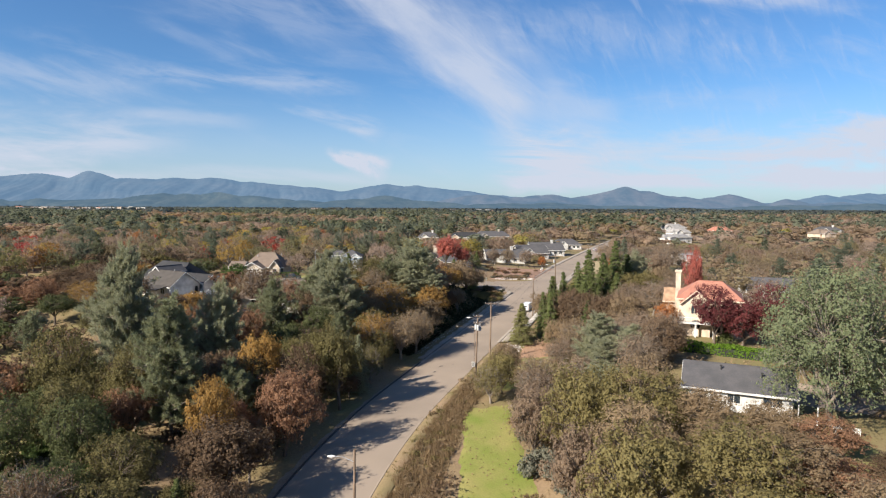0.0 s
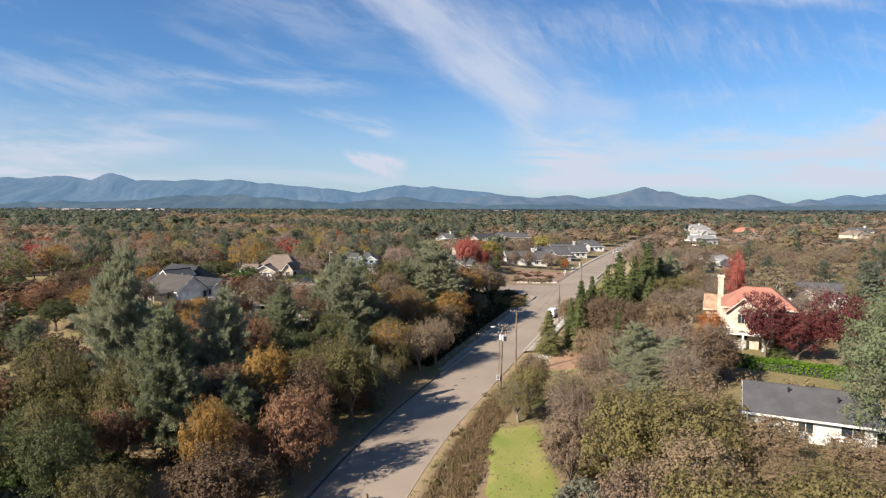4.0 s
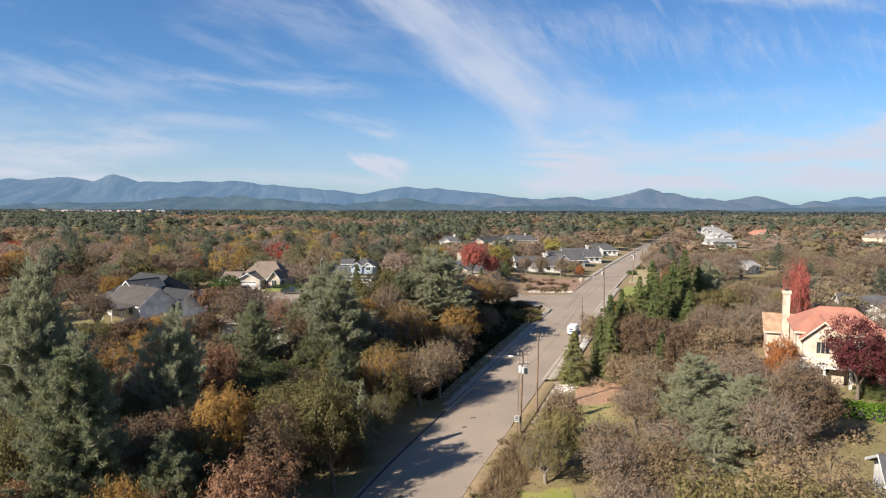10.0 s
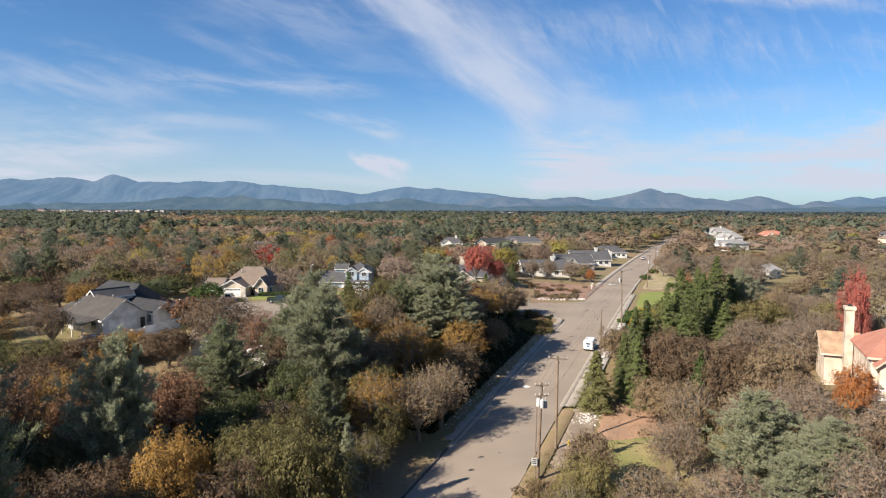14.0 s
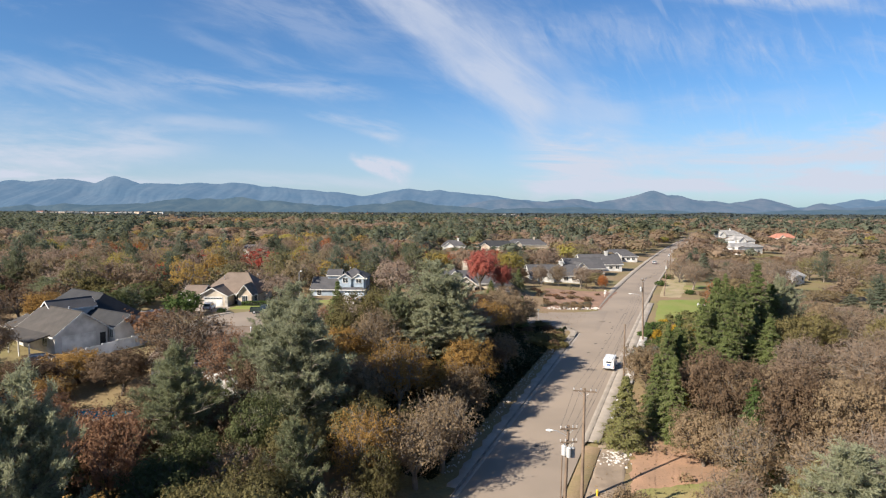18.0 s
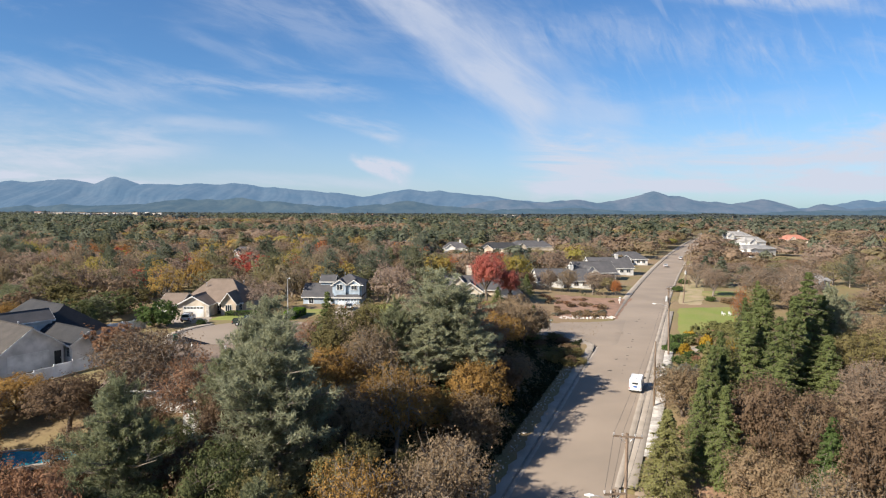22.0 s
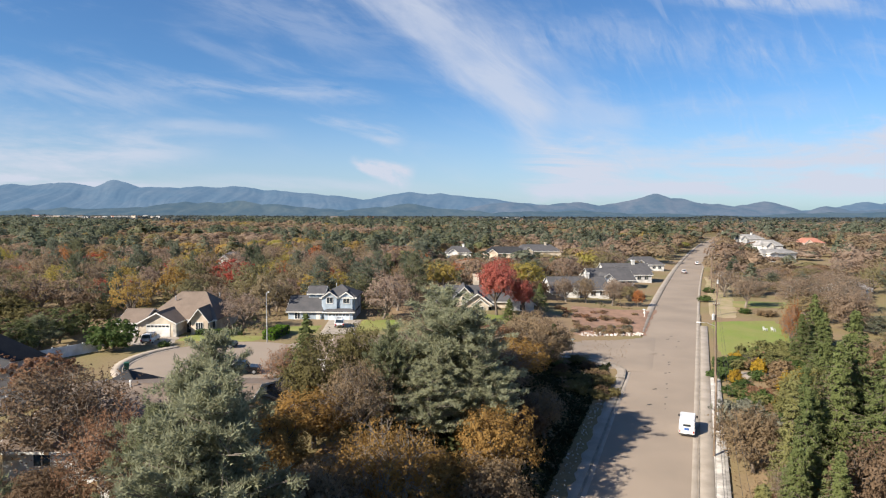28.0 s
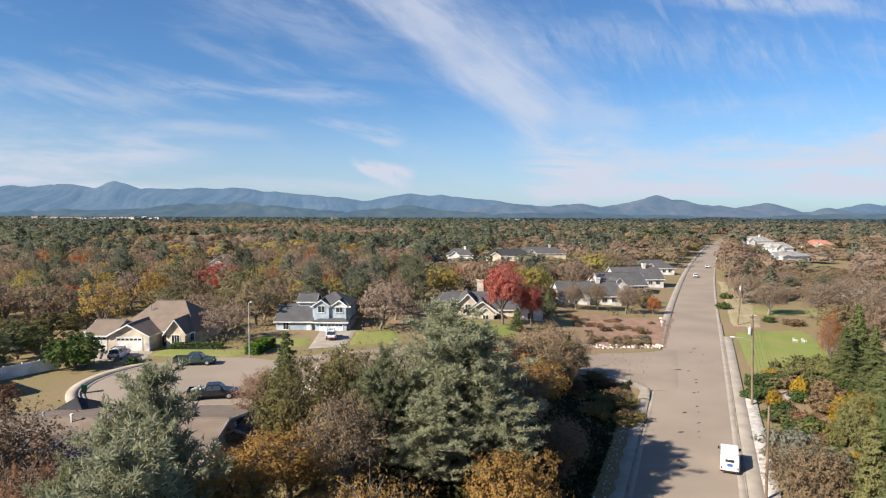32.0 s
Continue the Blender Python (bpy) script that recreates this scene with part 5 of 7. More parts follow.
understory("undergrowth_west", 420, (-62, 8, -50, 66), 60, M_OAKS[0], 41, (0.8, 2.4), "brown undergrowth between the oaks")
understory("undergrowth_west_green", 130, (-62, 4, -50, 66), 60, M_OAKS[6], 42, (0.8, 2.2), "dark green undergrowth between the oaks")
understory("undergrowth_east", 330, (18, 80, -62, 100), 60, M_OAKS[1], 43, (0.7, 2.0), "tan undergrowth and dry brush between the oaks")
understory("undergrowth_north", 620, (-75, 62, 104, 235), 36, M_OAKS[5], 44, (1.0, 3.2), "brown undergrowth and saplings behind the houses")
understory("undergrowth_north_green", 160, (-75, 62, 104, 235), 36, M_OAKS[6], 45, (1.0, 2.8), "green undergrowth behind the houses")


def patchy(scale, lo, seed):
    def keep(x, y, rng):
        v = np.sin(x / scale + seed) * np.cos(y / (scale * 1.3) + seed * 2) + 0.6 * np.sin(x / scale * 2.3 + y / scale * 1.7)
        return v + rng.normal(size=len(x)) * 0.4 > lo
    return keep


def westward(scale, lo, seed):
    inner = patchy(scale, lo, seed)

    def keep(x, y, rng):
        return inner(x, y, rng) & (rng.uniform(0, 1, len(x)) < np.where(x < 0.08 * y, 1.0, 0.3))
    return keep


woods("woods_middle", 2300, 235, 540, 300, (5.0, 8.6), (7.5, 11), M_WOODS, 21, tones=(0.0, 0.99))
woods("woods_middle_pines", 900, 240, 560, 170, (3.4, 6.4), (11, 17), M_WOODSP, 22, westward(70, 0.1, 1), "scattered green pines in the woods", tall=0.45)
woods("woods_far", 5600, 520, 1300, 110, (7, 12), (8, 13), M_WOODS, 24, None, "mixed autumn woodland towards the hills", (0.0, 0.9))
woods("woods_far_pines", 4400, 480, 1500, 70, (5.5, 9.5), (12, 18), M_WOODSP, 25, westward(160, 0.0, 3), "green pines in the far woods", tall=0.4)
woods("woods_horizon", 9000, 1150, 3500, 22, (11, 19), (11, 17), M_WOODS_HAZE, 27, None, "dark woods towards the horizon, tinted blue-grey as haze")
woods("woods_horizon_brown", 2600, 1150, 2300, 22, (9, 15), (9, 13), M_WOODS, 28, patchy(300, 0.0, 5), "brown woods towards the horizon", (0.0, 0.6))

# ---- houses ----


def bx(bm, x0, x1, y0, y1, z0, z1):
    v = [bm.verts.new(p) for p in ((x0, y0, z0), (x1, y0, z0), (x1, y1, z0), (x0, y1, z0), (x0, y0, z1), (x1, y0, z1), (x1, y1, z1), (x0, y1, z1))]
    for f in ((0, 3, 2, 1), (4, 5, 6, 7), (0, 1, 5, 4), (1, 2, 6, 5), (2, 3, 7, 6), (3, 0, 4, 7)):
        bm.faces.new([v[i] for i in f])
    return bm


def box_part(name, dims, material, parent, label="", at=None):
    return part(name, bx(bmesh.new(), *dims), material, parent, label, at)


def slab(bm, a, b, c, d, t):
    """A roof plane through four points, t thick downwards."""
    top = [bm.verts.new(p) for p in (a, b, c, d)]
    bot = [bm.verts.new((p[0], p[1], p[2] - t)) for p in (a, b, c, d)]
    bm.faces.new(top)
    bm.faces.new(bot[::-1])
    for i in range(4):
        j = (i + 1) % 4
        bm.faces.new((top[j], top[i], bot[i], bot[j]))


def block(parent, x0, x1, y0, y1, z0, eave, peak, axis, wall_m, roof_m, trim_m, over=0.5, hip=0.0):
    """A wing of a house: walls with their gables, roof planes, eaves boards. axis: the way the ridge runs."""
    bm = bmesh.new()
    xm, ym = (x0 + x1) / 2, (y0 + y1) / 2
    b = [(x0, y0), (x1, y0), (x1, y1), (x0, y1)]
    lo = [bm.verts.new((*p, z0)) for p in b]
    hi = [bm.verts.new((*p, eave)) for p in b]
    for i in range(4):
        j = (i + 1) % 4
        bm.faces.new((lo[i], lo[j], hi[j], hi[i]))
    bm.faces.new(hi)
    if not hip:
        ends = ((0, 3, (x0, ym)), (1, 2, (x1, ym))) if axis == "x" else ((0, 1, (xm, y0)), (3, 2, (xm, y1)))
        for i, j, p in ends:
            bm.faces.new((hi[i], hi[j], bm.verts.new((*p, peak - 0.12))))
    part("wall", bm, wall_m, parent)
    run = (y1 - y0) / 2 if axis == "x" else (x1 - x0) / 2
    k = (peak - eave) / run
    ez = eave - k * over
    ax0, ax1, ay0, ay1 = x0 - over, x1 + over, y0 - over, y1 + over
    t = 0.18
    if axis == "x":
        r0, r1 = (ax0 + hip * (run + over), ym, peak), (ax1 - hip * (run + over), ym, peak)
        planes = [((ax0, ay0, ez), (ax1, ay0, ez), r1, r0), ((ax1, ay1, ez), (ax0, ay1, ez), r0, r1)]
        tris = [((ax0, ay1, ez), (ax0, ay0, ez), r0), ((ax1, ay0, ez), (ax1, ay1, ez), r1)]
    else:
        r0, r1 = (xm, ay0 + hip * (run + over), peak), (xm, ay1 - hip * (run + over), peak)
        planes = [((ax0, ay1, ez), (ax0, ay0, ez), r0, r1), ((ax1, ay0, ez), (ax1, ay1, ez), r1, r0)]
        tris = [((ax0, ay0, ez), (ax1, ay0, ez), r0), ((ax1, ay1, ez), (ax0, ay1, ez), r1)]
    for p in planes:
        bm = bmesh.new()
        slab(bm, *p, t)
        part("roof_plane", bm, roof_m, parent)
        # fascia along the eave, and bargeboards up a gable
        a, c = Vector(p[0]), Vector(p[1])
        rails = [(a, c)]
        if not hip:
            rails += [(a, Vector(p[3])), (c, Vector(p[2]))]
        for q, w in rails:
            bm = bmesh.new()
            dirv = (w - q).normalized()
            out = dirv.cross(Vector((0, 0, 1))).normalized() * 0.035
            if out.dot((q + w) / 2 - Vector((xm, ym, 0))) < 0:
                out = -out
            vs = [bm.verts.new(s) for s in (q + out * 0.2, w + out * 0.2, w + out, q + out)]
            v2 = [bm.verts.new(s.co - Vector((0, 0, 0.24))) for s in vs]
            bm.faces.new(vs)
            bm.faces.new(v2[::-1])
            for i in range(4):
                j = (i + 1) % 4
                bm.faces.new((vs[j], vs[i], v2[i], v2[j]))
            part("fascia", bm, trim_m, parent)
    if hip:
        for p in tris:
            bm = bmesh.new()
            top = [bm.verts.new(q) for q in p]
            bot = [bm.verts.new((q[0], q[1], q[2] - t)) for q in p]
            bm.faces.new(top)
            bm.faces.new(bot[::-1])
            for i in range(3):
                j = (i + 1) % 3
                bm.faces.new((top[j], top[i], bot[i], bot[j]))
            part("roof_plane", bm, roof_m, parent)
    if abs(peak - eave) > 0.5:
        bm = bmesh.new()
        a, c = Vector(r0), Vector(r1)
        if (a - c).length > 0.6:
            if axis == "x":
                bx(bm, a.x, c.x, a.y - 0.14, a.y + 0.14, peak - 0.05, peak + 0.05)
            else:
                bx(bm, a.x - 0.14, a.x + 0.14, a.y, c.y, peak - 0.05, peak + 0.05)
            part("ridge_cap", bm, roof_m, parent)


FACE = {"s": 0, "e": 90, "n": 180, "w": 270}


def on_wall(x, y, z, side):
    return pose(x, y, z, 0, 0, FACE[side])


def window(parent, x, y, z, w, h, side, frame_m=None, mull=1, sill=True):
    """A window set in a wall: reveal, pane, frame bars, sill. It looks to side s, e, n or w."""
    at = on_wall(x, y, z, side)
    frame_m = frame_m or M_WHITE
    pane = box_part("window", (-w / 2, w / 2, -0.025, 0.02, 0, h), M_GLASS, parent, "dark glass window", at)
    bm = bmesh.new()
    t = 0.09
    for d in ((-w / 2 - t, -w / 2, -t, h + t), (w / 2, w / 2 + t, -t, h + t)):
        bx(bm, d[0], d[1], -0.07, 0.02, d[2], d[3])
    bx(bm, -w / 2, w / 2, -0.07, 0.02, h, h + t)
    for i in range(mull):
        xx = -w / 2 + w * (i + 1) / (mull + 1)
        bx(bm, xx - 0.03, xx + 0.03, -0.05, 0.02, 0, h)
    part("window_frame", bm, frame_m, pane)
    if sill:
        box_part("window_sill", (-w / 2 - 0.14, w / 2 + 0.14, -0.13, 0.02, -t - 0.02, 0), frame_m, pane)


def garage(parent, x, y, z, w, h, side, door_m, lights=True):
    at = on_wall(x, y, z, side)
    door = box_part("garage_door", (-w / 2, w / 2, -0.02, 0.05, 0, h), door_m, parent, "sectional garage door", at)
    n = 4
    for i in range(n):
        z0, z1 = h * i / n + 0.012, h * (i + 1) / n - 0.012
        cols = max(3, int(w / 0.75))
        bm = bmesh.new()
        bx(bm, -w / 2 + 0.01, w / 2 - 0.01, -0.045, -0.02, z0, z1)
        for c in range(cols):
            xa, xb = -w / 2 + w * c / cols + 0.09, -w / 2 + w * (c + 1) / cols - 0.09
            bx(bm, xa, xb, -0.06, -0.044, z0 + 0.09, z1 - 0.09)
        part("panel", bm, door_m, door)
        if i == n - 1 and lights:
            for c in range(cols):
                xa, xb = -w / 2 + w * c / cols + 0.1, -w / 2 + w * (c + 1) / cols - 0.1
                box_part("pane", (xa, xb, -0.07, -0.058, z0 + 0.1, z1 - 0.1), M_GLASS, door)
    bm = bmesh.new()
    for a, b, c, d in ((-w / 2 - 0.14, -w / 2, 0, h + 0.14), (w / 2, w / 2 + 0.14, 0, h + 0.14), (-w / 2, w / 2, h, h + 0.14)):
        bx(bm, a, b, -0.08, 0.03, c, d)
    part("door_frame", bm, M_WHITE, door)


def house_door(parent, x, y, z, side, m):
    d = box_part("door", (-0.46, 0.46, -0.04, 0.03, 0, 2.05), m, parent, "panelled front door", on_wall(x, y, z, side))
    bm = bmesh.new()
    for z0, z1 in ((0.2, 0.85), (1.0, 1.85)):
        for xa in (-0.36, 0.04):
            bx(bm, xa, xa + 0.32, -0.055, -0.04, z0, z1)
    part("panel", bm, m, d)
    box_part("door_handle", (0.33, 0.38, -0.10, -0.04, 0.95, 1.07), M_METAL, d)


def chimney(parent, x, y, z0, z1, w, d, m, cap_m):
    c = box_part("chimney", (x - w / 2, x + w / 2, y - d / 2, y + d / 2, z0, z1), m, parent)
    box_part("chimney_cap", (x - w / 2 - 0.14, x + w / 2 + 0.14, y - d / 2 - 0.14, y + d / 2 + 0.14, z1 - 0.45, z1 - 0.02), cap_m, c)
    box_part("flue", (x - w / 4, x + w / 4, y - d / 4, y + d / 4, z1 - 0.05, z1 + 0.22), M_DARK, c)


def vent(parent, x, y, z, m=None):
    bm = bmesh.new()
    bmesh.ops.create_cone(bm, cap_ends=True, segments=10, radius1=0.09, radius2=0.08, depth=0.7, matrix=Matrix.Translation((x, y, z + 0.3)))
    bmesh.ops.create_cone(bm, cap_ends=True, segments=10, radius1=0.15, radius2=0.12, depth=0.12, matrix=Matrix.Translation((x, y, z + 0.66)))
    part("vent_pipe", bm, m or M_METAL, parent)


def house(x, y, z, rot, label):
    return thing("house", pose(x, y, z, 0, 0, rot), label, "house")


M_RWORN = mat("weathered brown-grey shingles", (0.070, 0.062, 0.056), 0.9, 0.22, 0.6, 6.0, 0.3, (0.052, 0.047, 0.043))
# brown-roofed house at the head of the court (local zero at the garage front, left corner of its main gable)
h = house(-54.3, 102.7, 4.0, 0, "tan stucco house with brown hip roof and a double garage")
h.scale = (0.78, 1.0, 1.0)
block(h, 0, 8.2, 0, 10, -0.5, 2.75, 4.5, "y", M_TAN, M_RBROWN, M_WHITE)
block(h, -5.4, 0, 0.7, 9, -0.5, 2.7, 4.4, "x", M_TAN, M_RBROWN, M_WHITE)
block(h, -1, 15.6, 4.2, 16.5, -0.5, 2.85, 6.9, "x", M_TAN, M_RBROWN, M_WHITE, hip=0.85)
block(h, 10.6, 14.6, 2.2, 9, -0.5, 2.9, 4.9, "y", M_CREAM, M_RBROWN, M_WHITE)
garage(h, 4.2, 0, 0, 5.2, 2.2, "s", M_WHITE)
garage(h, -2.8, 0.7, 0, 3.6, 2.2, "s", M_WHITE)
box_part("stone_pier", (7.7, 8.5, -0.25, 0.5, -0.3, 2.3), M_GRAVEL, h)
window(h, 12.6, 2.2, 0.9, 1.6, 1.3, "s", mull=2)
window(h, 9.9, 4.2, 0.9, 1.3, 1.3, "s")
window(h, 15.1, 4.2, 0.9, 0.7, 1.3, "s")
house_door(h, 9.1, 4.2, 0, "s", M_DARK)
vent(h, 4, 8, 5.6)
vent(h, 12.5, 13, 5.6)
box_part("satellite_dish", (-5.6, -5.2, 0.4, 0.8, 2.6, 3.1), M_WHITE, h, "small white satellite dish")

# blue two-storey house
h = house(-24.9, 120.7, 3.2, 0, "blue two-storey house with white trim and grey roof")
h.scale = (0.86, 1.0, 1.0)
block(h, 0.3, 7.3, 0, 8, -0.5, 2.7, 3.9, "x", M_BLUEW, M_RGREY, M_WHITE, hip=0.8)
block(h, -0.6, 7.6, 1.6, 10.5, -0.5, 5.6, 7.6, "x", M_BLUEW, M_RGREY, M_WHITE, hip=0.9)
block(h, -8.6, -0.6, 0.8, 9.5, -0.5, 2.8, 5.3, "x", M_BLUEW, M_RGREY, M_WHITE)
block(h, -0.2, 3.2, 1.0, 5, 2.2, 5.7, 6.7, "y", M_BLUEW, M_RGREY, M_WHITE, over=0.3)
block(h, 4.0, 7.0, 1.2, 5, 2.2, 5.7, 6.6, "y", M_BLUEW, M_RGREY, M_WHITE, over=0.3)
block(h, -4.5, -0.6, 4.5, 9, 3.0, 6.0, 7.2, "x", M_BLUEW, M_RGREY, M_WHITE, over=0.4)
garage(h, 3.9, 0, 0, 5.0, 2.15, "s", M_BLUED)
window(h, 1.5, 1.0, 4.2, 1.5, 1.2, "s")
window(h, 5.5, 1.2, 4.2, 1.5, 1.2, "s")
window(h, -6.4, 0.8, 0.9, 1.2, 1.4, "s")
window(h, -8.6, 5, 0.9, 1.4, 1.3, "w")
house_door(h, -1.3, 0.8, 0, "s", M_WHITE)
vent(h, 2, 7, 7.0)

# tan house with the tall chimney
h = house(5.2, 138.2, 2.2, 0, "tan stone house with steep grey gables and a tall chimney")
block(h, -8, 15, 4, 19, -0.6, 2.9, 5.8, "x", M_TAN, M_RGREY, M_WHITE, hip=0.5)
block(h, 0, 6.6, 0, 8, -0.6, 2.9, 5.2, "y", M_TAN, M_RGREY, M_WHITE)
block(h, -2.8, 3.2, 2.0, 10, -0.6, 3.6, 6.6, "y", M_TAN, M_RGREY, M_WHITE)
block(h, 2.2, 5.8, -1.0, 4, -0.6, 2.6, 4.0, "y", M_TAN, M_RGREY, M_WHITE, over=0.35)
block(h, 11.5, 17, 2.0, 9, -0.6, 2.6, 4.9, "y", M_GREYW, M_RGREY, M_WHITE)
chimney(h, 3.6, 12.5, 3, 8.6, 1.5, 1.1, M_TAN, M_CREAM)
window(h, 4.0, -1.0, 0.5, 1.2, 1.7, "s")
window(h, 0.2, 2.0, 3.1, 1.1, 1.0, "s")
window(h, 14.2, 2.0, 0.8, 1.3, 1.4, "s")
house_door(h, 6.1, 0, 0, "s", M_DARK)

# house beside the court whose white gable shows over the trees
h = house(-9.0, 74.6, 3.9, -4, "low house with brown roof and a white gable end")
block(h, -6.2, 0, 0, 10.4, -1.0, 2.5, 5.0, "x", M_WHITE, M_RBROWN, M_WHITE, over=0.6)
block(h, -10.5, -6.2, 4, 10, -1.0, 2.3, 3.8, "x", M_GREYW, M_RBROWN, M_WHITE)
window(h, 0, 4.5, 0.8, 1.4, 1.2, "e")
window(h, -3, 0, 0.8, 1.6, 1.2, "s")
window(h, -5.2, 0, 0.8, 1.0, 1.2, "s")
vent(h, -4, 5.5, 4.6)

# long low house in the trees south of the court
h = house(-40, 45.5, 3.2, 0, "long low house with a broad tan-brown shingle roof")
block(h, 1, 20, 1, 24, -1.2, 2.4, 4.9, "x", M_WHITE, M_RBROWN, M_WHITE, over=0.7)
block(h, -0.5, 5.0, 17.5, 23.5, -1.2, 2.6, 4.4, "x", M_WHITE, M_RDARK, M_WHITE, hip=0.95)
block(h, 17.5, 24, 14, 22, -1.2, 2.3, 3.6, "y", M_GREYW, M_RGREY, M_WHITE)
block(h, 12.5, 19, -4.5, 3, -1.2, 2.2, 3.2, "y", M_WHITE, M_RGREY, M_WHITE)
vent(h, 7.0, 11.8, 4.75, M_WHITE)
vent(h, 12, 10.5, 4.5)
vent(h, 3.6, 13.2, 4.5)
for wx in (4.5, 8.5, 11):
    window(h, wx, 1, 0.7, 1.5, 1.2, "s")
window(h, 15.7, -4.5, 0.7, 1.5, 1.1, "s")
box_part("satellite_dish", (20.2, 20.8, 13.6, 14.0, 3.5, 4.1), M_WHITE, h, "white satellite dish on the roof")

# grey-white house with dark roof behind the vinyl fence
h = house(-58.3, 56.1, 4.2, -33, "white house with charcoal roof and wide garage gable")
block(h, -12, 0, 0, 8.2, -0.8, 2.9, 5.9, "x", M_GREYW, M_RWORN, M_WHITE)
block(h, -25, -8.3, 8.4, 19, -0.8, 3.0, 6.9, "x", M_GREYW, M_RDARK, M_WHITE, hip=0.55)
block(h, -12.6, -9.2, 4.0, 11, 3.0, 5.4, 6.7, "y", M_WHITE, M_RGREY, M_WHITE, over=0.35)
block(h, -8.3, 1.4, 8.6, 14, -0.8, 3.0, 4.6, "x", M_GREYW, M_RDARK, M_WHITE, over=0.35)
block(h, -19, -11.5, 1, 8, -0.8, 2.3, 3.6, "x", M_CREAM, M_RWORN, M_WHITE)
garage(h, 0, 3.6, 0, 5.0, 2.2, "e", M_WHITE, False)
house_door(h, 0, 7.4, 0, "e", M_DARK)
window(h, -3, 0, 0.7, 1.5, 1.2, "s")
window(h, -15, 1, 0.9, 1.8, 1.2, "s")
window(h, 0.5, 8.6, 1.0, 0.9, 1.3, "s")
vent(h, -4, 4.2, 5.6)
bm = bmesh.new()
slab(bm, (-11.6, -3.4, 2.15), (-0.8, -3.4, 2.15), (-0.8, 0.05, 2.85), (-11.6, 0.05, 2.85), 0.16)
part("porch_roof", bm, M_RWORN, h, "dark shingled porch roof")
for i in range(4):
    box_part("porch_post", (-11.3 + i * 3.4, -11.16 + i * 3.4, -3.2, -3.06, -0.8, 2.05), M_WHITE, h)

# grey-roofed bungalow
h = house(34.0, -24.0, 3.4, -26, "white bungalow with a low grey shingle roof")
block(h, 0, 11.2, 0, 8.6, -1.2, 2.6, 4.4, "x", M_WHITE, M_RGREY, M_WHITE, over=0.55)
window(h, 9.2, 0, 1.0, 1.9, 0.95, "s", mull=1)
window(h, 1.9, 0, 0.8, 0.7, 1.3, "s")
window(h, 5.2, 0, 0.9, 1.3, 1.0, "s")
for vx, vy in ((3.8, 3.2), (8.2, 2.4), (9.4, 3.6), (10.2, 1.6)):
    vent(h, vx, vy, 2.6 + vy * 0.36, M_DARK)
box_part("porch_deck", (9.8, 13.6, -2.8, -0.05, -0.7, -0.05), M_DIRT, h, "reddish wooden porch deck")
for i in range(2):
    box_part("porch_post", (11.4 + 1.8 * i, 11.52 + 1.8 * i, -2.7, -2.58, -0.05, 2.3), M_WHITE, h)

# cream house with clay tile roof
h = house(50.8, 17.3, 3.0, -25, "two-storey cream stucco house with red clay tile roof")
block(h, 0, 10.5, 0, 11, -0.8, 7.2, 9.8, "x", M_CREAM, M_RRED, M_CREAM, hip=0.6)
block(h, 0.6, 5.4, -1.4, 4, -0.8, 6.6, 8.8, "y", M_CREAM, M_RRED, M_CREAM)
block(h, -3, 6, 12, 20, -0.8, 4.8, 6.8, "x", M_CREAM, mat("tan roof tiles", (0.42, 0.27, 0.17), 0.85, 0.2, 0.7, 5.0, 0.3), M_CREAM)
chimney(h, -0.6, 10.8, -0.5, 11.2, 0.95, 1.3, M_CREAM, M_CREAM)
for wz in (0.9, 4.3):
    window(h, 0, 3.0, wz, 1.1, 1.5, "w", M_CREAM)
    window(h, 0, 7.0, wz, 1.1, 1.5, "w", M_CREAM)
    window(h, 8.5, 0, wz, 1.5, 1.6, "s", M_CREAM)
    window(h, 6.6, 0, wz, 1.0, 1.6, "s", M_CREAM)
window(h, 2.9, -1.4, 4.4, 1.5, 1.5, "s", M_CREAM, 2)
bm = bmesh.new()
bmesh.ops.create_cone(bm, cap_ends=True, segments=20, radius1=0.85, radius2=0.85, depth=0.06, matrix=Matrix.Translation((2.9, -1.42, 2.35)) @ Matrix.Rotation(math.pi / 2, 4, "X"))
part("arched_window", bm, M_GLASS, h, "dark arched entry window")
house_door(h, 2.9, -1.4, 0, "s", M_WHITE)
bm = bmesh.new()
for i in range(16):
    bx(bm, -0.2 + i * 0.4, -0.12 + i * 0.4, -2.9, -2.82, 2.9, 3.8)
bx(bm, -0.3, 6.2, -2.95, -2.78, 3.8, 3.92)
bx(bm, -0.3, 6.2, -3.0, -1.4, 2.7, 2.9)
part("balcony", bm, M_WHITE, h, "white balustraded balcony")
for i in range(3):
    box_part("column", (-0.2 + i * 3.0, 0.1 + i * 3.0, -2.9, -2.6, -0.8, 2.7), M_WHITE, h)
vent(h, 6.5, 9, 9.6, M_DARK)

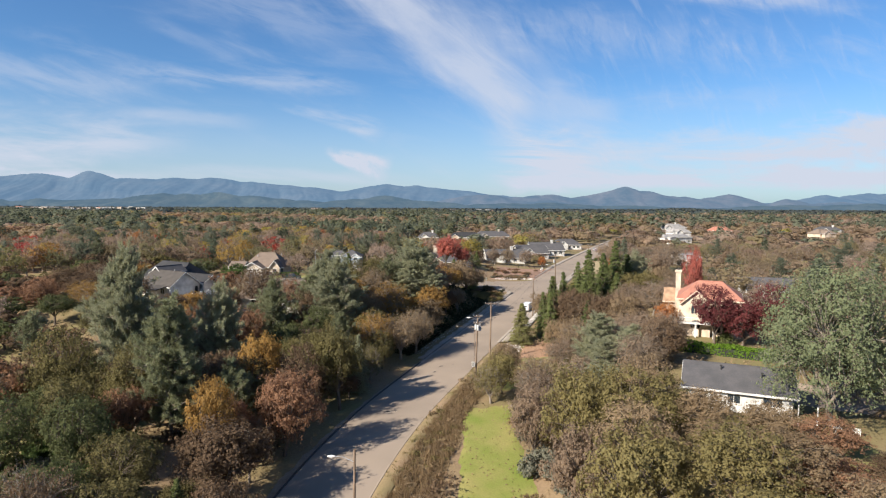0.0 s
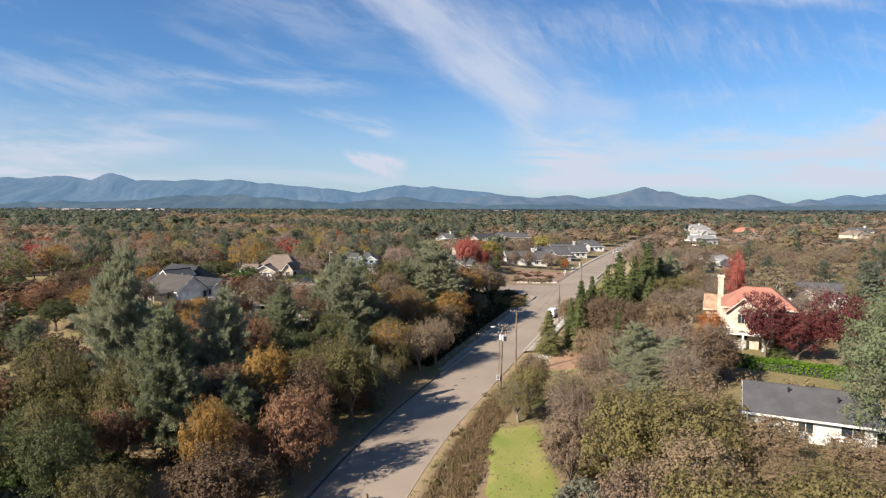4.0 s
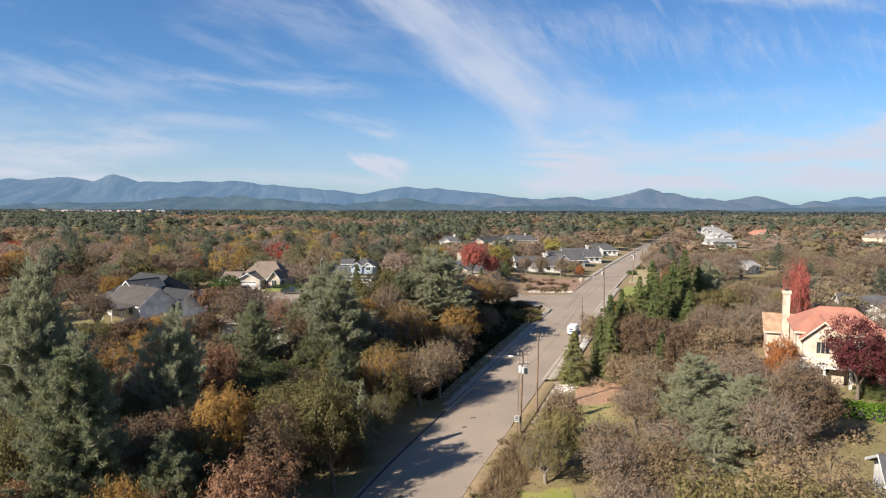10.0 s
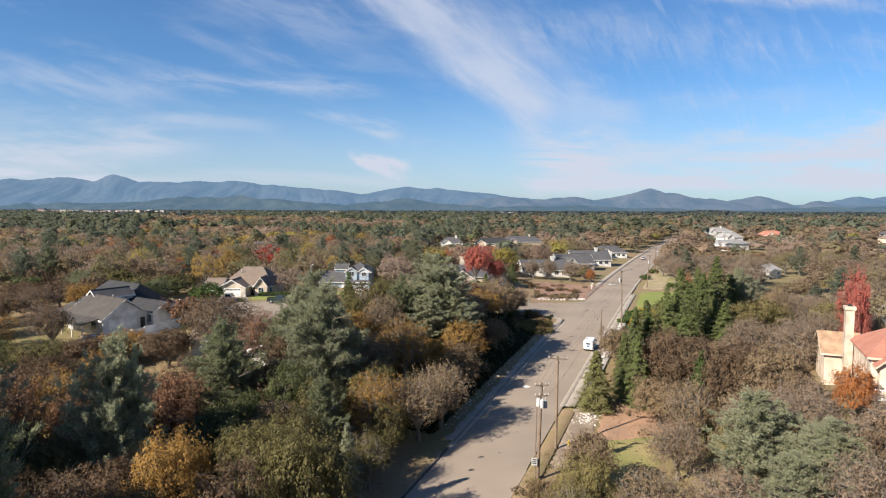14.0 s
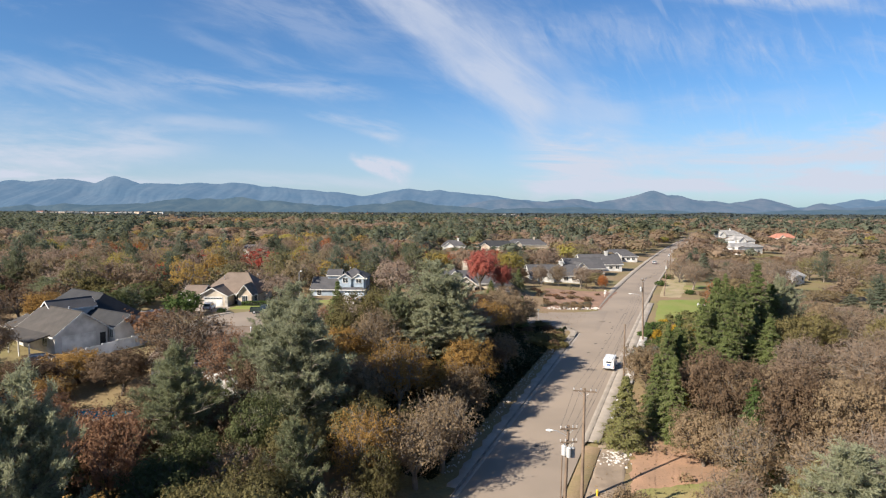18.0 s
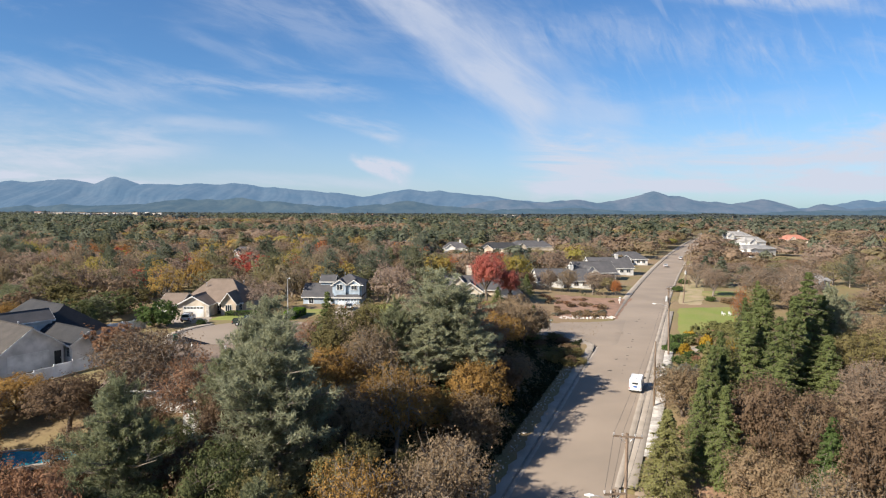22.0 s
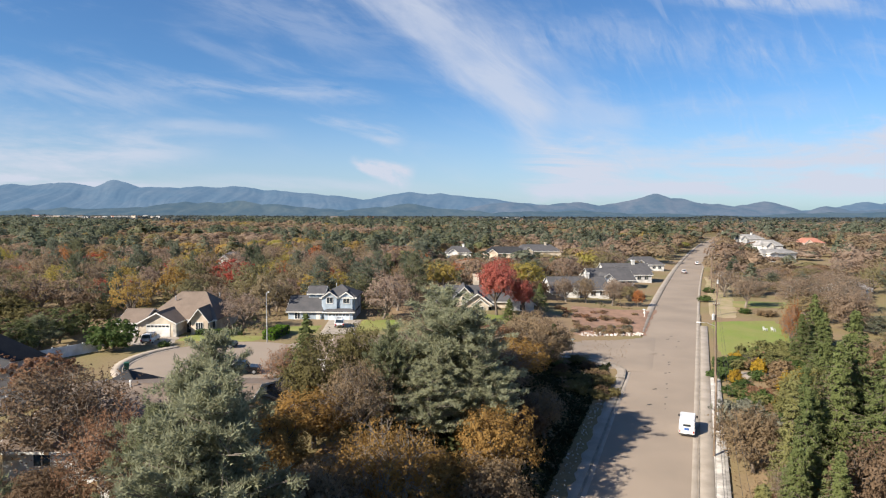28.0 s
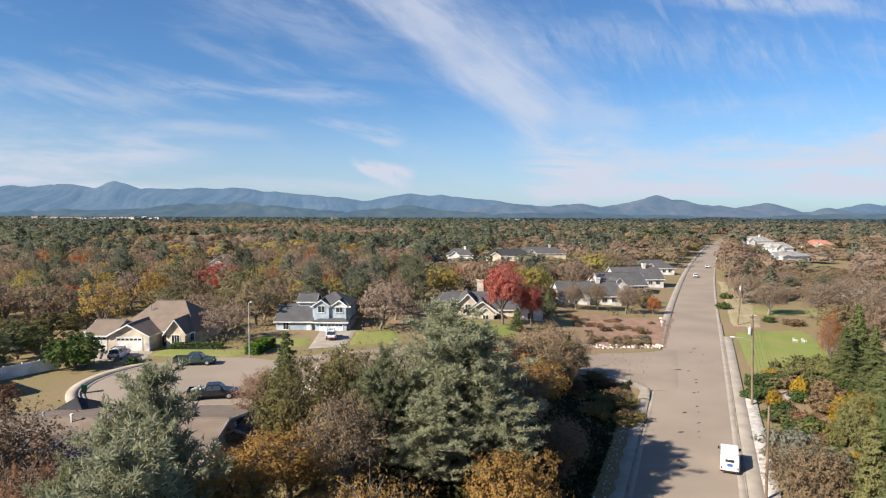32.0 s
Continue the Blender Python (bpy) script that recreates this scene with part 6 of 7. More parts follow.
# houses that stand farther off
FARH = [
    (87, 62, 2.6, -20, 13, 10, "white gabled house with a grey roof", M_WHITE, M_RGREY, 3.0, 5.6),
    (32, 170, 1.6, 6, 17, 11, "white ranch house with a grey-brown roof", M_WHITE, M_RGREY, 2.8, 6.0),
    (50, 196, 1.6, 10, 15, 11, "pale house with a grey roof", M_GREYW, M_RGREY, 2.8, 6.2),
    (60, 216, 1.4, 5, 17, 12, "grey-roofed house with a white chimney", M_WHITE, M_RGREY, 3.0, 6.6),
    (82, 262, 1.2, 5, 16, 11, "white house among trees", M_WHITE, M_RGREY, 3.0, 6.0),
    (22, 318, 1.0, -8, 22, 12, "cream two-storey house with dark roof", M_CREAM, M_RDARK, 5.0, 8.0),
    (44, 348, 1.0, 8, 26, 14, "long tan house with grey roof", M_TAN, M_RGREY, 4.8, 8.2),
    (2, 330, 1.0, 0, 14, 11, "white house with grey roof", M_WHITE, M_RGREY, 4.5, 7.6),
    (170, 318, 1.0, 20, 24, 10, "long white low building", M_WHITE, M_RPALE, 4.6, 6.4),
    (204, 385, 1.0, 12, 16, 10, "tall white house with pale roof", M_WHITE, M_RPALE, 5.4, 8.6),
    (232, 478, 1.0, 10, 26, 14, "large white building with pale grey roof", M_WHITE, M_RPALE, 5.6, 9.0),
    (270, 455, 1.0, 0, 18, 12, "house with a rust-red roof", M_CREAM, M_RRED, 3.2, 6.6),
    (119, 172, 1.2, 30, 13, 9, "low house with a pale roof", M_WHITE, M_RPALE, 2.8, 4.6),
    (345, 420, 1.0, -10, 20, 12, "white two-storey house with grey roof", M_WHITE, M_RGREY, 5.4, 8.4),
    (300, 350, 1.0, 15, 16, 11, "cream two-storey house with brown roof", M_CREAM, M_RBROWN, 5.2, 8.2),
    (-60, 300, 1.0, 5, 18, 12, "white house with brown roof", M_WHITE, M_RBROWN, 3.2, 6.4),
    (-98, 260, 1.5, 0, 16, 11, "white house with grey roof", M_WHITE, M_RGREY, 3.0, 6.0),
    (-30, 385, 1.0, 10, 18, 12, "white house with grey roof", M_WHITE, M_RGREY, 3.2, 6.4),
    (-100, -2, -0.8, 12, 17, 10, "low cream house with grey roof", M_CREAM, M_RGREY, 2.6, 4.6),
]
for x, y, z, rot, w, d, label, wm, rm, ev, pk in FARH:
    z = min(hz(x, y), hz(x + w * 0.7, y + d * 0.5)) if y > 200 else z
    h = house(x, y, z, rot, label)
    block(h, 0, w, 0, d, -1.2, ev, pk, "x", wm, rm, M_WHITE, hip=0.0 if w % 2 else 0.7)
    block(h, w * 0.1, w * 0.1 + 5.5, -2.6, 5, -1.2, ev, pk - 1.0, "y", wm, rm, M_WHITE)
    for wx in (0.55, 0.72, 0.88):
        window(h, w * wx, 0, 0.9, 1.4, 1.2, "s", sill=False)
    garage(h, w * 0.1 + 2.75, -2.6, 0, 4.4, 2.1, "s", M_WHITE, False)
    if w % 3 == 2:
        chimney(h, w * 0.7, d * 0.45, pk - 2, pk + 1.2, 1.1, 0.9, wm, wm)

# a far hillside estate and depot, pale roofs in the woods
rs = random.Random(8)
for i in range(54):
    a = rs.uniform(-0.68, -0.46) if i < 42 else rs.uniform(-0.25, 0.12)
    dist = rs.uniform(1500, 2100)
    x, y = dist * a, dist
    s = rs.uniform(0.55, 1.1)
    h = thing("house", Matrix.LocRotScale((x, y, hz(x, y) + (11 if i < 42 else 8) + rs.uniform(0, 4)), Euler((0, 0, rs.uniform(-0.4, 0.4))), (s * 1.4, s, s)), "distant pale estate house above the trees", "house", "far estate houses")
    block(h, 0, 12, 0, 8, -22, 3, 4.6, "x", rs.choice((M_GREYW, M_GREYW, M_TAN, M_CREAM)), rs.choice((M_RPALE, M_RRED, M_RGREY, M_RBROWN, M_RPALE)), M_WHITE)

# ---- fences, hedges, poles ----


def fence_run(name, p0, p1, hgt, label):
    f = thing(name, pose(p0[0], p0[1], 0), label, "fence")
    L = math.hypot(p1[0] - p0[0], p1[1] - p0[1])
    n = max(1, round(L / 2.4))
    rot = math.degrees(math.atan2(p1[1] - p0[1], p1[0] - p0[0]))
    for i in range(n + 1):
        x, y = (p1[0] - p0[0]) * i / n, (p1[1] - p0[1]) * i / n
        z = hz(p0[0] + x, p0[1] + y)
        post = box_part("post", (-0.07, 0.07, -0.07, 0.07, -0.3, hgt + 0.1), M_VINYL, f, at=pose(x, y, z, 0, 0, rot))
        bm = bmesh.new()
        bmesh.ops.create_cone(bm, cap_ends=True, segments=4, radius1=0.13, radius2=0.0, depth=0.1, matrix=Matrix.Translation((0, 0, hgt + 0.15)) @ Matrix.Rotation(math.pi / 4, 4, "Z"))
        part("cap", bm, M_VINYL, post)
        if i < n:
            x2, y2 = (p1[0] - p0[0]) * (i + 1) / n, (p1[1] - p0[1]) * (i + 1) / n
            z2 = hz(p0[0] + x2, p0[1] + y2)
            w = L / n
            rail = box_part("rail", (0.07, w - 0.07, -0.035, 0.035, (z2 - z) / 2 + hgt - 0.14, (z2 - z) / 2 + hgt), M_VINYL, f, at=pose(x, y, z, 0, 0, rot))
            for k in range(8):
                a, b = 0.07 + (w - 0.14) * k / 8, 0.07 + (w - 0.14) * (k + 1) / 8 - 0.012
                za = (z2 - z) * (a / w)
                box_part("board", (a, b, -0.02, 0.02, za + 0.05, za + hgt - 0.1), M_VINYL, rail)
    return f


fence_run("vinyl_fence", (-64.5, 36.5), (-57.2, 45.4), 1.75, "white vinyl panel fence along the yard")
fence_run("vinyl_fence", (-57.2, 45.4), (-47.6, 63.2), 1.75, "white vinyl panel fence along the yard")
fence_run("vinyl_fence", (-62.5, 79.5), (-55.5, 91), 1.75, "white vinyl panel fence in front of the side yard")
fence_run("vinyl_fence", (-62.5, 79.5), (-70, 86), 1.75, "white vinyl panel fence round the side yard")


def leafy_box(name, x0, x1, y0, y1, z0, z1, n, leaf, material, seed, parent, rot=0.0):
    rng = np.random.RandomState(seed)
    c = np.array([(x0 + x1) / 2, (y0 + y1) / 2, (z0 + z1) / 2])
    s = np.array([(x1 - x0) / 2, (y1 - y0) / 2, (z1 - z0) / 2])
    D = rng.uniform(-1, 1, (n, 3))
    ax = rng.randint(0, 3, n)
    sg = np.where(rng.rand(n) < 0.5, -1, 1)
    ax = np.where((ax == 2), 2, ax)
    D[np.arange(n), ax] = np.where(ax == 2, 1, sg) * rng.uniform(0.8, 1.06, n)
    D[:, 2] += 0.12 * np.sin(D[:, 0] * 9 + seed)
    N = np.zeros_like(D)
    N[np.arange(n), ax] = np.where(ax == 2, 1, sg)
    P, F = leaf_quads(c + D * s, N + rng.normal(size=(n, 3)) * 0.6, leaf * rng.uniform(0.6, 1.3, n), 0.7, rng)
    return part(name, mesh_of(name, P, F, material), None, parent)


def hedge(x, y, rot, L, w, hgt, material, label, n=3000, leaf=0.16):
    o = thing("hedge", pose(x, y, hz(x, y), 0, 0, rot), label, "hedge")
    box_part("core", (0.15, L - 0.15, -w / 2 + 0.2, w / 2 - 0.2, -0.6, hgt - 0.3), M_DARK, o)
    leafy_box("foliage", 0, L, -w / 2, w / 2, -0.3, hgt, n, leaf, material, int(x * 7) % 99, o)
    return o


hedge(45.6, 4.6, -34, 19, 2.8, 1.5, M_HEDGE, "long bright green clipped hedge", 7000)
hedge(60.5, -5.2, -22, 12, 2.8, 1.5, M_HEDGE, "bright green clipped hedge", 4000)
hedge(47.6, 98.8, 4, 5.2, 2.0, 1.7, M_SHRUB, "dark green clipped hedge at the lawn", 2200)
hedge(53.0, 99.2, 6, 7.5, 3.0, 2.4, M_CEDAR2, "loose yellow-green hedge at the lawn", 3600)
hedge(44.6, 92.6, 40, 5.5, 2.6, 1.0, M_SHRUB, "low rounded green hedge by the pole", 1800)
hedge(-30.5, 100.2, 80, 6.5, 2.2, 1.6, M_HEDGE, "green clipped shrubs beside the street lamp", 2000)
hedge(-44.8, 104.6, 2, 8, 1.2, 1.0, M_SHRUB, "dark green hedge under the windows", 1500)

SHRUB_P = {}


def shrub(x, y, r, hgt, material, label, lod=0, group=""):
    v = int(abs(x * 3 + y)) % 3
    if (v, lod) not in SHRUB_P:
        SHRUB_P[v, lod] = broad_tree(120 + v, 2.0, 1.3, (60, 30)[lod], (52, 22)[lod], (0.095, 0.17)[lod], base=0.05, spread=0.15, flat=0.95)
    segs, P, F = SHRUB_P[v, lod]
    key = ("shrub", v, lod)
    wood, crown = tree_meshes(key, lambda: (segs, P, F), material, M_BARKP)
    o = thing("shrub", Matrix.LocRotScale((x, y, hz(x, y) - 0.1), Euler((0, 0, x * 3.1)), (r / 1.3, r / 1.3, hgt / 2.0)), label, "shrub", group)
    part("trunk", wood, None, o)
    part("crown", crown, None, o)
    return o


shrub(-53.3, 91.2, 3.6, 4.8, M_SHRUB, "large round dark green shrub by the fence")
shrub(-46, 94, 1.0, 1.2, M_SHRUB, "small round green garden shrub")
for x, y, r, hh in ((39.0, 72.0, 3.0, 4.0), (41.0, 68.0, 2.4, 3.0), (37.0, 67.5, 2.0, 2.4)):
    shrub(x, y, r, hh, M_SILVER, "silvery blue-grey shrub beside the stones")
for x, y, r, hh, m in ((44.8, 84.5, 2.2, 1.5, M_SHRUB), (47, 88, 1.8, 1.4, M_SHRUB), (52, 86, 2.4, 2.4, M_BRUSH), (55, 91, 2.4, 3.0, M_BRUSH), (58.5, 103, 2.8, 3.2, M_CEDAR2), (62.5, 104.5, 2.6, 3.0, M_CEDAR2), (56.5, 97, 2.2, 2.6, M_CEDAR2), (50.5, 79, 2.2, 2.6, M_YELLOW), (54, 82, 2.0, 2.2, M_SHRUB),
                       (44.5, 80, 2.0, 1.4, M_SHRUB), (46, 76, 1.6, 1.2, M_BRUSH), (78, 150, 1.6, 1.5, M_SHRUB), (81.5, 146, 2.4, 1.6, M_BRUSH), (76, 170, 2.0, 1.8, M_SHRUB), (86, 190, 2.0, 1.8, M_SHRUB)):
    shrub(x, y, r, hh, m, "low rounded shrub in the garden bed", 0, "garden shrubs")
srng = random.Random(5)
for i in range(64):  # garden shrubs east of the pavement
    y = srng.uniform(50, 104)
    x = float(xc(y)) + srng.uniform(11.5, 25)
    shrub(x, y, srng.uniform(1.0, 2.0), srng.uniform(1.2, 3.0), srng.choice((M_CEDAR2, M_SHRUB, M_YELLOW, M_BRUSH, M_SHRUB, M_CEDAR, RU, M_CEDAR, M_CEDAR2)), "leafy garden shrub east of the pavement", 0, "pavement shrubs")
for i in range(26):  # low growth on the corner of the bank
    x, y = srng.uniform(18.5, 26.5), srng.uniform(82, 101)
    shrub(x, y, srng.uniform(1.1, 1.9), srng.uniform(0.9, 1.7), srng.choice((O, B, O, M_BRUSH)), "low olive-brown shrub on the corner bank", 0, "bank shrubs")
for i in range(26):  # manzanita and brush on the slope at the south-west
    x, y = srng.uniform(-46, -26), srng.uniform(-36, -12)
    if not any(abs(x - a) < 2 and abs(y - b) < 2 for a, b in ((-31.5, -12), (-28.5, -31))):
        shrub(x, y, srng.uniform(1.2, 2.4), srng.uniform(1.6, 3.4), srng.choice((M_SHRUB, M_SHRUB, M_SILVER, LO, M_SHRUB)), "dense evergreen hillside shrub", 0, "hillside shrubs")
for i in range(12):
    x, y = srng.uniform(14.5, 21), srng.uniform(-30, -4)
    shrub(x, y, srng.uniform(1.2, 2.3), srng.uniform(1.8, 3.2), srng.choice((M_SILVER, M_SILVER, M_BRUSH, GT)), "grey-green shrub on the field's edge", 0, "field shrubs")
for i in range(80):  # dry brush in the roadside ditch
    y = srng.uniform(-45, 16)
    x = float(xc(y)) + srng.uniform(6.4, 11.2) + (1.5 if y < -5 else 0)
    shrub(x, y, srng.uniform(0.6, 1.1), srng.uniform(0.4, 0.8), srng.choice((M_BRUSH, T, T, O, M_BRUSH)), "dry brown roadside brush", 1, "ditch brush")
for i in range(110):
    x, y = srng.uniform(28.5, 52), srng.uniform(122.5, 150) if i < 50 else srng.uniform(122.3, 132)
    if x - float(xc(y)) < -9:
        big = y > 133
        shrub(x, y, srng.uniform(0.6, 1.0) if not big else srng.uniform(0.8, 1.4), srng.uniform(0.6, 1.2), srng.choice((M_BRUSH, T, M_SILVER)) if not big else srng.choice((RU, M_BRUSH, B)), "clump of ornamental grass in the bed", 1, "bed plants")

# ivy over the cut bank, coloured near black to stand for its deep shade
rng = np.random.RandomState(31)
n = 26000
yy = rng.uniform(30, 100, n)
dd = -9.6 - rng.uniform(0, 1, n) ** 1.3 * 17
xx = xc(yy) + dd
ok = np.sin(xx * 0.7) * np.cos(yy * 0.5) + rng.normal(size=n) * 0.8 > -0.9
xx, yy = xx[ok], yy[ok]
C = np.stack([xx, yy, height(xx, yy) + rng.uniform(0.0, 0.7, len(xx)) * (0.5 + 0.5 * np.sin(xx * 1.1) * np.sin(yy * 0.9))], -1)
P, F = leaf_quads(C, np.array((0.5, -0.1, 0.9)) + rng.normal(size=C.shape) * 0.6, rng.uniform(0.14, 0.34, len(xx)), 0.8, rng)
tagged(new("ivy", mesh_of("ivy", P, F, M_BANK_SHADE)), "dark ivy and leaf litter over the shaded cut bank", "ground cover", kind="stuff")
# fallen leaves and grass tufts over the open ground
n = 42000
xx, yy = rng.uniform(-60, 75, n), rng.uniform(-45, 130, n)
dd = xx - xc(yy)
ok = (np.abs(dd) > 7.5) & ((xx + 33) ** 2 + (yy - 85) ** 2 > 15.5 ** 2)
for a, b, c, e in CLEAR[1:10]:
    ok &= ~((xx > a) & (xx < b) & (yy > c) & (yy < e))
xx, yy = xx[ok], yy[ok]
C = np.stack([xx, yy, height(xx, yy) + rng.uniform(0.0, 0.25, len(xx))], -1)
P, F = leaf_quads(C, np.array((0, 0, 0.8)) + rng.normal(size=C.shape) * 0.7, rng.uniform(0.06, 0.2, len(xx)), 0.5, rng)
tagged(new("litter", mesh_of("litter", P, F, M_BRUSH)), "dry grass tufts and fallen leaves", "ground cover", kind="stuff")




def tall_grass(name, n, d0, d1, y0, y1, hh, material, seed, label):
    """Upright dry blades in leaning tufts along the ditch."""
    rng = np.random.RandomState(seed)
    ty, td = rng.uniform(y0, y1, n // 14), rng.uniform(d0, d1, n // 14)
    k = rng.randint(0, len(ty), n)
    y = ty[k] + rng.normal(size=n) * 0.22
    x = xc(ty[k]) + td[k] * 1.05 + np.where(ty[k] < -5, 1.2, 0) * (td[k] - d0) / (d1 - d0) + rng.normal(size=n) * 0.22
    base = np.stack([x, y, np.maximum(height(x, y), zr(y) - 0.05)], -1)
    lean = (rng.normal(size=(len(ty), 3)) * 0.16)[k] + rng.normal(size=(n, 3)) * 0.16
    L = rng.uniform(*hh, (n, 1)) * (0.6 + 0.8 * rng.uniform(0, 1, len(ty)))[k][:, None]
    tip = base + (lean + np.array((0, 0, 1))) * L
    a = rng.uniform(0, 6.28, n)
    w = np.stack([np.cos(a), np.sin(a), np.zeros(n)], -1) * rng.uniform(0.03, 0.06, (n, 1))
    P = np.stack([base - w, base + w, tip], 1).reshape(-1, 3)
    return tagged(new(name, mesh_of(name, P, np.arange(3 * n).reshape(-1, 3), material)), label, "grass", kind="stuff")


tall_grass("ditch_grass", 26000, 7.2, 11.6, -62, 17, (0.35, 0.8), M_BRUSH, 61, "tall dry brown grass in the roadside ditch")
tall_grass("verge_grass", 9000, 5.9, 8.2, -62, 24, (0.15, 0.4), M_OAKS[2], 62, "short olive grass along the road edge")
# stones
def stone_mesh(seed):
    r = random.Random(seed)
    bm = bmesh.new()
    bmesh.ops.create_icosphere(bm, subdivisions=1, radius=0.5)
    for v in bm.verts:
        v.co *= r.uniform(0.75, 1.15)
        v.co.z *= 0.7
    return bmesh_mesh("stone", bm, M_STONE)


STONES = [stone_mesh(i) for i in range(6)]


def stone_bed(label, pts, n, size, seed, lift=0.0):
    r = random.Random(seed)
    bed = thing("stone_bed", pose(0, 0, 0), label, "stones")
    for i in range(n):
        x, y = pts(r)
        ob = part("stone", STONES[i % 6], None, bed)
        s = r.uniform(*size)
        ob.matrix_basis = Matrix.LocRotScale((x, y, hz(x, y) + 0.12 * s + lift), Euler((r.uniform(0, 6), r.uniform(0, 0.5), r.uniform(0, 6))), (s, s * r.uniform(0.7, 1.2), s * 0.8))
    return bed


def strip_pts(d0, d1, y0, y1):
    def f(r):
        y = r.uniform(y0, y1)
        s = slope(y)
        q = math.hypot(1, s)
        d = r.uniform(d0, d1)
        return float(xc(y)) + d / q, y - d * s / q
    return f


stone_bed("pile of pale boulders under the conifer by the road", lambda r: (22.3 + r.gauss(0, 0.9), 35.6 + r.gauss(0, 1.1)), 90, (0.22, 0.55), 1)
stone_bed("white stones along the pavement edge", strip_pts(7.5, 8.9, 50, 98), 280, (0.16, 0.40), 2)
stone_bed("pale rocks along the planted corner bed", lambda r: (lambda f: (28.5 + 15 * f + r.gauss(0, 0.5), 121.8 + 2.6 * f + r.gauss(0, 0.8)))(r.random()), 90, (0.3, 0.8), 3)
stone_bed("loose pale stones in the strip beside the road", strip_pts(-8.6, -7.4, 28, 91), 220, (0.12, 0.3), 4, 0.1)


def tube_part(name, segs, material, parent, sides=8, label=""):
    vs, fs = tubes(segs, sides)
    return part(name, smooth_shade(mesh_of(name, vs, fs, material)), None, parent, label)


POLES = []


def util_pole(x, y, zb, zt, lean=(0, 0), arm=2.4, turn=-67, cans=0, lamp=None, label="brown wooden utility pole with a crossarm", second=False, d=0.16):
    o = thing("utility_pole", pose(x, y, zb), label, "pole", "utility poles")
    H = zt - zb
    tx, ty = lean
    tube_part("pole", [((0, 0, -0.6), (tx / 2, ty / 2, H / 2), d * 1.15, d), ((tx / 2, ty / 2, H / 2), (tx, ty, H), d, d * 0.78)], M_WOOD, o, 10)
    ca, sa = math.cos(radians(turn + 67)), math.sin(radians(turn + 67))
    tips = []
    for k, drop in enumerate((0.25,) + ((1.5,) if second else ())):
        if arm:
            a = box_part("crossarm", (-arm / 2, arm / 2, -0.06, 0.06, -0.07, 0.07), M_WOOD, o, at=pose(tx, ty - 0.18, H - drop, 0, 0, turn + 67))
            for s in (-0.95, -0.35, 0.5, 0.95):
                bm = bmesh.new()
                bmesh.ops.create_cone(bm, cap_ends=True, segments=8, radius1=0.05, radius2=0.075, depth=0.2, matrix=Matrix.Translation((s * arm / 2, 0, 0.17)))
                part("insulator", bm, M_CERAM, a)
                tips.append(Vector((x + tx + ca * s * arm / 2, y + ty - 0.18 + sa * s * arm / 2, zt - drop + 0.27)))
            tube_part("brace", [((tx - arm * 0.3 * ca, ty - 0.15, H - drop), (tx, ty, H - drop - 0.7), 0.025, 0.025), ((tx + arm * 0.3 * ca, ty - 0.15, H - drop), (tx, ty, H - drop - 0.7), 0.025, 0.025)], M_METAL, o, 5)
    for i in range(cans):
        th = radians(200 + 70 * i)
        bm = bmesh.new()
        c = Matrix.Translation((tx + 0.42 * math.cos(th), ty + 0.42 * math.sin(th), H - 2.3 - 0.1 * i))
        bmesh.ops.create_cone(bm, cap_ends=True, segments=14, radius1=0.23, radius2=0.23, depth=0.85, matrix=c)
        bmesh.ops.create_cone(bm, cap_ends=True, segments=14, radius1=0.25, radius2=0.1, depth=0.12, matrix=c @ Matrix.Translation((0, 0, 0.48)))
        can = part("transformer", bm, M_GREYCAN, o, "grey transformer can")
        tube_part("bushing", [((tx + 0.42 * math.cos(th), ty + 0.42 * math.sin(th), H - 1.9), (tx + 0.5 * math.cos(th), ty + 0.5 * math.sin(th), H - 1.55), 0.05, 0.03)], M_CERAM, can, 6)
    if lamp:
        lx, ly, lz = lamp
        tube_part("lamp_arm", [((tx * 0.9, ty * 0.9, lz - 0.5), (lx * 0.6, ly * 0.6, lz), 0.035, 0.03), ((lx * 0.6, ly * 0.6, lz), (lx, ly, lz), 0.03, 0.03)], M_METAL, o, 6)
        q = Vector((lx, ly, lz))
        dv = Vector((lx, ly, 0)).normalized()
        head = tube_part("lamp_head", [(q - dv * 0.1, q + dv * 0.25, 0.07, 0.14), (q + dv * 0.25, q + dv * 0.6, 0.14, 0.06)], M_WHITE, o, 8, "pale cobra-head street lamp")
        tube_part("lens", [(q + dv * 0.2 - Vector((0, 0, 0.05)), q + dv * 0.22 - Vector((0, 0, 0.16)), 0.12, 0.08)], M_LAMPW, head, 8)
    POLES.append(tips)
    return o


pa = util_pole(16.3, 25.6, -4.2, 7.75, (0.2, 0.5), 2.4, -80, label="tall brown wooden utility pole with one crossarm")
pb = util_pole(12.7, 17.7, -4.7, 6.75, (0.35, 0.0), 1.6, -60, cans=3, lamp=(-1.1, 0.2, 10.9), label="wooden pole crowded with transformers and a street lamp", second=True)
tube_part("riser", [((-0.35, -0.1, 0), (-0.2, -0.1, 9.0), 0.06, 0.06)], M_WOOD, pb, 8, "brown conduit riser")
sign = box_part("sign_plate", (-0.33, 0.33, -0.02, 0.02, 3.0, 3.9), M_WHITE, pb, "white traffic sign", pose(-0.45, -0.35, -1.2))
bm = bmesh.new()
for i, z in enumerate((3.2, 3.42, 3.64)):
    bx(bm, -0.24, 0.24 - 0.08 * (i % 2), -0.034, -0.021, z, z + 0.10)
part("lettering", bm, M_DARK, sign, "black lettering bars")
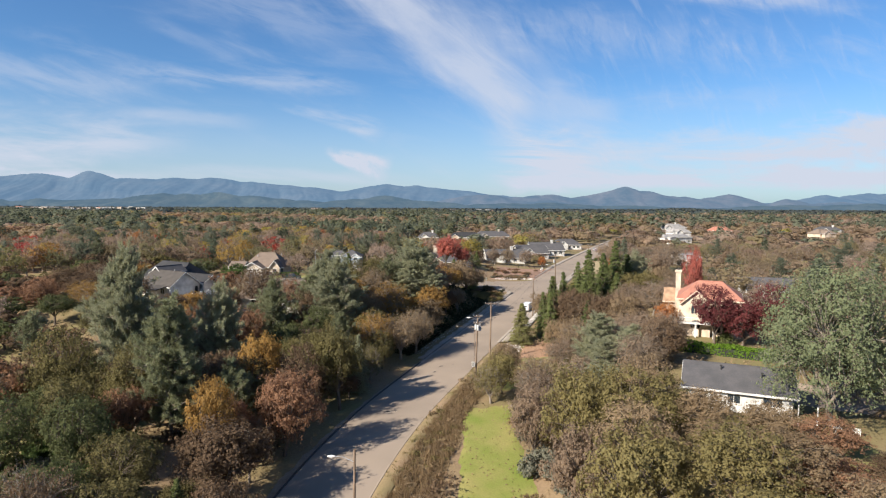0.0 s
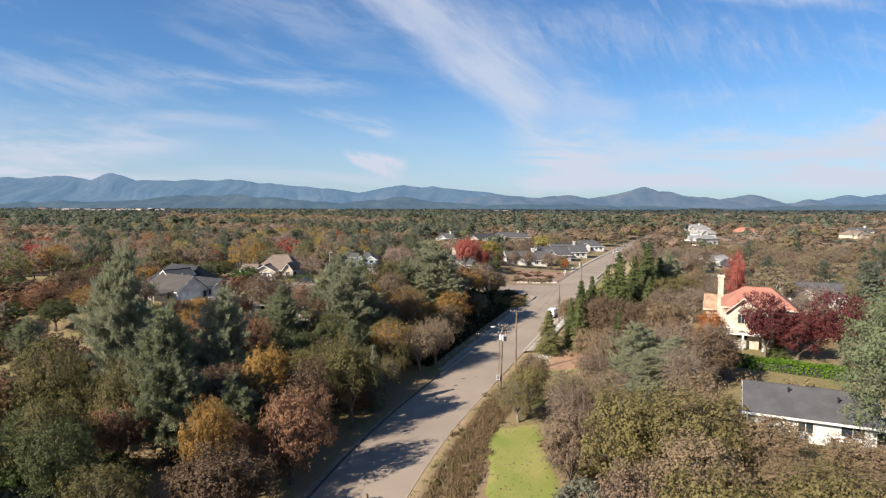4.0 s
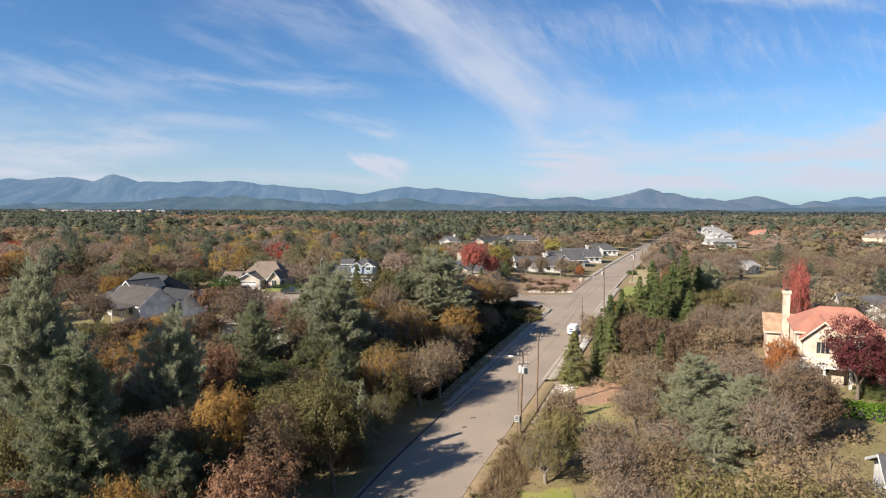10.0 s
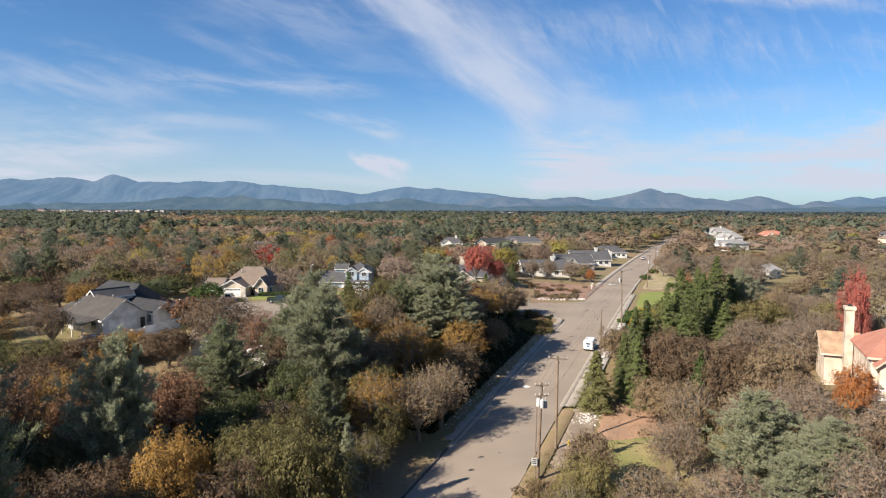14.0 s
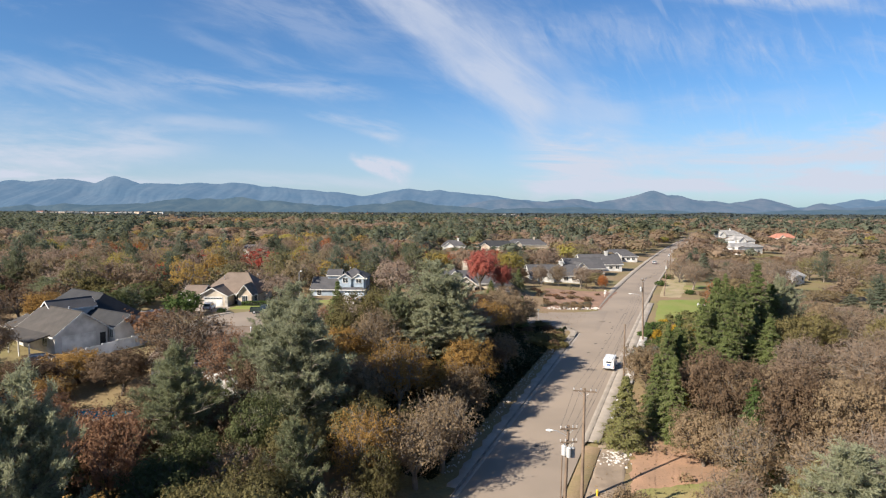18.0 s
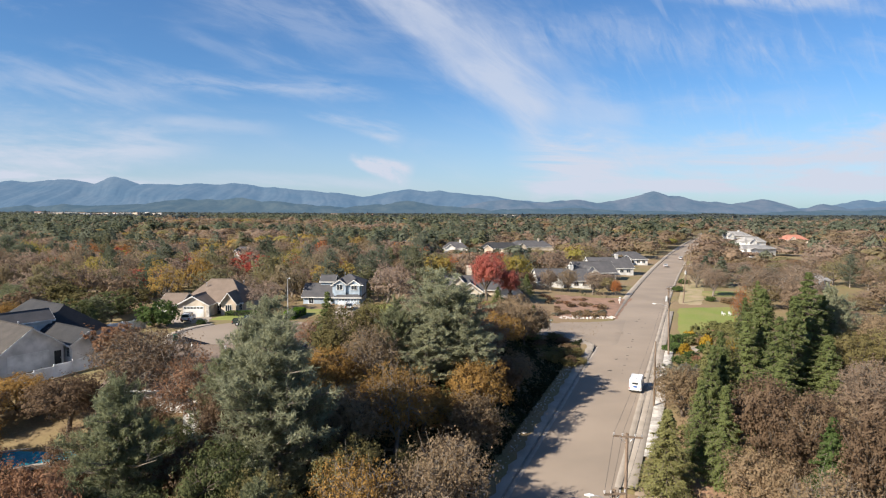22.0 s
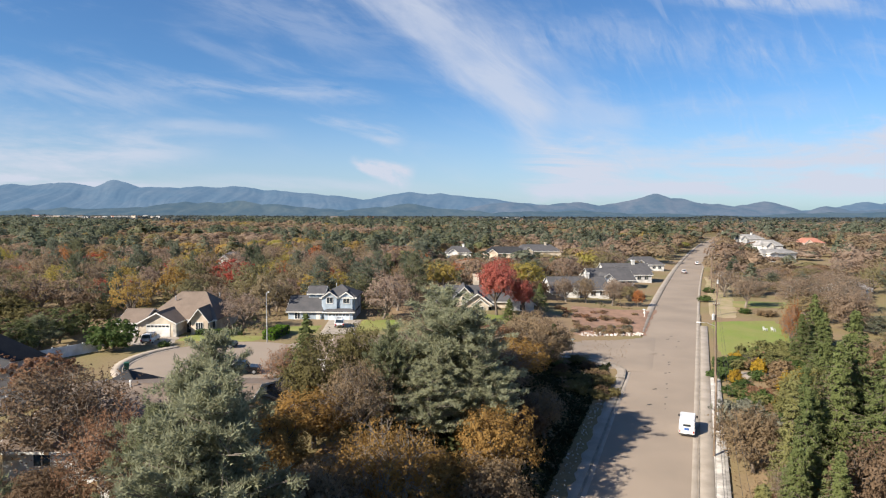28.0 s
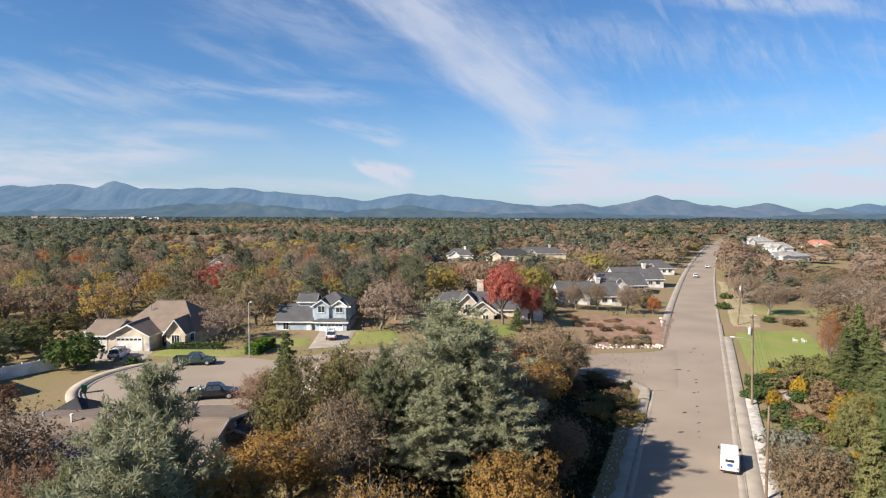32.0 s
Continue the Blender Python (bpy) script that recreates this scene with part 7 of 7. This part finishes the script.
util_pole(32.0, 63.6, -2.0, 7.6, (0.0, 0.0), 0, label="plain slender wooden pole beside the pavement", d=0.13)
util_pole(43.9, 90.1, -0.6, 12.3, (-0.25, 0.2), 1.0, -67, cans=1, lamp=(-2.4, 0.8, 9.6), label="tall wooden utility pole with a street lamp arm")
util_pole(68.7, 146.4, 0.6, 11.6, (1.0, 0.5), 2.4, -70, cans=1)
for k, yb in enumerate((189, 246, 300, 360, 430, 510)):
    xb = float(xc(yb)) + 9.6
    util_pole(xb, yb, hz(xb, yb), hz(xb, yb) + 11.5, (0.1, 0.1), 2.4, -70)
util_pole(-3.7, -42, hz(-3.7, -42), 5.6, (0.1, 0), 0, lamp=(-1.7, 0.1, 4.95 - hz(-3.7, -42)), label="wooden pole with a street lamp arm", d=0.13)
ORDER = [POLES[1], POLES[0], POLES[3], POLES[4]] + POLES[5:11]


def wire(a, b, sag, r=0.013):
    """One sagging strand: a single tube of many rings."""
    n = 14
    vs, fs = [], []
    for i in range(n + 1):
        p = a.lerp(b, i / n) - Vector((0, 0, sag * 4 * (i / n) * (1 - i / n)))
        vs += [(p.x + r * c, p.y, p.z + r * s) for c, s in ((1, 0), (0, 1), (-1, 0), (0, -1))]
        if i:
            k = (i - 1) * 4
            fs += [(k + q, k + (q + 1) % 4, k + 4 + (q + 1) % 4, k + 4 + q) for q in range(4)]
    return mesh_of("wire", vs, fs, M_WIRE)


lines = thing("overhead_wires", pose(0, 0, 0), "thin dark sagging wires between the utility poles", "wires")
for p, q in zip(ORDER[:-1], ORDER[1:]):
    if p and q:
        for i in range(min(4, len(p), len(q))):
            part("wire", wire(p[i], q[i], 0.02 * (p[i] - q[i]).length), None, lines)
part("wire", wire(Vector((43.7, 90.3, 9.2)), Vector((68.9, 146.5, 8.0)), 2.2, 0.02), None, lines)
part("wire", wire(Vector((32.0, 63.6, 7.2)), Vector((43.7, 90.3, 8.6)), 0.7, 0.02), None, lines)
part("wire", wire(Vector((12.9, 17.7, 4.2)), Vector((32.0, 63.6, 7.2)), 1.2, 0.02), None, lines)

lampc = thing("street_lamp", pose(-30.3, 98.6, hz(-30.3, 98.6)), "slim grey steel street lamp beside the court", "lamp")
tube_part("pole", [((0, 0, -0.3), (0, 0, 8.6), 0.10, 0.06)], M_METAL, lampc, 10)
tube_part("arm", [((0, 0, 8.5), (0.5, -0.7, 8.8), 0.045, 0.04)], M_METAL, lampc, 6)
tube_part("lamp_head", [((0.45, -0.65, 8.8), (0.65, -0.95, 8.82), 0.09, 0.15), ((0.65, -0.95, 8.82), (0.85, -1.25, 8.8), 0.15, 0.05)], M_GREYCAN, lampc, 8)

# ---- vehicles ----


def wheel(parent, x, y, r, w, side):
    bm = bmesh.new()
    R = Matrix.Translation((x, y, r)) @ Matrix.Rotation(math.pi / 2, 4, "X")
    bmesh.ops.create_cone(bm, cap_ends=True, segments=20, radius1=r, radius2=r, depth=w, matrix=R)
    bmesh.ops.bevel(bm, geom=[e for e in bm.edges if len(e.link_faces) == 2 and max(len(f.verts) for f in e.link_faces) > 8], offset=0.04, segments=2, affect="EDGES")
    t = part("wheel", bm, M_RUBBER, parent, "black tyre")
    bm = bmesh.new()
    bmesh.ops.create_cone(bm, cap_ends=True, segments=16, radius1=r * 0.62, radius2=r * 0.5, depth=0.05, matrix=Matrix.Translation((x, y + side * w / 2, r)) @ Matrix.Rotation(-side * math.pi / 2, 4, "X"))
    part("rim", bm, M_METAL, t)


def prism(pts, y0, y1, top_in=0.0, zsplit=None, bev=0.05):
    """A side profile carried across the width; points above zsplit are drawn in by top_in."""
    bm = bmesh.new()
    a, b = [], []
    for x, z in pts:
        k = top_in if (zsplit is not None and z > zsplit) else 0
        a.append(bm.verts.new((x, y0 + k, z)))
        b.append(bm.verts.new((x, y1 - k, z)))
    bm.faces.new(a[::-1])
    bm.faces.new(b)
    for i in range(len(pts)):
        j = (i + 1) % len(pts)
        bm.faces.new((a[i], a[j], b[j], b[i]))
    if bev:
        bmesh.ops.bevel(bm, geom=bm.edges[:], offset=bev, segments=2, affect="EDGES", clamp_overlap=True)
    return bm


def car(x, y, z, rot, paint, label, kind="suv"):
    """x forward; wheels on the ground at z."""
    o = thing("car" if kind != "pickup" else "pickup_truck", pose(x, y, z, 0, 0, rot), label, "car")
    L, W = (4.7, 1.85) if kind != "pickup" else (5.7, 1.95)
    h0, h1, r = (0.95, 1.68, 0.35) if kind == "suv" else ((0.85, 1.45, 0.32) if kind == "sedan" else (1.05, 1.80, 0.40))
    f, bk = L / 2, -L / 2
    if kind == "pickup":
        body = [(bk, 0.45), (bk, h0), (0.0 - 0.6, h0), (f - 1.2, h0 + 0.05), (f, h0 - 0.12), (f, 0.45)]
        cab = [(-0.75, h0 - 0.05), (-0.65, h1), (0.75, h1), (1.45, h0)]
    else:
        body = [(bk, 0.35), (bk, h0), (f - 1.15, h0 + 0.03), (f - 0.1, h0 - 0.16), (f, 0.6), (f - 0.05, 0.35)]
        cab = [(bk + 0.12, h0 - 0.05), (bk + (0.35 if kind == "suv" else 0.95), h1), (0.45, h1), (1.25, h0)]
    part("body", prism(body, -W / 2, W / 2, 0, None, 0.09), paint, o)
    part("cabin", prism(cab, -W / 2 + 0.06, W / 2 - 0.06, 0.16, h0 + 0.1, 0.05), paint, o)
    # glass: windscreen, back, sides
    (a0, b0), (a1, b1), (a2, b2), (a3, b3) = cab

    def pane(p, q, wy0, wy1, out):
        bm = bmesh.new()
        lo, hi = 0.14, 0.88
        pts = []
        for k in (lo, hi):
            for s in (-1, 1):
                wy = (W / 2 - 0.06) - (wy0 + (wy1 - wy0) * k)
                pts.append(Vector((p[0] + (q[0] - p[0]) * k + out[0], s * (wy - 0.10), p[1] + (q[1] - p[1]) * k + out[1])))
        bm.faces.new([bm.verts.new(c) for c in (pts[0], pts[1], pts[3], pts[2])])
        return bm
    part("windscreen", pane(cab[3], cab[2], 0, 0.16, (0.045, 0.045)), M_GLASS, o)
    part("rear_window", pane(cab[0], cab[1], 0, 0.16, (-0.05, 0.03)), M_GLASS, o)
    for s in (-1, 1):
        bm = bmesh.new()
        for xa, xb in ((a1 + 0.12, (a1 + a2) / 2 - 0.08), ((a1 + a2) / 2 + 0.08, a2 + 0.22)):
            yl, yh = s * (W / 2 - 0.025), s * (W / 2 - 0.19)
            bm.faces.new([bm.verts.new(c) for c in ((xa - 0.05, yl - s * 0.02, h0 + 0.1), (xb + 0.1, yl - s * 0.02, h0 + 0.1), (xb - 0.02, yh, h1 - 0.13), (xa, yh, h1 - 0.13))])
        part("side_window", bm, M_GLASS, o)
        box_part("headlight", (f - 0.12, f + 0.012, s * W / 2 - (0.5 if s > 0 else -0.1), s * W / 2 - (0.1 if s > 0 else -0.5), h0 - 0.34, h0 - 0.2), M_LAMPW, o)
        box_part("tail_light", (bk - 0.012, bk + 0.1, s * W / 2 - (0.32 if s > 0 else -0.06), s * W / 2 - (0.06 if s > 0 else -0.32), h0 - 0.35, h0 - 0.08), M_LAMPR, o)
        box_part("mirror", (0.95, 1.13, s * (W / 2 + 0.05) - 0.1, s * (W / 2 + 0.05) + 0.1, h0 + 0.02, h0 + 0.2), paint, o)
        for wx in (f - 0.9, bk + 0.95):
            wheel(o, wx, s * (W / 2 - 0.11), r, 0.22, s)
    box_part("bumper", (f - 0.05, f + 0.06, -W / 2 + 0.1, W / 2 - 0.1, 0.38, 0.58), M_DARK, o)
    box_part("rear_bumper", (bk - 0.06, bk + 0.05, -W / 2 + 0.1, W / 2 - 0.1, 0.38, 0.58), M_DARK, o)
    box_part("number_plate", (bk - 0.075, bk - 0.06, -0.26, 0.26, 0.62, 0.76), M_WHITE, o)
    if kind == "suv":
        for s in (-1, 1):
            box_part("roof_rail", (a1 + 0.2, a2 - 0.1, s * 0.62 - 0.02, s * 0.62 + 0.02, h1, h1 + 0.06), M_DARK, o)
        box_part("sunroof", (-0.7, 0.2, -0.4, 0.4, h1 - 0.01, h1 + 0.012), M_GLASS, o)
    if kind == "pickup":
        box_part("bed_floor", (bk + 0.12, -0.85, -W / 2 + 0.15, W / 2 - 0.15, h0 - 0.02, h0 + 0.012), M_DARK, o)
        bm = bmesh.new()
        for s in (-1, 1):
            bx(bm, bk + 0.05, -0.8, s * (W / 2 - 0.07) - 0.05, s * (W / 2 - 0.07) + 0.05, h0 - 0.1, h0 + 0.22)
        bx(bm, bk + 0.02, bk + 0.12, -W / 2 + 0.1, W / 2 - 0.1, h0 - 0.1, h0 + 0.22)
        part("bed_sides", bm, paint, o)
    return o


cz = hz(-33, 85) + 0.10
car(-36.8, 93.6, cz, 8, M_CARG, "dark green pickup truck parked at the lawn kerb", "pickup")
blk = car(-28.0, 77.2, cz, 12, M_CARB, "black pickup truck loaded with pale junk, parked by the drive", "pickup")
for i in range(7):
    box_part("junk", (-2.4 + 0.3 * i, -2.1 + 0.3 * i, -0.5 + 0.2 * (i % 3), 0.1 + 0.2 * (i % 4), 1.03, 1.3 + 0.1 * (i % 3)), M_WHITE if i % 2 else M_GREYCAN, blk, "pale junk in the truck bed" if i == 0 else "")
car(-50.2, 98.0, hz(-50, 98) + 0.1, 97, M_CARW, "white car parked before the garage", "suv")
car(-20.2, 113.0, hz(-20.2, 113) + 0.14, 100, M_CARW, "white car parked in the blue house's drive", "suv")
car(-58.2, 52.8, hz(-58, 52.8), 30, M_CARS, "silver car parked behind the fence", "sedan")
ry = 560
for cy, off, rot, paint, lab in ((255, -1.9, 67, M_CARW, "white car far along the road"), (300, 2.2, 67, M_CARW, "white car far along the road")):
    car(float(xc(cy)) + off, cy, float(zr(cy)), rot, paint, lab, "sedan")

# box-bodied mail truck at the kerb
mt = thing("mail_truck", Matrix.Translation((31.9, 71.3, float(zr(71)) + 0.02)) @ Euler((0, -0.055, radians(66))).to_matrix().to_4x4(), "white box-bodied mail truck with small blue marks", "truck")
W = 1.92
part("cargo_body", prism([(-2.25, 0.42), (-2.25, 2.12), (-2.15, 2.22), (0.95, 2.22), (1.05, 2.1), (1.35, 1.3), (1.35, 0.42)], -W / 2, W / 2, 0.05, 1.3, 0.06), M_CARW, mt)
part("hood", prism([(1.3, 0.42), (1.3, 1.22), (2.05, 1.08), (2.2, 0.95), (2.2, 0.42)], -W / 2 + 0.06, W / 2 - 0.06, 0, None, 0.07), M_CARW, mt)
bm = bmesh.new()
bm.faces.new([bm.verts.new(c) for c in ((1.37, -0.75, 1.36), (1.37, 0.75, 1.36), (1.115, 0.72, 2.02), (1.115, -0.72, 2.02))])
part("windscreen", bm, M_GLASS, mt)
for s in (-1, 1):
    box_part("side_window", (0.35, 1.0, s * (W / 2 - 0.02) - 0.02, s * (W / 2 - 0.02) + 0.02, 1.25, 1.9), M_GLASS, mt)
    box_part("stripe", (-2.1, 1.2, s * (W / 2 + 0.004) - 0.006, s * (W / 2 + 0.004) + 0.006, 1.0, 1.12), M_BLUEBAR, mt)
    box_part("mirror", (1.3, 1.4, s * (W / 2 + 0.14) - 0.1, s * (W / 2 + 0.14) + 0.1, 1.4, 1.7), M_DARK, mt)
    box_part("tail_light", (-2.275, -2.22, s * 0.8 - 0.07, s * 0.8 + 0.07, 0.7, 0.95), M_LAMPR, mt)
    box_part("headlight", (2.17, 2.22, s * 0.62 - 0.11, s * 0.62 + 0.11, 0.72, 0.92), M_LAMPW, mt)
    for wx in (1.45, -1.35):
        wheel(mt, wx, s * (W / 2 - 0.13), 0.34, 0.2, s)
box_part("rear_door", (-2.275, -2.24, -0.78, 0.78, 0.55, 2.0), M_CARW, mt, "white roll-up rear door")
box_part("rear_window", (-2.285, -2.274, -0.45, 0.45, 1.5, 1.8), M_GLASS, mt)
box_part("emblem", (-2.29, -2.274, -0.3, 0.3, 1.0, 1.32), M_BLUEBAR, mt, "small blue emblem shape")
box_part("bumper", (-2.36, -2.24, -0.9, 0.9, 0.4, 0.55), M_DARK, mt)
box_part("number_plate", (-2.3, -2.276, -0.2, 0.2, 0.6, 0.74), M_WHITE, mt)

# ---- small things ----
binx = thing("wheelie_bin", pose(-44.6, 79.0, hz(-44.6, 79) + 0.12, 0, 0, 30), "green plastic wheelie bin at the court kerb", "bin")
bm = bmesh.new()
bmesh.ops.create_cone(bm, cap_ends=True, segments=4, radius1=0.36, radius2=0.46, depth=1.0, matrix=Matrix.Translation((0, 0, 0.5)) @ Matrix.Rotation(math.pi / 4, 4, "Z"))
part("body", bm, M_BIN, binx)
box_part("lid", (-0.36, 0.36, -0.4, 0.36, 1.0, 1.08), M_BIN, binx)
for s in (-1, 1):
    wheel(binx, -0.25, s * 0.28, 0.12, 0.06, s)

pool = thing("swimming_pool", pose(-40, 37.8, hz(-40, 37.8) + 0.12, 0, 0, 25), "turquoise swimming pool with pale coping", "pool")
box_part("water", (-4.5, 4.5, -2.4, 2.4, -0.3, 0.04), M_POOL, pool)
for d in ((-5, 5, -2.9, -2.4), (-5, 5, 2.4, 2.9), (-5, -4.5, -2.4, 2.4), (4.5, 5, -2.4, 2.4)):
    box_part("coping", (*d, -0.3, 0.16), M_CONC, pool)


def manhole(x, y, r, label):
    o = thing("manhole", pose(x, y, float(zr(y)), 0, -3.3, 0), label, "manhole")
    bm = bmesh.new()
    bmesh.ops.create_cone(bm, cap_ends=True, segments=24, radius1=r, radius2=r * 0.97, depth=0.03, matrix=Matrix.Translation((0, 0, 0.0)))
    part("ring", bm, M_CONC, o)
    bm = bmesh.new()
    bmesh.ops.create_cone(bm, cap_ends=True, segments=24, radius1=r * 0.72, radius2=r * 0.7, depth=0.03, matrix=Matrix.Translation((0, 0, 0.01)))
    part("cover", bm, M_PATCH, o)


manhole(-2.8, 1.0, 0.55, "round iron manhole cover with a pale ring")
manhole(-1.6, 1.2, 0.28, "small round valve cover with a pale ring")
rp = random.Random(12)
spots = thing("road_patches", pose(0, 0, 0), "small dark tar patches on the asphalt", "patch")
for i in range(24):
    y = rp.uniform(70, 125) if i < 18 else rp.uniform(5, 60)
    d = rp.choice((-0.6, 0.9)) + rp.gauss(0, 0.35)
    x = float(xc(y)) + d
    bm = bmesh.new()
    k = 9
    vs = [bm.verts.new((rp.uniform(0.2, 0.55) * math.cos(6.283 * j / k), rp.uniform(0.12, 0.28) * math.sin(6.283 * j / k), 0.012)) for j in range(k)]
    bm.faces.new(vs)
    part("patch", bm, M_PATCH, spots, at=pose(x, y, float(zr(y)) + 0.004, 0, -3.2, 20))

hyd = thing("fire_hydrant", pose(18.2, 26.6, hz(18.2, 26.6) + 0.08), "small yellow fire hydrant", "hydrant")
tube_part("barrel", [((0, 0, 0), (0, 0, 0.55), 0.12, 0.11), ((0, 0, 0.55), (0, 0, 0.75), 0.13, 0.04)], M_YEL, hyd, 10)
tube_part("outlet", [((-0.2, 0, 0.42), (0.2, 0, 0.42), 0.06, 0.06)], M_YEL, hyd, 8)


def lawn_chair(x, y, rot, z=None, label="white wooden lawn chair on the grass"):
    o = thing("lawn_chair", pose(x, y, (hz(x, y) + 0.06) if z is None else z, 0, 0, rot), label, "chair", "lawn chairs")
    for i in range(4):
        box_part("seat_slat", (-0.3, 0.3, -0.28 + 0.15 * i, -0.15 + 0.15 * i, 0.34, 0.37), M_WHITE, o)
    for i in range(4):
        box_part("back_slat", (-0.3 + 0.155 * i, -0.17 + 0.155 * i, 0.30, 0.33, 0.36, 1.0), M_WHITE, o, at=pose(0, 0, 0, -12))
    for sx2 in (-0.32, 0.27):
        for sy2 in (-0.28, 0.3):
            box_part("leg", (sx2, sx2 + 0.06, sy2, sy2 + 0.06, 0, 0.55 if sy2 < 0 else 0.4), M_WHITE, o)
        box_part("armrest", (sx2 - 0.05, sx2 + 0.1, -0.32, 0.4, 0.55, 0.58), M_WHITE, o)
    return o


lawn_chair(71.5, 127.5, 30)
lawn_chair(73.0, 127.0, 20)
lawn_chair(46.3, -33.2, 160, label="white lawn chair beside the porch deck")
lawn_chair(47.8, -34.0, 150, label="white lawn chair beside the porch deck")

sgn = thing("street_sign", pose(24.5, 107.0, hz(24.5, 107)), "thin street sign post at the corner", "sign")
tube_part("post", [((0, 0, -0.2), (0, 0, 2.8), 0.035, 0.035)], M_METAL, sgn, 6)
plate = box_part("plate", (-0.4, 0.4, -0.015, 0.015, 2.5, 2.75), M_BIN, sgn)
box_part("lettering", (-0.3, 0.3, -0.022, -0.015, 2.58, 2.67), M_WHITE, plate)
for mx, my in ((51.6, 148.5), (50.2, 144.0)):
    mb = thing("mailbox", pose(mx, my, hz(mx, my), 0, 0, 20), "pale mailbox on a post", "mailbox")
    box_part("post", (-0.06, 0.06, -0.06, 0.06, -0.2, 1.0), M_WHITE, mb)
    part("box", prism([(-0.25, 1.0), (-0.25, 1.2), (-0.15, 1.32), (0.15, 1.32), (0.25, 1.2), (0.25, 1.0)], -0.3, 0.3, 0, None, 0.02), M_WHITE, mb)
